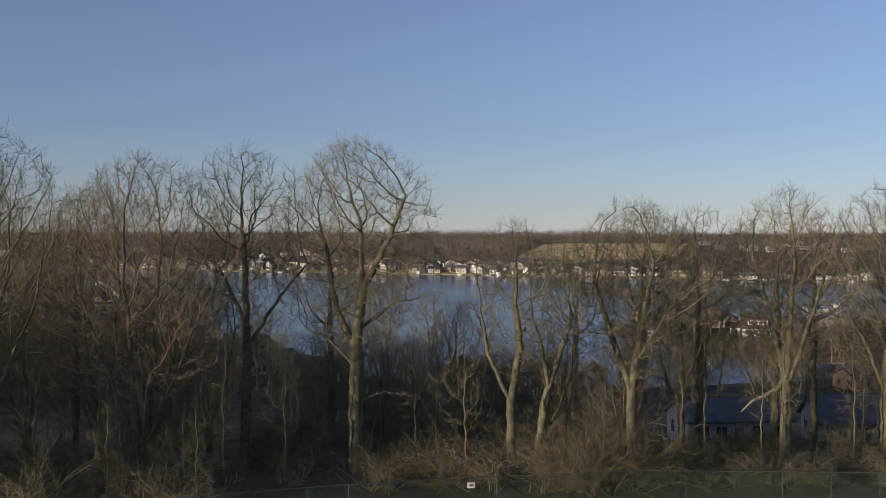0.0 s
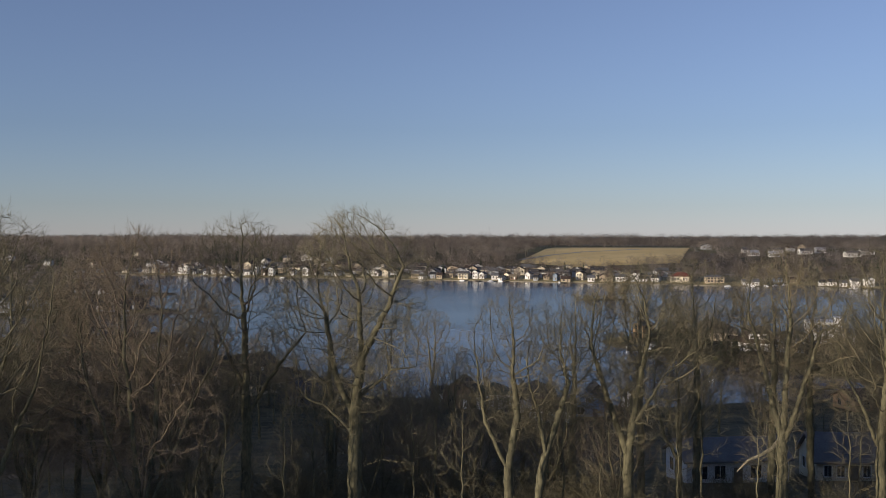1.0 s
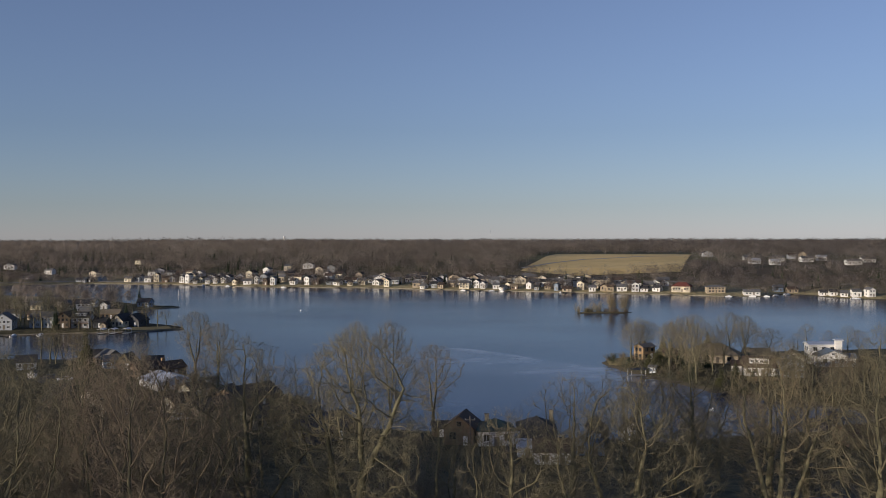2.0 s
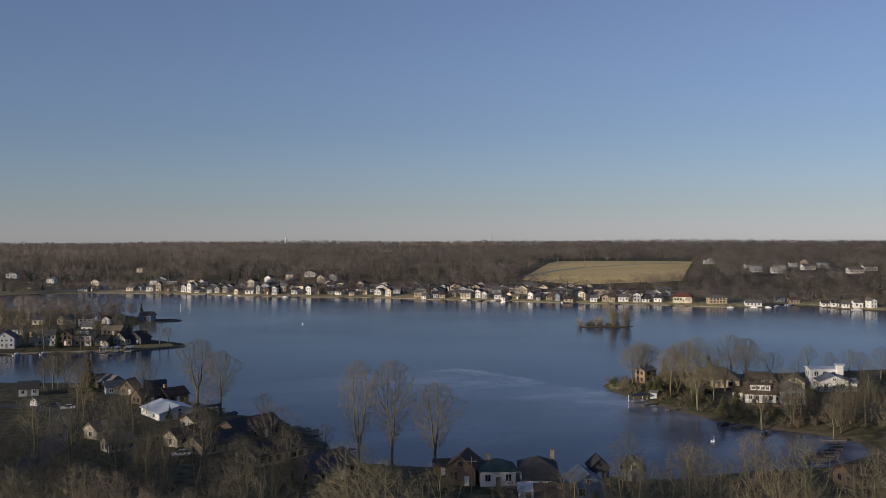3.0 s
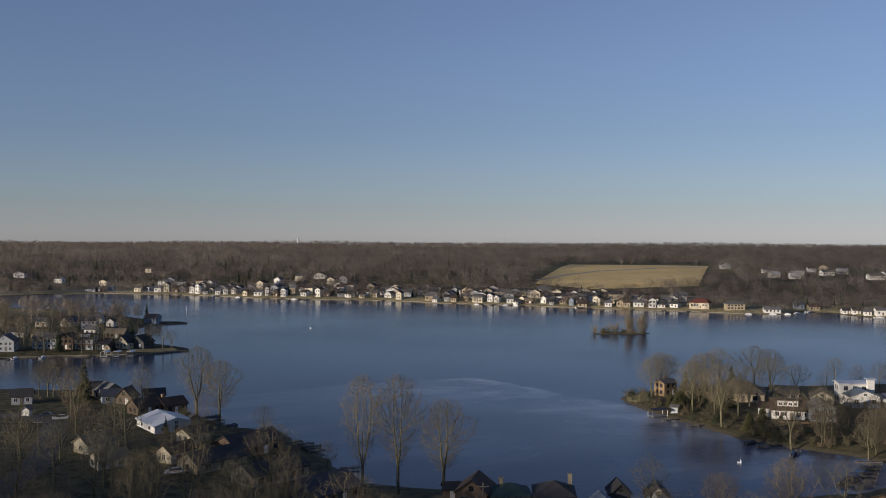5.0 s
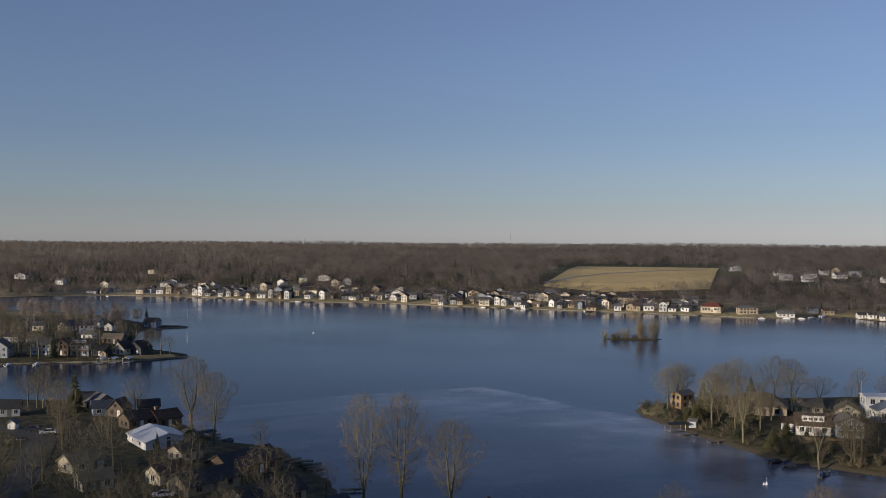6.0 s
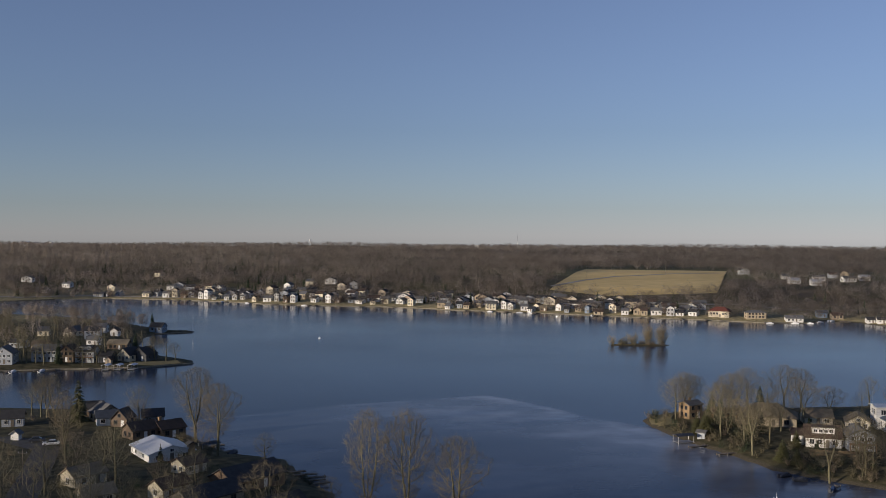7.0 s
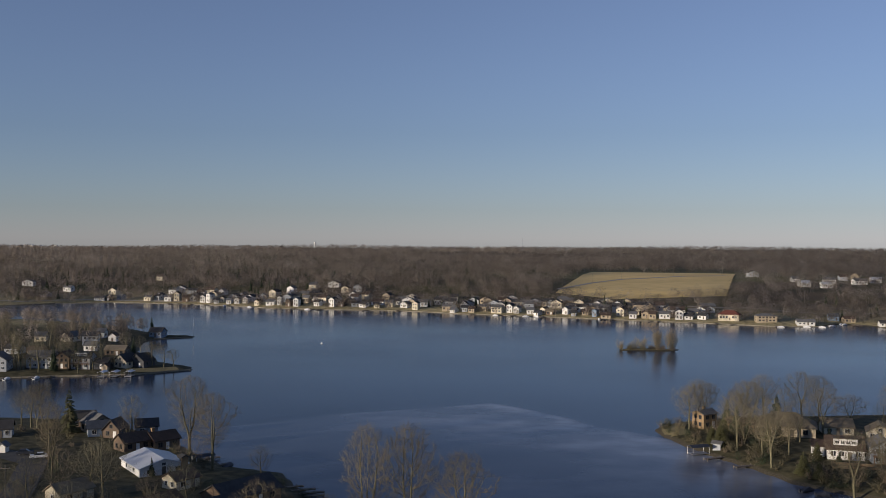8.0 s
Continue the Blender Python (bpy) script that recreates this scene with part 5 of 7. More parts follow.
def house(x, y, turn, w, d, eave, rise, wall="white", roof="grey", along="x", hip=False, storeys=1, chimney=None, windows=3, side=2, door=True, name="house", label="", group="", z=None, deck=0.0, dormer=False, sunk=2.0):
    """A house with walls, roof, windows, door and what else it shows. At turn 0 its front looks to -y."""
    z = high(x, y) if z is None else z
    text = label or f"{SAY_WALL[wall]} {'two-storey ' if storeys > 1 else ''}house with a {SAY_ROOF[roof]}"
    dull = wall in ("brick", "brown", "dark", "tan")
    ob = thing(name, x, y, z, turn, text, "house" if name == "house" else name.replace("_", " "), group)
    bm = bmesh.new()
    if hip:
        add_box(bm, -w / 2, w / 2, -d / 2, d / 2, -sunk, eave)
    else:
        gable_body(bm, w, d, -sunk, eave, rise, along)
        bmesh.ops.recalc_face_normals(bm, faces=bm.faces)
    part("wall", bm, WALLS[wall], ob)
    part("roof", hip_roof(w, d, eave, rise) if hip else gable_roof(w, d, eave, rise, along), ROOFS[roof], ob, SAY_ROOF[roof])
    step = eave / storeys
    ww, wh = min(1.3, w / (windows + 1) * 0.62) if windows else 1.0, min(1.4, step * 0.48)
    for s in range(storeys):
        zc = s * step + step * 0.56
        for k in range(windows):
            xc = (k + 0.5) / windows * w * 0.88 - w * 0.44
            if door and s == 0 and k == windows // 2:
                continue
            window(ob, xc, -d / 2, zc, ww, wh, 0, dull)
        for k in range(side):
            yc = (k + 0.5) / side * d * 0.8 - d * 0.4
            window(ob, -w / 2, yc, zc, min(1.1, d / (side + 1) * 0.6), wh, -90, dull)
            window(ob, w / 2, yc, zc, min(1.1, d / (side + 1) * 0.6), wh, 90, dull)
    if not hip and along == "y" and rise > 1.6:
        window(ob, 0, -d / 2, eave + rise * 0.35, 0.9, min(1.0, rise * 0.4), 0, dull)
    if door and windows:
        xc = (windows // 2 + 0.5) / windows * w * 0.88 - w * 0.44
        part("door", box(xc - 0.5, xc + 0.5, -d / 2 - 0.06, -d / 2 + 0.05, 0.05, 2.1), FRAME if wall in ("dark", "brown", "brick") else WOOD, ob)
    if chimney:
        cx, cy, ch = chimney
        bm = box(cx - 0.4, cx + 0.4, cy - 0.4, cy + 0.4, eave * 0.5, ch)
        add_box(bm, cx - 0.48, cx + 0.48, cy - 0.48, cy + 0.48, ch, ch + 0.18)
        part("chimney", bm, STONE_EDGE if wall in ("white", "grey") else BRICK, ob, "stone chimney" if wall in ("white", "grey") else "brick chimney")
    if deck:
        bm = box(-w / 2, w / 2, -d / 2 - deck, -d / 2 - 0.01, step - 0.25, step - 0.05)
        part("deck", bm, RED_WOOD, ob, "cedar deck")
        bm = bmesh.new()
        for k in range(int(w / 0.35) + 1):
            xx = -w / 2 + min(k * 0.35, w)
            add_box(bm, xx - 0.03, xx + 0.03, -d / 2 - deck, -d / 2 - deck + 0.06, step - 0.05, step + 0.85)
        add_box(bm, -w / 2, w / 2, -d / 2 - deck - 0.03, -d / 2 - deck + 0.09, step + 0.85, step + 0.95)
        part("railing", bm, RED_WOOD, ob, "cedar railing")
        for k in range(4):
            xx = -w / 2 + 0.1 + k * (w - 0.2) / 3
            part("post", box(xx - 0.08, xx + 0.08, -d / 2 - deck + 0.02, -d / 2 - deck + 0.18, -1.0, step - 0.25), RED_WOOD, ob)
    if dormer:
        dm = part("dormer", box(-w * 0.32, w * 0.32, -d / 2 + 0.9, 0.0, eave + 0.1, eave + rise * 0.95), WALLS[wall], ob)
        part("roof", box(-w * 0.34, w * 0.34, -d / 2 + 0.6, 0.2, eave + rise * 0.95, eave + rise * 0.95 + 0.2), ROOFS[roof], dm)
        for k in range(4):
            window(dm, (k - 1.5) * w * 0.15, -d / 2 + 0.9, eave + rise * 0.6, 0.9, 0.7, 0)
    return ob


# houses on the wooded slope
house(32.6, 121.0, 6, 11.6, 6.6, 2.9, 1.6, "white", "grey", "x", windows=5, door=True, label="low white house with a weathered grey roof behind the trees")
house(46.5, 122.5, -4, 8.0, 6.5, 2.6, 2.3, "cream", "grey", "x", windows=5, label="low cream house with a grey roof on the slope")
house(89.0, 214.0, 10, 9, 8, 2.4, 1.6, "brown", "brown", "x", name="garage", windows=2, label="brown garage with a low brown roof in the trees")

# houses by the near west shore
house(-88.0, 265.0, 56, 8.4, 5.6, 2.4, 1.7, "cream", "tan", "x", windows=2, side=1, name="garage", label="cream garage with a pale gable roof and a sunlit end")
house(-79.0, 249.0, 40, 6.8, 5.4, 2.2, 1.5, "cream", "tan", "x", windows=3, name="garage", label="small cream outbuilding with a tan roof")
house(-79.0, 295.0, 36, 12.0, 15.0, 2.1, 1.7, "white", "metal", "y", windows=3, label="white house with a pale metal roof by the water")
house(-70.6, 292.0, 36, 1.6, 1.6, 3.9, 0.4, "brick", "dark", "y", windows=0, side=0, door=False, name="chimney_block", label="broad dark brick chimney block on the white house")
house(-67.0, 277.5, 54, 6.5, 5.5, 2.3, 1.4, "cream", "brown", "x", windows=2, label="small cream cottage with a brown roof")
house(-65.0, 255.5, 58, 8.0, 5.0, 2.5, 1.6, "cream", "brown", "x", windows=2, side=1, label="cream cottage with a brown roof, sunlit gable")
house(-55.0, 249.5, 52, 14.0, 7.5, 2.2, 2.0, "tan", "dark", "x", windows=3, side=1, label="tan gabled house with a long dark roof")
house(-39.5, 238.5, 48, 15.0, 8.0, 2.6, 2.0, "tan", "dark", "x", windows=6, label="long low building with a dark roof and a row of windows")
house(-50.0, 266.0, 52, 15.0, 9.0, 2.6, 2.4, "brown", "dark", "x", windows=4, label="long brown house with a broad dark roof")
house(-26.0, 222.0, 50, 12.5, 11.0, 2.8, 2.4, "dark", "slate", "x", windows=4, label="large charcoal house with a broad dark blue roof")
house(-112.0, 343.0, 40, 7.5, 8.0, 2.8, 2.6, "tan", "grey", "y", windows=3, label="tan house with a tan roof by the bay")
house(-109.0, 336.0, 25, 6.0, 5.0, 2.6, 1.6, "blue", "slate", "x", windows=2, label="small house with a dark blue roof")
house(-103.5, 335.0, -8, 5.0, 5.5, 2.6, 2.6, "brown", "dark", "y", windows=2, label="dark brown cottage by the bay")
house(-92.6, 318.0, 48, 8.0, 6.0, 2.6, 1.9, "brown", "brown", "x", windows=3, label="brown house with a brown roof")
house(-86.0, 323.0, 46, 7.5, 6.5, 2.7, 1.8, "brown", "brown", "x", windows=3, chimney=(-2.5, 0.5, 5.6), label="dark brown house with a brick chimney")
house(-136.0, 332.0, 20, 6.0, 6.0, 2.6, 1.8, "grey", "dark", "x", windows=3)
house(-125.3, 311.0, 0, 2.2, 2.2, 1.9, 0.8, "white", "grey", "y", windows=0, side=0, name="shed", label="tiny white garden shed")
house(-100.0, 352.0, 20, 6.5, 6.0, 2.6, 1.8, "grey", "dark", "x", windows=2)
house(-120.0, 352.0, 10, 7.0, 6.0, 2.6, 1.8, "brown", "dark", "x", windows=2)

# the row by the near shore
house(5.2, 218.5, -12, 6.2, 8.0, 3.8, 2.3, "brown", "brown", "y", windows=2, storeys=1, label="brown gabled cottage with a steep roof by the water")
house(12.0, 217.0, 4, 7.4, 7.0, 3.4, 1.9, "white", "green", "x", hip=True, windows=3, chimney=(-1.6, 0.8, 6.0), label="white house with a dark green hipped roof")
house(20.8, 217.0, -3, 7.6, 8.0, 3.6, 2.2, "grey", "dark", "x", hip=True, windows=3, chimney=(3.2, 1.0, 6.8), label="grey house with a dark stepped roof and chimneys")
house(20.8, 211.5, -3, 6.8, 4.0, 2.4, 1.0, "grey", "dark", "x", windows=3, name="house_porch", label="low grey front wing with a dark roof")
house(17.2, 199.5, 0, 3.4, 3.4, 2.2, 1.0, "white", "metal", "x", windows=1, side=0, name="shed", label="small white shed with a pale roof")
house(21.5, 192.0, -4, 7.0, 6.0, 2.6, 1.6, "white", "brown", "x", windows=2, name="garage", label="white garage with a brown roof")
house(29.0, 205.0, 6, 6.6, 8.0, 3.2, 2.0, "blue", "blue", "y", windows=2, label="blue-grey cottage with a pale blue roof")
house(34.5, 222.0, 0, 4.0, 5.0, 3.0, 1.8, "dark", "dark", "y", windows=1, label="small dark cottage by the water")
house(42.2, 222.0, -8, 4.5, 5.0, 2.6, 2.0, "white", "dark", "y", windows=1, label="small white cottage with a dark roof")
house(0.5, 226.0, 8, 3.2, 3.2, 2.2, 1.0, "brown", "dark", "x", windows=1, side=0, name="shed", label="small dark boat shed by the trees")

# the east point
house(73.5, 357.5, 30, 5.5, 5.0, 4.4, 0.9, "brick", "grey", "x", storeys=2, windows=2, chimney=(1.0, 1.5, 5.9), label="two-storey red brick house on the wooded point")
house(95.0, 347.0, -18, 17.0, 11.0, 2.8, 3.6, "tan", "tan", "x", hip=True, windows=4, label="large house with a broad tan hipped roof")
house(82.5, 350.0, -18, 8.0, 6.0, 2.8, 1.2, "brick", "brown", "x", windows=3, name="house_wing", label="low brick wing with a pale band")
house(100.5, 315.5, -14, 9.2, 7.5, 2.8, 2.7, "white", "brown", "x", storeys=1, windows=4, dormer=True, label="white two-storey house with a brown roof and long dormer")
house(94.6, 318.5, -14, 3.0, 5.0, 2.8, 1.2, "white", "brown", "x", windows=1, side=1, door=False, name="house_wing", label="white side wing with a brown roof")
house(108.9, 311.5, -8, 6.8, 8.0, 4.2, 1.7, "grey", "grey", "y", storeys=2, windows=3, deck=1.6, label="grey gabled two-storey house with white trim and cedar decks")
house(105.2, 315.0, -10, 2.6, 5.0, 2.2, 0.7, "white", "brown", "x", windows=1, side=0, door=False, name="house_wing", label="low white link between two houses")
house(110.5, 348.0, -10, 8.5, 7.0, 2.3, 1.9, "cream", "tan", "x", windows=3)
house(120.5, 341.0, -20, 7.0, 8.0, 2.2, 2.0, "cream", "tan", "y", windows=3)
house(130.5, 335.0, -5, 9.0, 9.0, 3.6, 1.8, "white", "blue", "y", storeys=1, windows=3, label="large white modern house with a pale blue gable roof")
house(130.0, 340.5, -5, 9.5, 6.0, 6.6, 0.5, "white", "metal", "x", storeys=2, windows=3, name="house_upper_block", label="tall flat-topped white block of the modern house")
house(134.2, 336.5, -5, 2.0, 2.0, 8.2, 0.2, "white", "metal", "x", windows=0, side=0, door=False, name="chimney_block", label="broad white chimney tower")
house(136.0, 333.5, -5, 4.0, 5.0, 3.0, 1.0, "white", "blue", "x", windows=1, side=1, name="house_wing", label="low white wing with a blue roof")
house(70.4, 329.3, -30, 2.2, 2.0, 1.8, 0.4, "grey", "grey", "x", windows=0, side=0, name="shed", label="small grey pump shed on the bank")

# the west point
house(-206.5, 474.0, 8, 9.0, 9.0, 4.6, 3.0, "grey", "grey", "y", storeys=2, windows=4, label="grey gabled two-storey house facing the bay")
house(-190.8, 483.0, 0, 12.0, 8.0, 5.0, 2.2, "grey", "grey", "x", storeys=2, windows=5, label="long grey and white two-storey house by the bay")
house(-180.8, 483.0, 0, 6.5, 8.0, 4.8, 2.4, "brown", "brown", "y", storeys=2, windows=3)
house(-172.5, 483.0, 0, 8.5, 8.0, 4.8, 2.4, "grey", "dark", "x", storeys=2, windows=3, dormer=True, deck=1.4, label="grey two-storey house with dormers and a deck")
house(-163.5, 483.0, 0, 6.0, 7.0, 2.8, 1.8, "dark", "dark", "x", windows=3)
house(-155.0, 487.5, -20, 7.0, 8.0, 2.8, 3.0, "cream", "dark", "y", windows=3, label="cream chalet with a steep dark roof and pale eaves")
house(-148.5, 490.0, -20, 8.0, 8.0, 2.8, 3.0, "dark", "dark", "y", windows=2, label="charcoal chalet with a steep dark roof and pale eaves")
house(-160.8, 478.0, 0, 2.6, 2.6, 2.0, 1.1, "tan", "brown", "y", windows=1, side=0, name="shed", label="small tan boat shed at the waterside")
house(-175.0, 531.0, 0, 10.0, 7.0, 2.8, 1.8, "brown", "tan", "x", windows=4)
house(-193.7, 546.0, 0, 6.0, 6.0, 2.8, 1.8, "white", "grey", "x", windows=2)
house(-200.0, 594.0, 0, 4.5, 5.0, 3.0, 1.6, "white", "brown", "y", windows=1, name="garage", label="white garage with a dark doorway")
house(-222.0, 588.0, -25, 6.6, 8.0, 3.0, 2.4, "cream", "grey", "y", windows=2)
house(-205.5, 575.0, 10, 8.0, 7.0, 4.8, 2.0, "grey", "dark", "x", storeys=2, windows=3)
house(-186.0, 628.0, -10, 8.0, 7.0, 3.0, 2.2, "blue", "dark", "x", windows=3, label="blue-grey house with a dark roof on the far tip")
house(-238.5, 588.0, 10, 6.0, 6.0, 3.0, 2.0, "cream", "grey", "x", windows=2)
house(-214.0, 610.0, 0, 7.0, 6.0, 3.2, 2.0, "white", "grey", "x", windows=2)
house(-226.0, 530.0, 0, 8.0, 6.0, 2.8, 1.8, "grey", "dark", "x", windows=3)
house(-210.0, 520.0, 0, 8.0, 6.0, 2.8, 1.8, "tan", "brown", "x", windows=3)

# the far shore, house by house along the water
house(-342.4, 945.8, -9, 9.7, 7.5, 2.2, 1.7, "white", "grey", "x", storeys=1, windows=4, side=1, group="houses along the far shore")
house(-334.7, 946.9, -15, 4.3, 7.5, 3.2, 1.7, "dark", "dark", "x", storeys=1, windows=2, side=1, group="houses along the far shore")
house(-326.0, 954.5, -20, 5.4, 7.5, 3.2, 1.7, "grey", "grey", "x", storeys=1, windows=2, side=1, group="houses along the far shore")
house(-297.5, 945.5, -6, 6.5, 7.5, 3.2, 1.7, "cream", "grey", "x", storeys=1, windows=2, side=1, group="houses along the far shore")
house(-289.0, 949.2, -18, 5.4, 7.5, 3.7, 1.7, "grey", "dark", "x", storeys=1, windows=2, side=1, group="houses along the far shore")
house(-277.3, 941.0, -1, 6.4, 7.5, 3.7, 1.7, "white", "grey", "x", storeys=1, windows=2, side=1, group="houses along the far shore")
house(-269.6, 942.2, 3, 4.8, 7.5, 6.7, 1.4, "cream", "brown", "y", storeys=2, windows=2, side=1, group="houses along the far shore")
house(-259.9, 936.7, 2, 5.3, 7.5, 3.6, 1.7, "brown", "brown", "x", storeys=1, windows=2, side=1, group="houses along the far shore")
house(-253.7, 939.4, 3, 4.8, 7.5, 4.0, 1.4, "white", "grey", "y", storeys=1, windows=2, side=1, group="houses along the far shore")
house(-241.0, 929.6, -15, 4.8, 7.5, 5.0, 1.3, "white", "grey", "y", storeys=2, windows=2, side=1, group="houses along the far shore")
house(-234.6, 925.5, -17, 4.2, 7.5, 7.3, 1.2, "white", "grey", "y", storeys=2, windows=2, side=1, group="houses along the far shore")
house(-227.9, 921.8, 7, 4.2, 7.5, 2.5, 1.7, "white", "dark", "x", storeys=1, windows=2, side=1, group="houses along the far shore")
house(-223.4, 927.2, -2, 3.7, 7.5, 3.7, 1.0, "cream", "brown", "y", storeys=1, windows=2, side=1, group="houses along the far shore")
house(-214.9, 916.1, 2, 4.2, 7.5, 3.0, 1.7, "white", "grey", "x", storeys=1, windows=2, side=1, group="houses along the far shore")
house(-207.6, 916.1, 3, 4.2, 7.5, 4.1, 1.2, "white", "dark", "y", storeys=1, windows=2, side=1, group="houses along the far shore")
house(-199.4, 916.7, -11, 4.7, 7.5, 4.4, 1.3, "white", "grey", "y", storeys=2, windows=2, side=1, group="houses along the far shore")
house(-185.4, 899.9, -13, 4.1, 7.5, 3.5, 1.1, "cream", "dark", "y", storeys=1, windows=2, side=1, group="houses along the far shore")
house(-173.2, 895.2, -7, 7.1, 7.5, 2.9, 1.7, "white", "grey", "x", storeys=1, windows=2, side=1, group="houses along the far shore")
house(-165.2, 893.6, 4, 3.6, 7.5, 6.6, 1.0, "white", "dark", "y", storeys=2, windows=2, side=1, group="houses along the far shore")
house(-155.1, 885.4, -14, 4.0, 7.5, 4.9, 1.1, "brown", "dark", "y", storeys=2, windows=2, side=1, group="houses along the far shore")
house(-148.4, 884.9, -10, 4.5, 7.5, 5.8, 1.3, "white", "grey", "y", storeys=2, windows=2, side=1, group="houses along the far shore")
house(-130.2, 884.1, -14, 5.0, 7.5, 3.3, 1.7, "white", "dark", "x", storeys=1, windows=2, side=1, group="houses along the far shore")
house(-116.5, 880.1, -20, 5.0, 7.5, 6.1, 1.4, "white", "dark", "y", storeys=2, windows=2, side=1, group="houses along the far shore")
house(-108.6, 880.7, -19, 4.5, 7.5, 2.8, 1.7, "brown", "brown", "x", storeys=1, windows=2, side=1, group="houses along the far shore")
house(-97.4, 879.5, 7, 7.0, 7.5, 2.8, 1.7, "grey", "dark", "x", storeys=1, windows=2, side=1, group="houses along the far shore")
house(-89.4, 874.9, -20, 6.0, 7.5, 2.8, 1.7, "white", "dark", "x", storeys=1, windows=2, side=1, group="houses along the far shore")
house(-78.6, 871.3, 3, 4.5, 7.5, 2.8, 1.7, "cream", "dark", "x", storeys=1, windows=2, side=1, group="houses along the far shore")
house(-67.5, 875.6, -17, 7.0, 7.5, 3.8, 1.7, "cream", "grey", "x", storeys=1, windows=2, side=1, group="houses along the far shore")
house(-53.7, 870.6, -32, 7.4, 7.5, 2.9, 2.1, "white", "grey", "y", storeys=1, windows=3, side=1, group="houses along the far shore")
house(-44.7, 859.4, -14, 4.9, 7.5, 5.0, 1.4, "cream", "dark", "y", storeys=2, windows=2, side=1, group="houses along the far shore")
house(-18.9, 845.4, -5, 6.7, 7.5, 3.6, 1.7, "tan", "grey", "x", storeys=1, windows=2, side=1, group="houses along the far shore")
house(-12.5, 835.2, -26, 4.3, 7.5, 2.2, 1.7, "white", "grey", "x", storeys=1, windows=2, side=1, group="houses along the far shore")
house(-3.9, 836.6, -4, 4.3, 7.5, 3.1, 1.7, "grey", "dark", "x", storeys=1, windows=2, side=1, group="houses along the far shore")
house(2.2, 832.4, -15, 4.7, 7.5, 2.6, 1.7, "tan", "brown", "x", storeys=1, windows=2, side=1, group="houses along the far shore")
house(11.3, 837.0, -16, 5.7, 7.5, 3.5, 1.7, "tan", "grey", "x", storeys=1, windows=2, side=1, group="houses along the far shore")
house(22.0, 826.0, -17, 8.5, 7.5, 4.4, 1.7, "cream", "grey", "x", storeys=2, windows=3, side=1, group="houses along the far shore")
house(32.8, 826.5, -26, 4.7, 7.5, 5.3, 1.3, "white", "dark", "y", storeys=2, windows=2, side=1, group="houses along the far shore")
house(37.8, 823.4, -20, 4.2, 7.5, 4.0, 1.2, "white", "grey", "y", storeys=1, windows=2, side=1, group="houses along the far shore")
house(47.8, 817.3, -8, 5.6, 7.5, 2.9, 1.7, "white", "grey", "x", storeys=1, windows=2, side=1, group="houses along the far shore")
house(52.9, 809.5, -30, 3.7, 7.5, 2.2, 1.7, "white", "dark", "x", storeys=1, windows=2, side=1, group="houses along the far shore")
house(58.5, 817.5, -28, 4.2, 7.5, 3.5, 1.2, "cream", "brown", "y", storeys=1, windows=2, side=1, group="houses along the far shore")
house(62.6, 811.0, -13, 5.5, 7.5, 2.2, 1.7, "brown", "tan", "x", storeys=1, windows=2, side=1, group="houses along the far shore")
house(75.5, 810.7, -31, 4.6, 7.5, 4.2, 1.3, "white", "grey", "y", storeys=1, windows=2, side=1, group="houses along the far shore")
house(80.2, 802.4, -15, 3.5, 7.5, 2.2, 1.7, "grey", "dark", "x", storeys=1, windows=2, side=1, group="houses along the far shore")
house(88.6, 804.1, -5, 4.6, 7.5, 2.4, 1.7, "tan", "brown", "x", storeys=1, windows=2, side=1, group="houses along the far shore")
house(95.8, 795.8, -24, 3.6, 7.5, 4.4, 1.0, "blue", "blue", "y", storeys=1, windows=2, side=1, group="houses along the far shore")
house(102.4, 787.3, -9, 7.2, 7.5, 2.2, 1.7, "tan", "brown", "x", storeys=1, windows=2, side=1, group="houses along the far shore")
house(115.5, 793.9, -31, 5.9, 7.5, 5.1, 1.6, "cream", "brown", "y", storeys=2, windows=2, side=1, group="houses along the far shore")
house(121.9, 783.0, -10, 5.3, 7.5, 2.8, 1.7, "white", "grey", "x", storeys=1, windows=2, side=1, group="houses along the far shore")
house(130.5, 781.3, -4, 4.9, 7.5, 3.5, 1.4, "tan", "brown", "y", storeys=1, windows=2, side=1, group="houses along the far shore")
house(135.6, 777.5, -13, 4.9, 7.5, 3.2, 1.7, "tan", "brown", "x", storeys=1, windows=2, side=1, group="houses along the far shore")
house(144.2, 776.5, -9, 7.9, 7.5, 3.2, 1.7, "white", "grey", "x", storeys=1, windows=3, side=1, group="houses along the far shore")
house(153.8, 771.4, -11, 5.7, 7.5, 5.4, 1.6, "white", "dark", "y", storeys=2, windows=2, side=1, group="houses along the far shore")
house(160.5, 770.1, -14, 5.7, 7.5, 2.2, 1.7, "white", "dark", "x", storeys=1, windows=2, side=1, group="houses along the far shore")
house(170.6, 768.3, -30, 6.1, 7.5, 2.7, 1.7, "white", "dark", "x", storeys=1, windows=2, side=1, group="houses along the far shore")
house(187.7, 760.0, -29, 14.7, 8.5, 4.2, 3.0, "cream", "red", "x", hip=True, storeys=1, windows=6, side=1, group="houses along the far shore")
house(209.6, 747.5, -2, 13.6, 7.5, 4.2, 1.7, "tan", "grey", "x", storeys=2, windows=5, side=1, group="houses along the far shore", hip=True)
house(233.4, 735.7, -9, 11.7, 7.5, 2.2, 1.7, "white", "grey", "x", storeys=1, windows=4, side=1, group="houses along the far shore")
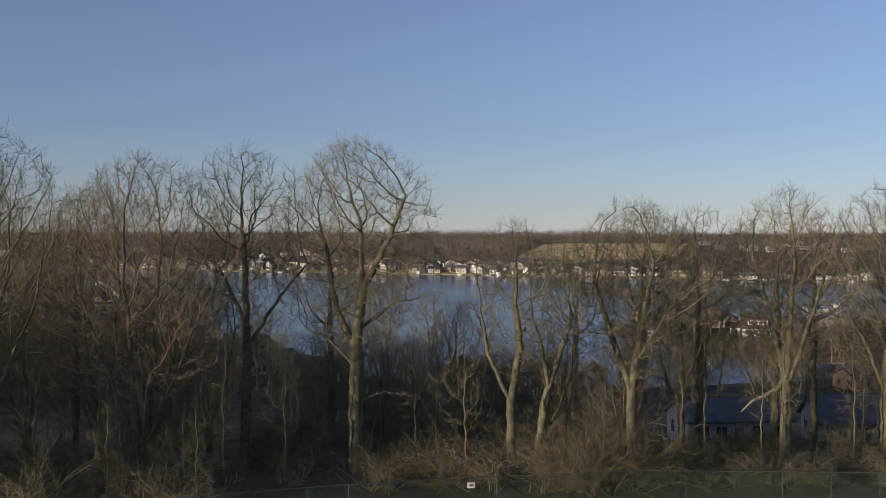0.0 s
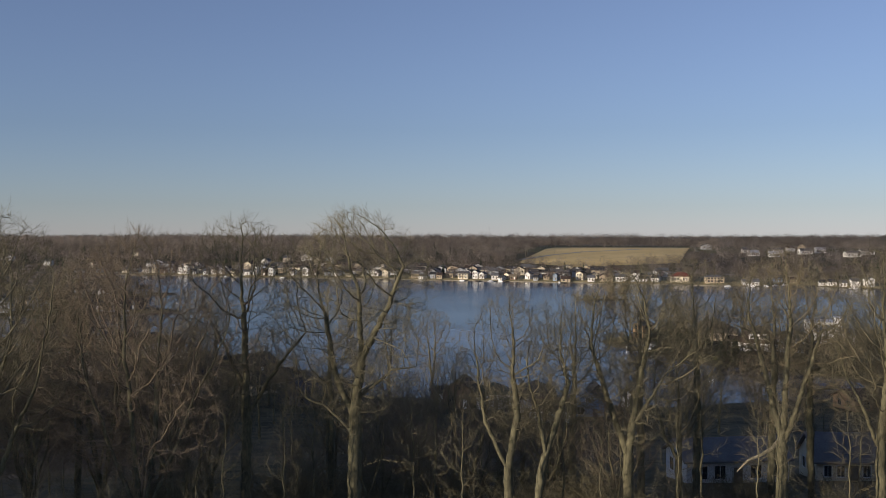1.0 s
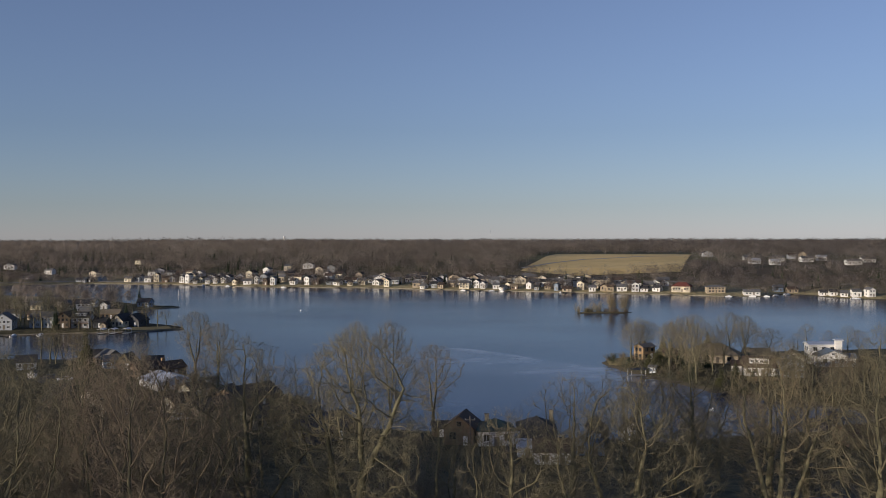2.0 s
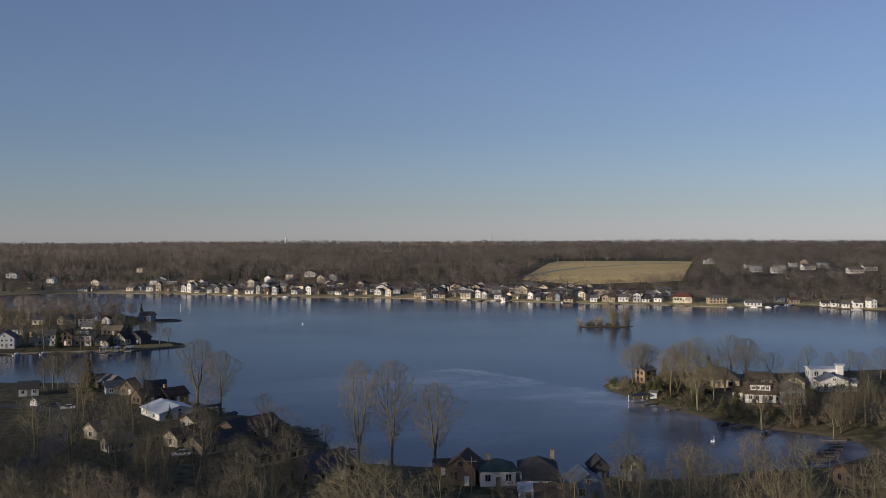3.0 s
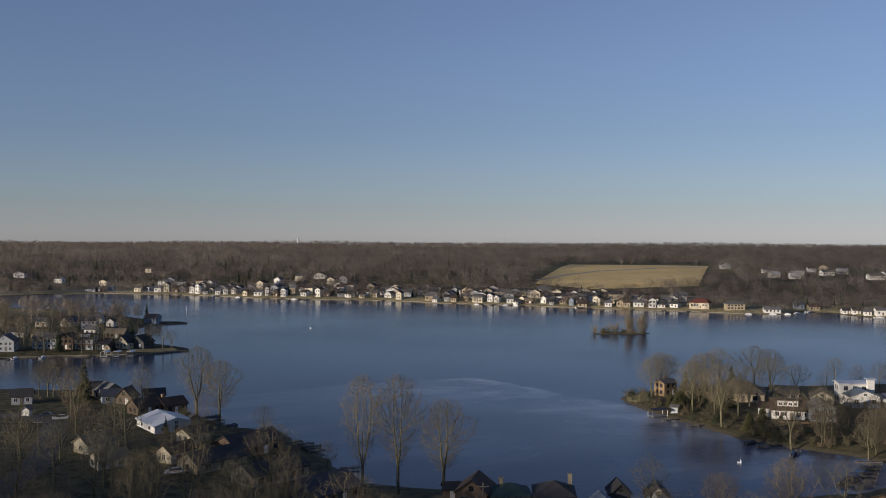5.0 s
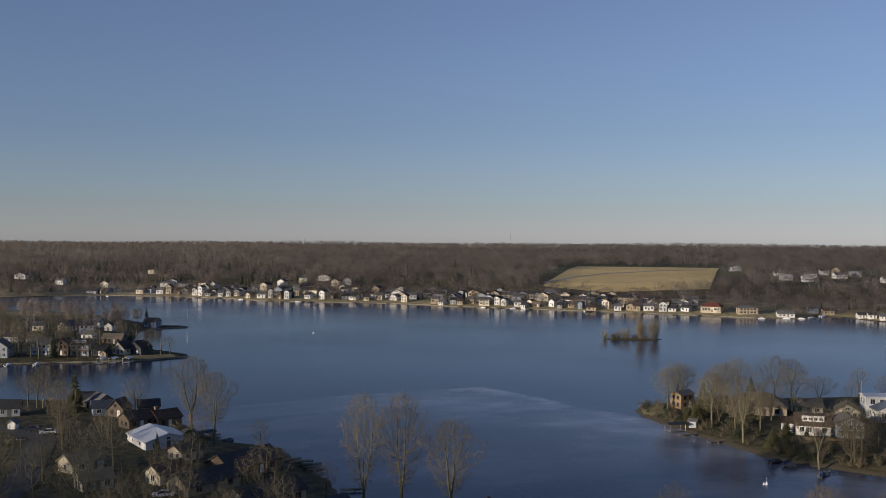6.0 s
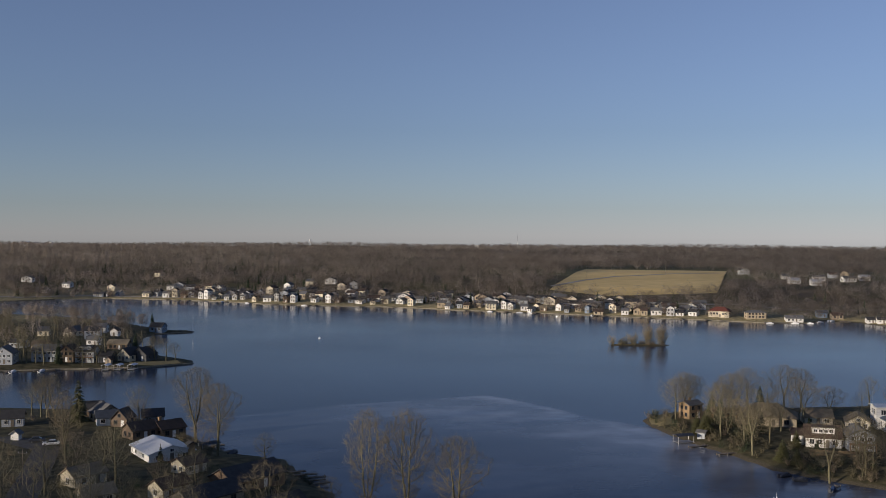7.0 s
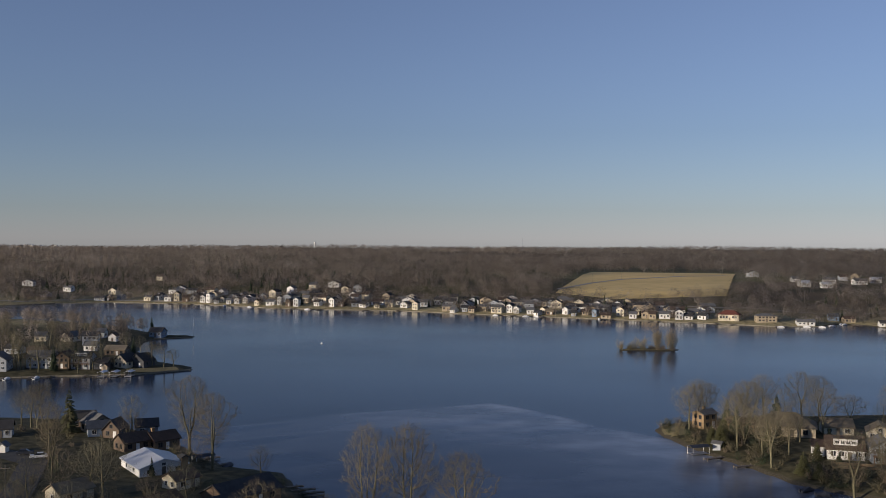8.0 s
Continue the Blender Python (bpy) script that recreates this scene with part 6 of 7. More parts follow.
house(263.3, 764.9, -8, 7.0, 7.5, 3.1, 1.7, "blue", "grey", "x", storeys=1, windows=2, side=1, group="houses along the far shore")
house(270.7, 755.6, -2, 7.3, 7.5, 2.6, 1.7, "tan", "brown", "x", storeys=1, windows=3, side=1, group="houses along the far shore")
house(285.0, 731.2, -8, 5.0, 7.5, 2.2, 1.7, "white", "dark", "x", storeys=1, windows=2, side=1, group="houses along the far shore")
house(289.7, 724.3, -10, 5.3, 7.5, 2.4, 1.7, "white", "dark", "x", storeys=1, windows=2, side=1, group="houses along the far shore")
house(293.3, 713.3, -17, 4.9, 7.5, 2.3, 1.7, "white", "grey", "x", storeys=1, windows=2, side=1, group="houses along the far shore")
house(299.7, 708.5, -6, 6.0, 7.5, 3.5, 1.7, "white", "grey", "x", storeys=1, windows=2, side=1, group="houses along the far shore")
house(307.3, 703.0, 6, 4.8, 7.5, 5.0, 1.3, "white", "grey", "y", storeys=2, windows=2, side=1, group="houses along the far shore")
# the streets behind them
house(-292.0, 962.3, -8, 8.0, 7.5, 3.0, 2.0, "white", "dark", "y", windows=3, side=1, group="houses in the far streets")
house(-288.5, 992.3, 80, 7.1, 7.5, 3.6, 2.0, "white", "grey", "y", windows=3, side=1, group="houses in the far streets")
house(-282.7, 998.2, 0, 10.1, 7.5, 4.6, 2.0, "grey", "dark", "y", windows=3, side=1, group="houses in the far streets")
house(-270.3, 992.0, 0, 10.8, 7.5, 3.0, 2.0, "grey", "dark", "x", windows=3, side=1, group="houses in the far streets")
house(-254.5, 969.0, 80, 6.4, 7.5, 4.6, 2.0, "white", "brown", "y", windows=3, side=1, group="houses in the far streets")
house(-240.6, 965.1, 80, 8.1, 7.5, 3.4, 2.0, "cream", "dark", "x", windows=3, side=1, group="houses in the far streets")
house(-236.0, 977.3, -18, 6.2, 7.5, 3.8, 2.0, "white", "grey", "y", windows=3, side=1, group="houses in the far streets")
house(-215.1, 938.3, -18, 9.4, 7.5, 3.7, 2.0, "grey", "dark", "y", windows=3, side=1, group="houses in the far streets")
house(-210.3, 949.7, 80, 8.9, 7.5, 3.2, 2.0, "grey", "grey", "x", windows=3, side=1, group="houses in the far streets")
house(-194.9, 934.1, -8, 8.9, 7.5, 3.1, 2.0, "white", "brown", "y", windows=3, side=1, group="houses in the far streets")
house(-187.9, 932.3, 0, 6.4, 7.5, 4.4, 2.0, "grey", "grey", "y", windows=3, side=1, group="houses in the far streets")
house(-181.7, 955.6, 70, 9.9, 7.5, 4.7, 2.0, "cream", "brown", "x", windows=3, side=1, group="houses in the far streets")
house(-161.7, 914.1, 80, 7.3, 7.5, 4.9, 2.0, "grey", "grey", "x", windows=3, side=1, group="houses in the far streets")
house(-155.6, 920.1, 0, 7.8, 7.5, 5.0, 2.0, "cream", "dark", "x", windows=3, side=1, group="houses in the far streets")
house(-143.5, 905.7, -18, 6.3, 7.5, 4.4, 2.0, "tan", "grey", "x", windows=3, side=1, group="houses in the far streets")
house(-137.2, 921.3, -18, 7.6, 7.5, 3.1, 2.0, "white", "dark", "x", windows=3, side=1, group="houses in the far streets")
house(-125.9, 902.8, -18, 8.1, 7.5, 3.3, 2.0, "tan", "dark", "y", windows=3, side=1, group="houses in the far streets")
house(-117.0, 912.7, 0, 6.2, 7.5, 3.4, 2.0, "grey", "dark", "y", windows=3, side=1, group="houses in the far streets")
house(-105.8, 894.9, 0, 6.3, 7.5, 4.0, 2.0, "tan", "grey", "y", windows=3, side=1, group="houses in the far streets")
house(-100.5, 907.6, 80, 10.6, 7.5, 4.8, 2.0, "white", "brown", "y", windows=3, side=1, group="houses in the far streets")
house(-92.3, 923.6, 70, 9.2, 7.5, 4.0, 2.0, "cream", "brown", "y", windows=3, side=1, group="houses in the far streets")
house(-78.9, 888.6, -8, 10.9, 7.5, 2.9, 2.0, "white", "brown", "x", windows=3, side=1, group="houses in the far streets")
house(-72.8, 916.1, 70, 8.3, 7.5, 4.4, 2.0, "tan", "dark", "x", windows=3, side=1, group="houses in the far streets")
house(-64.7, 889.5, 0, 9.1, 7.5, 3.1, 2.0, "white", "dark", "x", windows=3, side=1, group="houses in the far streets")
house(-53.2, 887.0, 0, 9.4, 7.5, 4.6, 2.0, "white", "grey", "y", windows=3, side=1, group="houses in the far streets")
house(-47.5, 877.0, 70, 9.0, 7.5, 4.0, 2.0, "tan", "grey", "x", windows=3, side=1, group="houses in the far streets")
house(-38.9, 875.6, -18, 10.4, 7.5, 3.5, 2.0, "grey", "grey", "x", windows=3, side=1, group="houses in the far streets")
house(-27.1, 886.1, 0, 7.0, 7.5, 3.7, 2.0, "white", "dark", "x", windows=3, side=1, group="houses in the far streets")
house(-22.6, 904.2, 0, 10.0, 7.5, 3.9, 2.0, "tan", "dark", "y", windows=3, side=1, group="houses in the far streets")
house(-13.7, 896.5, 0, 7.0, 7.5, 4.8, 2.0, "cream", "dark", "x", windows=3, side=1, group="houses in the far streets")
house(-1.9, 856.7, -8, 10.4, 7.5, 4.4, 2.0, "grey", "dark", "y", windows=3, side=1, group="houses in the far streets")
house(4.4, 891.7, -8, 6.0, 7.5, 2.8, 2.0, "tan", "grey", "x", windows=3, side=1, group="houses in the far streets")
house(13.8, 876.8, -18, 8.4, 7.5, 3.9, 2.0, "tan", "brown", "y", windows=3, side=1, group="houses in the far streets")
house(20.6, 850.0, -18, 10.3, 7.5, 4.3, 2.0, "grey", "grey", "y", windows=3, side=1, group="houses in the far streets")
house(31.5, 864.3, 80, 10.7, 7.5, 4.5, 2.0, "tan", "dark", "x", windows=3, side=1, group="houses in the far streets")
house(37.7, 863.1, 0, 10.9, 7.5, 3.1, 2.0, "cream", "grey", "x", windows=3, side=1, group="houses in the far streets")
house(47.6, 860.2, 0, 7.4, 7.5, 3.2, 2.0, "grey", "grey", "x", windows=3, side=1, group="houses in the far streets")
house(53.5, 858.9, 0, 10.5, 7.5, 4.2, 2.0, "grey", "dark", "y", windows=3, side=1, group="houses in the far streets")
house(64.5, 852.5, -18, 8.6, 7.5, 4.6, 2.0, "cream", "dark", "x", windows=3, side=1, group="houses in the far streets")
house(70.9, 844.9, -18, 8.9, 7.5, 4.5, 2.0, "cream", "dark", "y", windows=3, side=1, group="houses in the far streets")
house(80.1, 852.3, 0, 9.1, 7.5, 4.7, 2.0, "tan", "grey", "x", windows=3, side=1, group="houses in the far streets")
house(88.6, 846.3, -8, 7.5, 7.5, 4.4, 2.0, "cream", "dark", "y", windows=3, side=1, group="houses in the far streets")
house(94.6, 825.4, 80, 8.2, 7.5, 2.8, 2.0, "tan", "grey", "y", windows=3, side=1, group="houses in the far streets")
house(102.8, 835.3, 70, 7.8, 7.5, 4.2, 2.0, "white", "grey", "x", windows=3, side=1, group="houses in the far streets")
house(111.6, 847.2, 0, 9.2, 7.5, 4.1, 2.0, "cream", "grey", "y", windows=3, side=1, group="houses in the far streets")
house(117.4, 829.5, 80, 8.4, 7.5, 4.5, 2.0, "white", "dark", "x", windows=3, side=1, group="houses in the far streets")
house(126.2, 839.4, 80, 6.8, 7.5, 4.3, 2.0, "tan", "grey", "x", windows=3, side=1, group="houses in the far streets")
house(127.4, 799.7, 0, 6.2, 7.5, 3.0, 2.0, "cream", "grey", "y", windows=3, side=1, group="houses in the far streets")
house(140.0, 818.6, -8, 6.9, 7.5, 4.2, 2.0, "tan", "grey", "y", windows=3, side=1, group="houses in the far streets")
house(148.4, 819.5, 80, 8.8, 7.5, 3.7, 2.0, "grey", "brown", "y", windows=3, side=1, group="houses in the far streets")
house(152.3, 802.0, 0, 6.8, 7.5, 3.9, 2.0, "cream", "dark", "y", windows=3, side=1, group="houses in the far streets")
house(155.6, 786.2, 0, 10.9, 7.5, 4.7, 2.0, "white", "brown", "x", windows=3, side=1, group="houses in the far streets")
house(162.8, 785.8, -18, 9.0, 7.5, 3.3, 2.0, "white", "dark", "x", windows=3, side=1, group="houses in the far streets")
house(175.5, 795.9, 70, 9.7, 7.5, 3.5, 2.0, "white", "grey", "x", windows=3, side=1, group="houses in the far streets")
house(181.4, 800.3, 0, 10.6, 7.5, 4.8, 2.0, "tan", "grey", "x", windows=3, side=1, group="houses in the far streets")
house(-255.1, 957.2, 80, 8.9, 7.5, 3.5, 2.0, "tan", "brown", "x", windows=3, side=1, group="houses in the far streets")
house(-249.7, 986.4, -18, 10.4, 7.5, 4.1, 2.0, "cream", "brown", "x", windows=3, side=1, group="houses in the far streets")
house(-197.3, 925.2, 80, 8.6, 7.5, 4.4, 2.0, "white", "dark", "x", windows=3, side=1, group="houses in the far streets")
house(-163.0, 928.7, 0, 6.7, 7.5, 3.1, 2.0, "white", "grey", "x", windows=3, side=1, group="houses in the far streets")
house(-160.8, 929.1, -18, 6.1, 7.5, 2.8, 2.0, "white", "dark", "y", windows=3, side=1, group="houses in the far streets")
house(-149.6, 931.6, 0, 7.7, 7.5, 4.7, 2.0, "tan", "grey", "x", windows=3, side=1, group="houses in the far streets")
house(-140.6, 940.3, 80, 9.8, 7.5, 3.5, 2.0, "tan", "dark", "y", windows=3, side=1, group="houses in the far streets")
house(-127.4, 902.0, 70, 8.4, 7.5, 4.9, 2.0, "cream", "brown", "y", windows=3, side=1, group="houses in the far streets")
house(-105.1, 931.0, 80, 8.0, 7.5, 3.3, 2.0, "white", "grey", "x", windows=3, side=1, group="houses in the far streets")
house(-58.5, 891.9, -8, 7.4, 7.5, 4.1, 2.0, "grey", "grey", "x", windows=3, side=1, group="houses in the far streets")
house(-51.0, 909.1, 0, 10.7, 7.5, 4.3, 2.0, "cream", "grey", "y", windows=3, side=1, group="houses in the far streets")
house(-49.0, 902.2, -18, 7.0, 7.5, 3.3, 2.0, "cream", "grey", "y", windows=3, side=1, group="houses in the far streets")
house(-24.3, 889.4, -18, 9.3, 7.5, 4.3, 2.0, "white", "grey", "x", windows=3, side=1, group="houses in the far streets")
house(-16.3, 869.9, 0, 9.0, 7.5, 4.4, 2.0, "grey", "dark", "x", windows=3, side=1, group="houses in the far streets")
house(-4.5, 852.1, -8, 6.3, 7.5, 4.3, 2.0, "white", "brown", "y", windows=3, side=1, group="houses in the far streets")
house(-2.2, 858.3, 70, 6.7, 7.5, 4.1, 2.0, "tan", "grey", "y", windows=3, side=1, group="houses in the far streets")
house(3.8, 881.4, -18, 10.2, 7.5, 3.2, 2.0, "grey", "dark", "y", windows=3, side=1, group="houses in the far streets")
house(15.6, 869.7, 80, 7.0, 7.5, 4.3, 2.0, "tan", "brown", "x", windows=3, side=1, group="houses in the far streets")
house(25.3, 849.0, 80, 7.7, 7.5, 3.3, 2.0, "white", "grey", "x", windows=3, side=1, group="houses in the far streets")
house(28.3, 870.9, 80, 7.6, 7.5, 3.9, 2.0, "white", "brown", "y", windows=3, side=1, group="houses in the far streets")
house(35.7, 882.3, 0, 9.1, 7.5, 3.6, 2.0, "white", "dark", "y", windows=3, side=1, group="houses in the far streets")
house(44.5, 868.9, 70, 9.7, 7.5, 3.3, 2.0, "grey", "brown", "x", windows=3, side=1, group="houses in the far streets")
house(49.5, 853.0, 80, 10.9, 7.5, 2.9, 2.0, "grey", "grey", "y", windows=3, side=1, group="houses in the far streets")
house(56.2, 861.4, 70, 6.1, 7.5, 3.3, 2.0, "tan", "grey", "x", windows=3, side=1, group="houses in the far streets")
house(65.9, 852.0, 0, 7.2, 7.5, 4.0, 2.0, "grey", "dark", "y", windows=3, side=1, group="houses in the far streets")
house(76.8, 858.1, 80, 9.3, 7.5, 4.9, 2.0, "cream", "grey", "y", windows=3, side=1, group="houses in the far streets")
house(80.4, 819.3, 80, 6.8, 7.5, 4.7, 2.0, "grey", "dark", "y", windows=3, side=1, group="houses in the far streets")
house(97.8, 812.9, -8, 9.1, 7.5, 5.0, 2.0, "tan", "grey", "x", windows=3, side=1, group="houses in the far streets")
house(103.4, 809.2, -18, 10.1, 7.5, 4.4, 2.0, "white", "grey", "x", windows=3, side=1, group="houses in the far streets")
house(115.2, 813.2, 70, 6.3, 7.5, 4.7, 2.0, "white", "dark", "y", windows=3, side=1, group="houses in the far streets")
house(132.9, 816.9, -18, 9.8, 7.5, 4.8, 2.0, "tan", "dark", "x", windows=3, side=1, group="houses in the far streets")
house(138.9, 814.4, 0, 10.3, 7.5, 3.0, 2.0, "tan", "grey", "y", windows=3, side=1, group="houses in the far streets")
house(152.4, 786.1, -8, 7.0, 7.5, 4.6, 2.0, "grey", "grey", "x", windows=3, side=1, group="houses in the far streets")
house(166.1, 779.3, 80, 7.5, 7.5, 4.0, 2.0, "cream", "grey", "y", windows=3, side=1, group="houses in the far streets")
house(182.9, 799.9, 80, 8.6, 7.5, 2.9, 2.0, "white", "grey", "x", windows=3, side=1, group="houses in the far streets")
house(101.1, 814.1, 80, 6.5, 7.5, 3.5, 2.0, "grey", "brown", "x", windows=3, side=1, group="houses in the far streets")
house(88.3, 819.5, -18, 9.2, 7.5, 4.1, 2.0, "white", "dark", "x", windows=3, side=1, group="houses in the far streets")
house(-151.0, 992.0, 80, 9.8, 7.5, 4.2, 2.0, "cream", "grey", "y", windows=3, side=1, group="houses in the far streets")
house(-131.9, 997.2, -8, 10.8, 7.5, 4.0, 2.0, "white", "dark", "y", windows=3, side=1, group="houses in the far streets")
house(-168.9, 971.5, 70, 6.9, 7.5, 5.0, 2.0, "white", "grey", "x", windows=3, side=1, group="houses in the far streets")
house(-115.7, 958.6, 80, 7.3, 7.5, 4.3, 2.0, "cream", "brown", "x", windows=3, side=1, group="houses in the far streets")
house(-105.2, 962.3, 0, 7.5, 7.5, 4.9, 2.0, "grey", "dark", "y", windows=3, side=1, group="houses in the far streets")
house(285.3, 1043.3, 0, 10.3, 7.5, 4.2, 2.0, "grey", "dark", "y", windows=3, side=1, group="houses in the far streets")
house(309.9, 989.3, 0, 6.5, 7.5, 2.9, 2.0, "white", "grey", "x", windows=3, side=1, group="houses in the far streets")
house(358.2, 997.7, 80, 10.4, 7.5, 3.2, 2.0, "grey", "brown", "y", windows=3, side=1, group="houses in the far streets")
house(367.9, 993.3, 70, 7.9, 7.5, 4.9, 2.0, "tan", "brown", "x", windows=3, side=1, group="houses in the far streets")
house(-399.8, 957.6, -18, 7.7, 7.5, 3.0, 2.0, "white", "dark", "x", windows=3, side=1, group="houses in the far streets")
house(-392.6, 993.9, -8, 8.0, 7.5, 3.8, 2.0, "white", "grey", "x", windows=3, side=1, group="houses in the far streets")
house(-440.1, 1011.5, 0, 10.9, 7.5, 3.9, 2.0, "white", "grey", "y", windows=3, side=1, group="houses in the far streets")
house(-327.4, 1076.9, 70, 7.8, 7.5, 4.1, 2.0, "cream", "brown", "y", windows=3, side=1, group="houses in the far streets")
house(-345.9, 990.4, -18, 8.8, 7.5, 3.7, 2.0, "cream", "dark", "y", windows=3, side=1, group="houses in the far streets")
# low pale halls on the eastern rise
house(304, 946, 10, 9, 8, 3.4, 1.8, "white", "metal", "x", windows=4, side=2, name="hall", label="low white building with a pale roof", group="pale halls on the rise")
house(336, 972, -14, 11, 8, 3.4, 1.8, "white", "grey", "x", windows=4, side=2, name="hall", label="low white building with a pale roof", group="pale halls on the rise")
house(358, 957, 6, 12, 8, 3.4, 1.8, "white", "grey", "x", windows=4, side=2, name="hall", label="low white building with a pale roof", group="pale halls on the rise")
house(377, 968, -10, 9, 8, 3.4, 1.8, "white", "metal", "x", windows=4, side=2, name="hall", label="low white building with a pale roof", group="pale halls on the rise")
house(383, 908, -4, 13, 10, 3.4, 1.8, "white", "grey", "x", windows=4, side=2, name="hall", label="low white building with a pale roof", group="pale halls on the rise")
house(405, 928, -4, 12, 10, 3.4, 1.8, "white", "grey", "x", windows=4, side=2, name="hall", label="low white building with a pale roof", group="pale halls on the rise")
house(318, 930, -4, 9, 8, 3.4, 1.8, "white", "metal", "x", windows=4, side=2, name="hall", label="low white building with a pale roof", group="pale halls on the rise")


# ---- shores, docks and boats ----
def seawall(points, top, thick=0.5, label="low pale stone seawall along the shore"):
    """A low wall along the waterline, stone by stone in its courses."""
    bm = bmesh.new()
    for (ax, ay), (bx, by) in zip(points, points[1:]):
        l = math.hypot(bx - ax, by - ay)
        n = max(1, int(l / 6))
        a = math.degrees(math.atan2(by - ay, bx - ax))
        for k in range(n):
            c = (k + 0.5) / n
            add_box(bm, -l / n / 2, l / n / 2, -thick / 2, thick / 2, -0.8, top * rng.uniform(0.85, 1.15), m=pose(ax + (bx - ax) * c, ay + (by - ay) * c, 0, 0, 0, a + rng.uniform(-2, 2)))
    me = bpy.data.meshes.new("seawall")
    bm.to_mesh(me)
    bm.free()
    me.materials.append(STONE_EDGE)
    return tagged(new("seawall", me), label, "wall", kind="structure")


seawall([p for p in FAR_SHORE if -380 < p[0] < 250], 0.6)
seawall([(-204, 459), (-179, 467), (-147, 473), (-134, 484), (-126, 490)], 0.7)
seawall([(-186, 622), (-167, 634)], 0.6)

DOCK_MESH = {}


def dock(x, y, turn, long_, wide=1.3, level=0.55, label="weathered wooden dock over the water", group=""):
    ob = thing("dock", x, y, 0, turn, label, "dock", group)
    n = int(long_ / 0.6)
    key = round(wide, 1)
    if key not in DOCK_MESH:
        bm = box(-0.27, 0.27, -wide / 2, wide / 2, 0, 0.06)
        DOCK_MESH[key] = bpy.data.meshes.new("plank")
        bm.to_mesh(DOCK_MESH[key])
        bm.free()
        DOCK_MESH[key].materials.append(WOOD)
    for k in range(n):
        p = mesh_part("plank", DOCK_MESH[key], ob)
        p.location = ((k + 0.5) * 0.6, 0, level)
    for s in (-1, 1):
        part("beam", box(0, n * 0.6, s * wide * 0.38 - 0.06, s * wide * 0.38 + 0.06, level - 0.2, level - 0.004), WOOD, ob)
        for k in range(int(long_ / 3) + 1):
            xx = min(k * 3.0 + 0.2, n * 0.6 - 0.1)
            part("post", tube((xx, s * (wide / 2 + 0.06), -2.0), (xx, s * (wide / 2 + 0.06), level + 0.35), 0.07, sides=6), WOOD, ob)
    return ob


def boat(x, y, turn, long_, colour="dark", label="small covered motor boat at its mooring", z=0.0):
    """A hull with a pointed bow, its gunwale, a cover and a motor."""
    ob = thing("boat", x, y, z, turn, label, "boat")
    w = long_ * 0.19
    bm = bmesh.new()
    rings = []
    for f, half, keel in ((0, 1.0, -0.15), (0.35, 1.0, -0.18), (0.7, 0.82, -0.12), (0.9, 0.42, 0.05), (1.0, 0.04, 0.30)):
        xx = (f - 0.5) * long_
        rings.append([bm.verts.new(v) for v in ((xx, -w * half, 0.6), (xx, -w * half * 0.75, 0.1), (xx, 0, keel), (xx, w * half * 0.75, 0.1), (xx, w * half, 0.6))])
    for a, b in zip(rings, rings[1:]):
        for k in range(4):
            bm.faces.new((a[k], b[k], b[k + 1], a[k + 1]))
        bm.faces.new((a[4], b[4], b[0], a[0]))
    bm.faces.new(rings[0])
    bm.faces.new(rings[-1][::-1])
    bmesh.ops.recalc_face_normals(bm, faces=bm.faces)
    part("hull", bm, HULLS["white" if colour == "white" else "dark"], ob)
    bm = bmesh.new()
    prof = [(-0.48, 0.62, 0.98), (-0.1, 1.15, 0.95), (0.12, 1.25, 0.8), (0.4, 0.75, 0.35)]
    rows = [[bm.verts.new((f * long_, -w * h, 0.604)), bm.verts.new((f * long_, -w * h * 0.5, t)), bm.verts.new((f * long_, w * h * 0.5, t)), bm.verts.new((f * long_, w * h, 0.604))] for f, t, h in prof]
    for a, b in zip(rows, rows[1:]):
        for k in range(3):
            bm.faces.new((a[k], b[k], b[k + 1], a[k + 1]))
    bm.faces.new(rows[0])
    bm.faces.new(rows[-1][::-1])
    part("cover", bm, HULLS[colour], ob)
    part("motor", box(-long_ / 2 - 0.45, -long_ / 2 - 0.02, -0.2, 0.2, 0.2, 1.0), HULLS["dark"], ob)
    return ob


def boat_lift(x, y, turn, colour="dark", label="boat lift with a canopy over the water"):
    ob = thing("boat_lift", x, y, 0, turn, label, "boat lift")
    for sx in (-2.6, 2.6):
        for sy in (-1.4, 1.4):
            part("post", tube((sx, sy, -1.5), (sx, sy, 2.3), 0.06, sides=6), METAL, ob)
    part("cradle", box(-2.6, 2.6, -1.4, 1.4, 0.35, 0.50), METAL, ob)
    part("canopy", gable_roof(5.6, 2.8, 2.3, 0.45, "x", 0.15, 0.08), HULLS[colour], ob)
    return ob


# stored dock sections and boats by the near west shore
for k, (x, y, t, l) in enumerate(((-44, 284, 24, 5), (-42, 281, 22, 6), (-39.5, 278.5, 20, 6), (-38, 276, 24, 5), (-36, 273.5, 20, 4.5))):
    dock(x, y, t, l, 1.2, 0.7, "dark dock section laid up at the shore", "laid-up dock sections")
dock(-68, 305, 40, 7, 1.4)
dock(-73, 312, 40, 7, 1.4)
boat_lift(-70.5, 309.5, 40, "dark")
boat(-62.5, 304.5, 70, 4.5, "dark", z=0.4)
dock(-26, 256, 15, 5, 1.2)

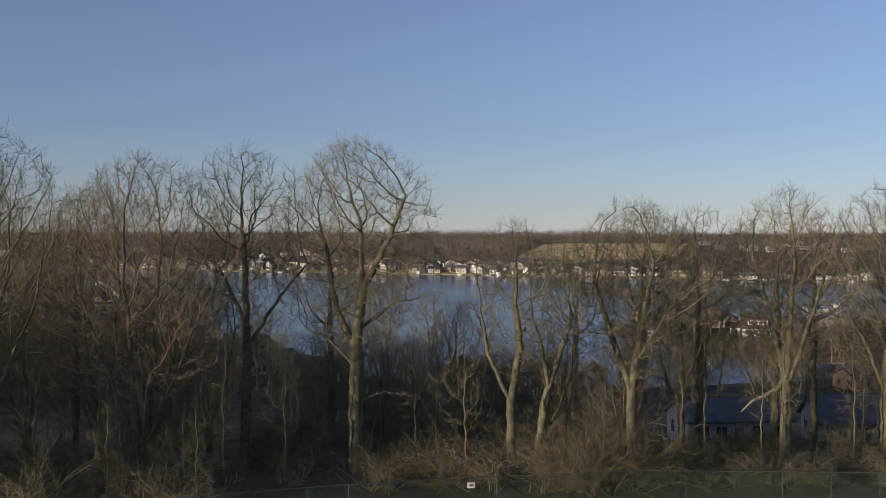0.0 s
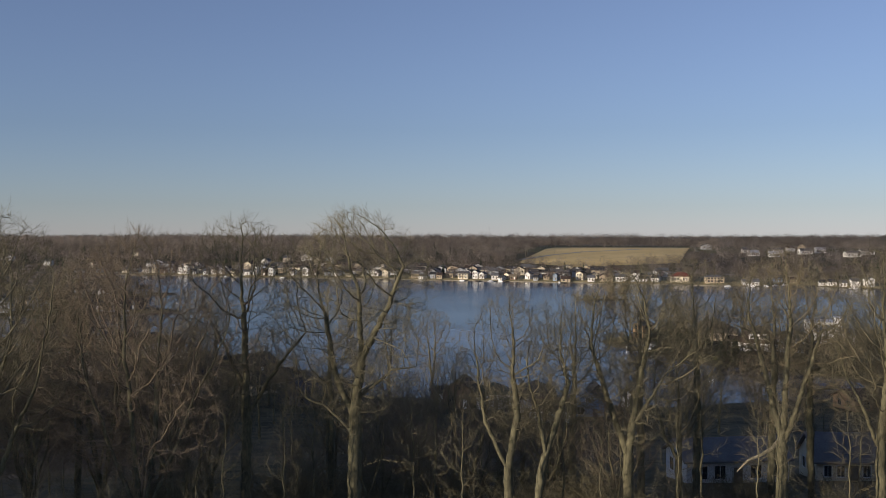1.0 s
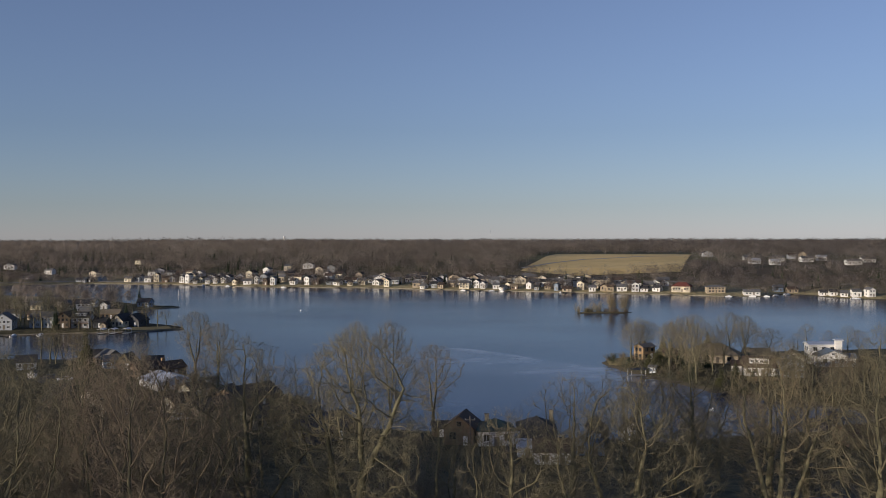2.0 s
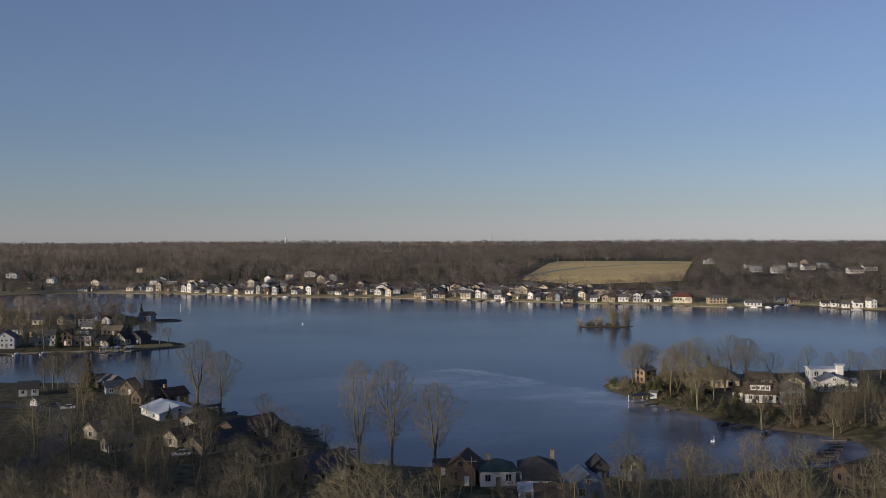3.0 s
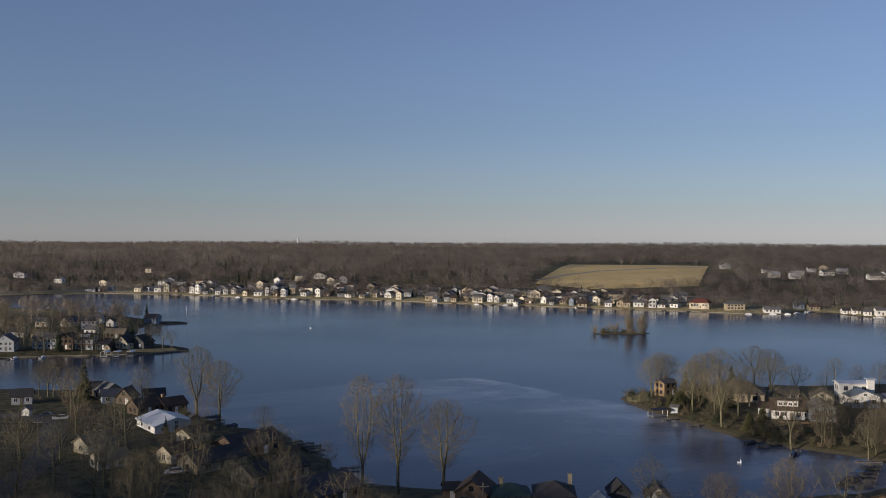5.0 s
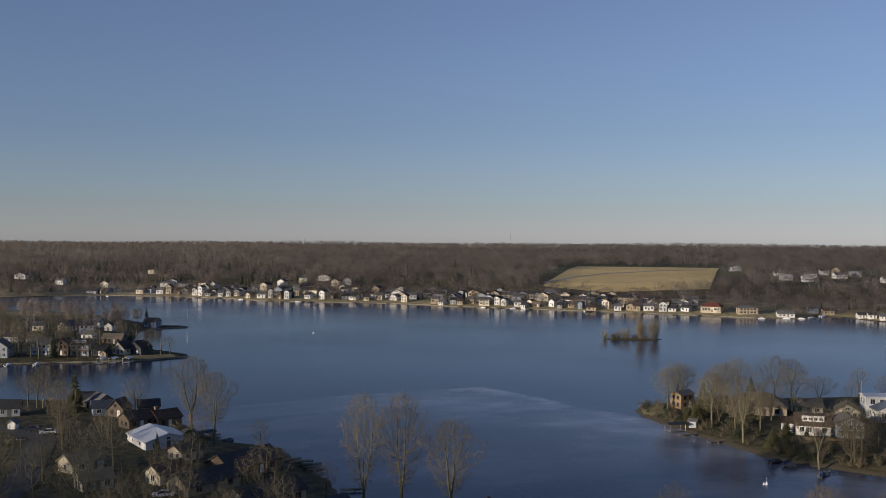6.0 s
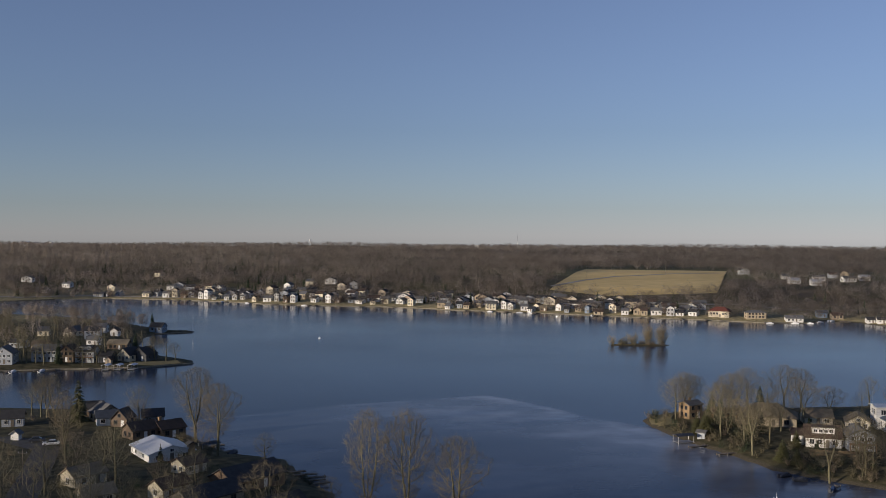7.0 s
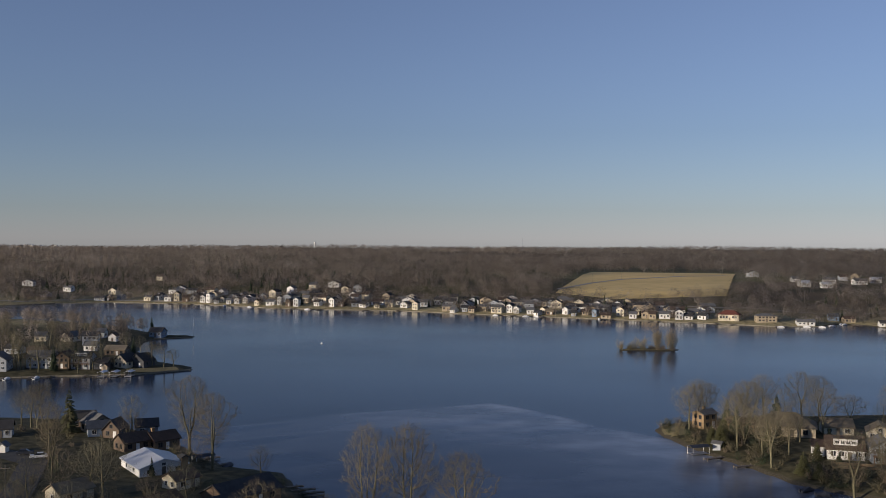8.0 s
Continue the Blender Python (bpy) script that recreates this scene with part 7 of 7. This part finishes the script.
# the brown terrace below the white house
terrace = thing("terrace", 99.5, 305.5, high(99.5, 305.5) - 0.25, -14, "brown paved terrace with low retaining walls below the white house", "terrace")
part("paving", box(-5.5, 5.5, -3.2, 3.2, 0, 0.35), RED_WOOD, terrace)
for k, yy in enumerate((-3.4, -0.4)):
    part("retaining_wall", box(-5.8, 5.8, yy, yy + 0.3, -0.5, 0.75 + 0.25 * k), BRICK, terrace)

# the cove and the east point
boat_lift(64.5, 327.0, 20, "dark", "flat-roofed boat shelter beside the wooded point")
dock(70, 322, -150, 7, 1.3)
dock(75.5, 312.5, -155, 6, 1.3)
boat(81.2, 287.4, 25, 4.2, "dark")
boat(83.6, 283.2, -10, 3.4, "dark")
dock(90.5, 277.5, -130, 5, 1.2)
boat(88.0, 274.0, 50, 3.4, "blue")
for k in range(7):
    dock(107.0 - k * 1.9, 266 - k * 3.6, 190 + rng.uniform(-8, 8), rng.uniform(4, 7), 1.2, 0.55, group="docks in the cove")
for k in range(5):
    boat(100.0 - k * 2.6, 259 - k * 3.4, 190 + rng.uniform(-12, 12), rng.uniform(3.6, 4.8), rng.choice(("dark", "dark", "blue")))

# the west point's docks
for x, l in ((-204, 4), (-198, 5), (-187, 5), (-181, 4), (-166, 5), (-160, 6), (-155, 6), (-150, 4)):
    yy = float(np.interp(x, [-204, -179, -147, -134], [459, 467, 473, 484]))
    dock(x, yy, -90 + rng.uniform(-6, 6), l, 1.2, group="docks along the west point")
for x in (-158, -153, -147):
    yy = float(np.interp(x, [-204, -179, -147, -134], [459, 467, 473, 484]))
    boat_lift(x, yy - 3.5, 90, "white", "white boat lift beside the docks")
boat(-195, 457.5, 80, 4.5, "white", "small white boat at its dock")
boat(-184, 461, 80, 4.5, "white", "small white boat at its dock")

# the far shore's docks and boats
for n in range(34):
    x = rng.uniform(-290, 290)
    yy = float(np.interp(x, [p[0] for p in FAR_SHORE], [p[1] for p in FAR_SHORE]))
    dock(x, yy, -90 - 15 + rng.uniform(-8, 8), rng.uniform(5, 10), 1.5, 0.6, "short wooden dock on the far shore", "docks along the far shore")
for n in range(16):
    x = rng.uniform(200, 300) if n < 9 else rng.uniform(-280, 200)
    yy = float(np.interp(x, [p[0] for p in FAR_SHORE], [p[1] for p in FAR_SHORE])) - 5
    boat(x, yy, rng.uniform(0, 360), rng.uniform(4, 6), "white", "small white boat moored off the far shore")


# ---- poles, fence, cars and marks ----
def pole(x, y, tall, name="utility_pole", label="wooden utility pole with a crossarm", arm=True, material=None, r=0.13):
    ob = thing(name, x, y, high(x, y) - 0.2, 0, label, "pole")
    part("shaft", tube((0, 0, 0), (0, 0, tall), r, r * 0.7, 8), material or WOOD, ob)
    if arm:
        part("crossarm", box(-1.1, 1.1, -0.07, 0.07, tall - 0.9, tall - 0.75), WOOD, ob)
        for k in (-1, 0, 1):
            part("insulator", tube((k * 0.9, 0, tall - 0.75), (k * 0.9, 0, tall - 0.5), 0.05, 0.03, 6), METAL, ob)
    return ob


pole(-101.0, 262.0, 8.5)
pole(-77.0, 235.5, 8.0)
pole(-108.0, 300.0, 8.5)
pole(88.0, 205.0, 9.0)
pole(6.5, 208.0, 7.5)
pole(126.3, 344.5, 11.0, "flagpole", "tall slim white flagpole beside the white house", False, METAL, 0.07)
pole(-167.5, 637.5, 11.0, "flagpole", "tall slim flagpole on the far tip", False, METAL, 0.1)
for x, y in ((84, 940), (118, 990), (150, 1022), (205, 1040), (258, 1054), (90, 985)):
    pole(x, y, 13.0, label="wooden utility pole beside the field track")


def car(x, y, turn, colour, label):
    ob = thing("car", x, y, high(x, y) + 0.12, turn, label, "car")
    bm = bmesh.new()
    prof = [(-2.15, 0.35), (-2.2, 0.8), (-2.0, 0.95), (-1.1, 1.0), (2.0, 0.9), (2.2, 0.6), (2.15, 0.35)]
    prof_c = [(-1.7, 0.97), (-1.2, 1.42), (0.4, 1.45), (1.15, 0.97)]
    for pr, half in ((prof, 0.88),):
        e = [[bm.verts.new((a, s * half, b)) for a, b in pr] for s in (-1, 1)]
        bm.faces.new(e[0])
        bm.faces.new(e[1][::-1])
        for k in range(len(pr)):
            bm.faces.new((e[0][k], e[1][k], e[1][(k + 1) % len(pr)], e[0][(k + 1) % len(pr)]))
    bmesh.ops.recalc_face_normals(bm, faces=bm.faces)
    part("body", bm, HULLS[colour], ob)
    bm = bmesh.new()
    e = [[bm.verts.new((a, s * (0.82 if b < 1 else 0.68), b)) for a, b in prof_c] for s in (-1, 1)]
    bm.faces.new(e[0])
    bm.faces.new(e[1][::-1])
    for k in range(4):
        bm.faces.new((e[0][k], e[1][k], e[1][(k + 1) % 4], e[0][(k + 1) % 4]))
    bmesh.ops.recalc_face_normals(bm, faces=bm.faces)
    part("cabin_glass", bm, GLASS, ob)
    part("car_roof", box(-1.15, 0.38, -0.66, 0.66, 1.42, 1.49), HULLS[colour], ob)
    for sx in (-1.35, 1.35):
        for sy in (-0.82, 0.82):
            wheel = part("wheel", tube((sx, sy - 0.1, 0.22), (sx, sy + 0.1, 0.22), 0.33, sides=14), TYRE, ob)
            part("rim", tube((sx, sy - 0.11, 0.22), (sx, sy + 0.11, 0.22), 0.19, sides=10), METAL, wheel)
    return ob


car(-61.6, 241.5, 200, "white", "pale parked car beside the grey house")
car(-118.0, 308.0, 20, "dark", "dark parked car on the lane")
car(-112.5, 304.0, 200, "white", "white parked car on the lane")
car(14.5, 207.0, 80, "dark", "dark parked car between the cottages")

# the ball field's chain-link fence
FENCE_STEEL = surface("dull_fence_steel", (0.03, 0.042, 0.036), (0.065, 0.08, 0.072), 0.6, 0.5, 8)
FENCE_LINE = [(-26, 52), (-16, 57), (-6.5, 61), (-2.5, 62.3), (0.5, 63.4), (11, 65.7), (24, 65), (34, 62), (44, 57)]
fence = thing("chain_link_fence", 0, 0, 0, 0, "green chain-link fence with steel posts at the ball field", "fence")
bm = bmesh.new()
for (ax, ay), (bx, by) in zip(FENCE_LINE, FENCE_LINE[1:]):
    l = math.hypot(bx - ax, by - ay)
    n = max(1, round(l / 2.6))
    za, zb = high(ax, ay), high(bx, by)
    part("top_rail", tube((ax, ay, za + 1.5), (bx, by, zb + 1.5), 0.022, sides=6), FENCE_STEEL, fence)
    for k in range(n):
        f = k / n
        x, y, z = ax + (bx - ax) * f, ay + (by - ay) * f, za + (zb - za) * f
        part("post", tube((x, y, z - 0.3), (x, y, z + 1.55), 0.018, sides=6), FENCE_STEEL, fence)
    m = int(l / 0.11)
    for k in range(m):
        for s in (-1, 1):
            f0, f1 = k / m, min(1.0, max(0.0, k / m + s * 1.45 / l))
            p = Vector((ax + (bx - ax) * f0, ay + (by - ay) * f0, za + (zb - za) * f0 + 0.03))
            q = Vector((ax + (bx - ax) * f1, ay + (by - ay) * f1, za + (zb - za) * f1 + 1.47))
            w = Vector((bx - ax, by - ay, 0)).normalized() * 0.004
            vs = [bm.verts.new(v) for v in (p - w, p + w, q + w, q - w)]
            bm.faces.new(vs)
tagged(part("wire_mesh", bm, FENCE_GREEN, fence, "green coated wire"), kind="stuff")

sign = thing("distance_sign", 1.75, 63.55, high(1.75, 63.55) + 1.12, 12, "small white sign with black figures on the fence", "sign")
part("board", box(-0.20, 0.20, -0.06, -0.04, -0.14, 0.14), SIGN_WHITE, sign)
font = bpy.data.curves.new("figures", "FONT")
font.body, font.size, font.align_x, font.align_y, font.extrude, font.offset = "180", 0.22, "CENTER", "CENTER", 0.004, 0.006
figures = new("figures", font)
font.materials.append(SIGN_BLACK)
figures.parent = sign
figures.matrix_basis = pose(0, -0.066, 0, 90, 0, 0)

# frozen fountain spray and a buoy on the lake
spray = thing("fountain", 71.9, 266.0, 0, 0, "white frozen fountain spray standing in the lake", "fountain")
bm = bmesh.new()
for sx, h, r in ((-0.35, 0.7, 0.32), (0.30, 1.0, 0.34), (0.0, 0.4, 0.5)):
    prev = None
    for k in range(6):
        f = k / 5
        ring = [bm.verts.new((sx + r * (1 - f) ** 0.7 * math.cos(a) * rng.uniform(0.8, 1.15), r * (1 - f) ** 0.7 * math.sin(a) * rng.uniform(0.8, 1.15), -0.1 + h * f)) for a in [2 * math.pi * j / 9 for j in range(9)]]
        if prev:
            for j in range(9):
                bm.faces.new((prev[j], prev[(j + 1) % 9], ring[(j + 1) % 9], ring[j]))
        prev = ring
part("ice_mound", bm, ICE_WHITE, spray)
part("nozzle", tube((0.3, 0, 0.8), (0.3, 0, 1.7), 0.035, 0.02, 6), ICE_WHITE, spray, "pale plume over the mound")
buoy = thing("buoy", -84.3, 606.0, 0, 0, "white round buoy on the open water", "buoy")
bm = bmesh.new()
bmesh.ops.create_icosphere(bm, subdivisions=2, radius=0.75)
part("float", bm, ICE_WHITE, buoy)
part("ring", tube((0, 0, 0.7), (0, 0, 1.2), 0.10, sides=6), METAL, buoy)

# far landmarks at the horizon
tower = thing("water_tower", -738, 4650, high(-738, 4650), 0, "white water tower far off on the horizon", "water tower")
part("column", tube((0, 0, 0), (0, 0, 24), 1.7, 1.4, 12), FRAME, tower)
bm = bmesh.new()
bmesh.ops.create_icosphere(bm, subdivisions=2, radius=4.6)
bmesh.ops.translate(bm, verts=bm.verts, vec=(0, 0, 26))
part("tank", bm, FRAME, tower)
mast = thing("radio_mast", 158, 3000, high(158, 3000), 0, "thin lattice radio mast above the far woods", "mast")
for k in range(3):
    a = 2.094 * k
    part("leg", tube((0.9 * math.cos(a), 0.9 * math.sin(a), 0), (0.35 * math.cos(a), 0.35 * math.sin(a), 52), 0.16, 0.1, 5), METAL, mast)
for k in range(12):
    part("brace", tube((0.85 - k * 0.04, 0, 2 + k * 4.1), (-0.45 + k * 0.02, 0.75 - k * 0.035, 6 + k * 4.1), 0.08, sides=4), METAL, mast)
for x, y, w, h in ((-90, 4700, 50, 14), (-10, 4720, 60, 15), (60, 4700, 30, 15), (160, 4720, 36, 14), (-2080, 4600, 26, 19), (-2040, 4620, 16, 16), (-1960, 4600, 12, 21), (-2000, 4640, 30, 16)):
    house(x, y, 0, w, 20, h, 1.5, "white", "metal", "x", windows=7, side=0, door=False, name="far_building", label="pale distant building on the horizon", group="buildings on the horizon", sunk=6)
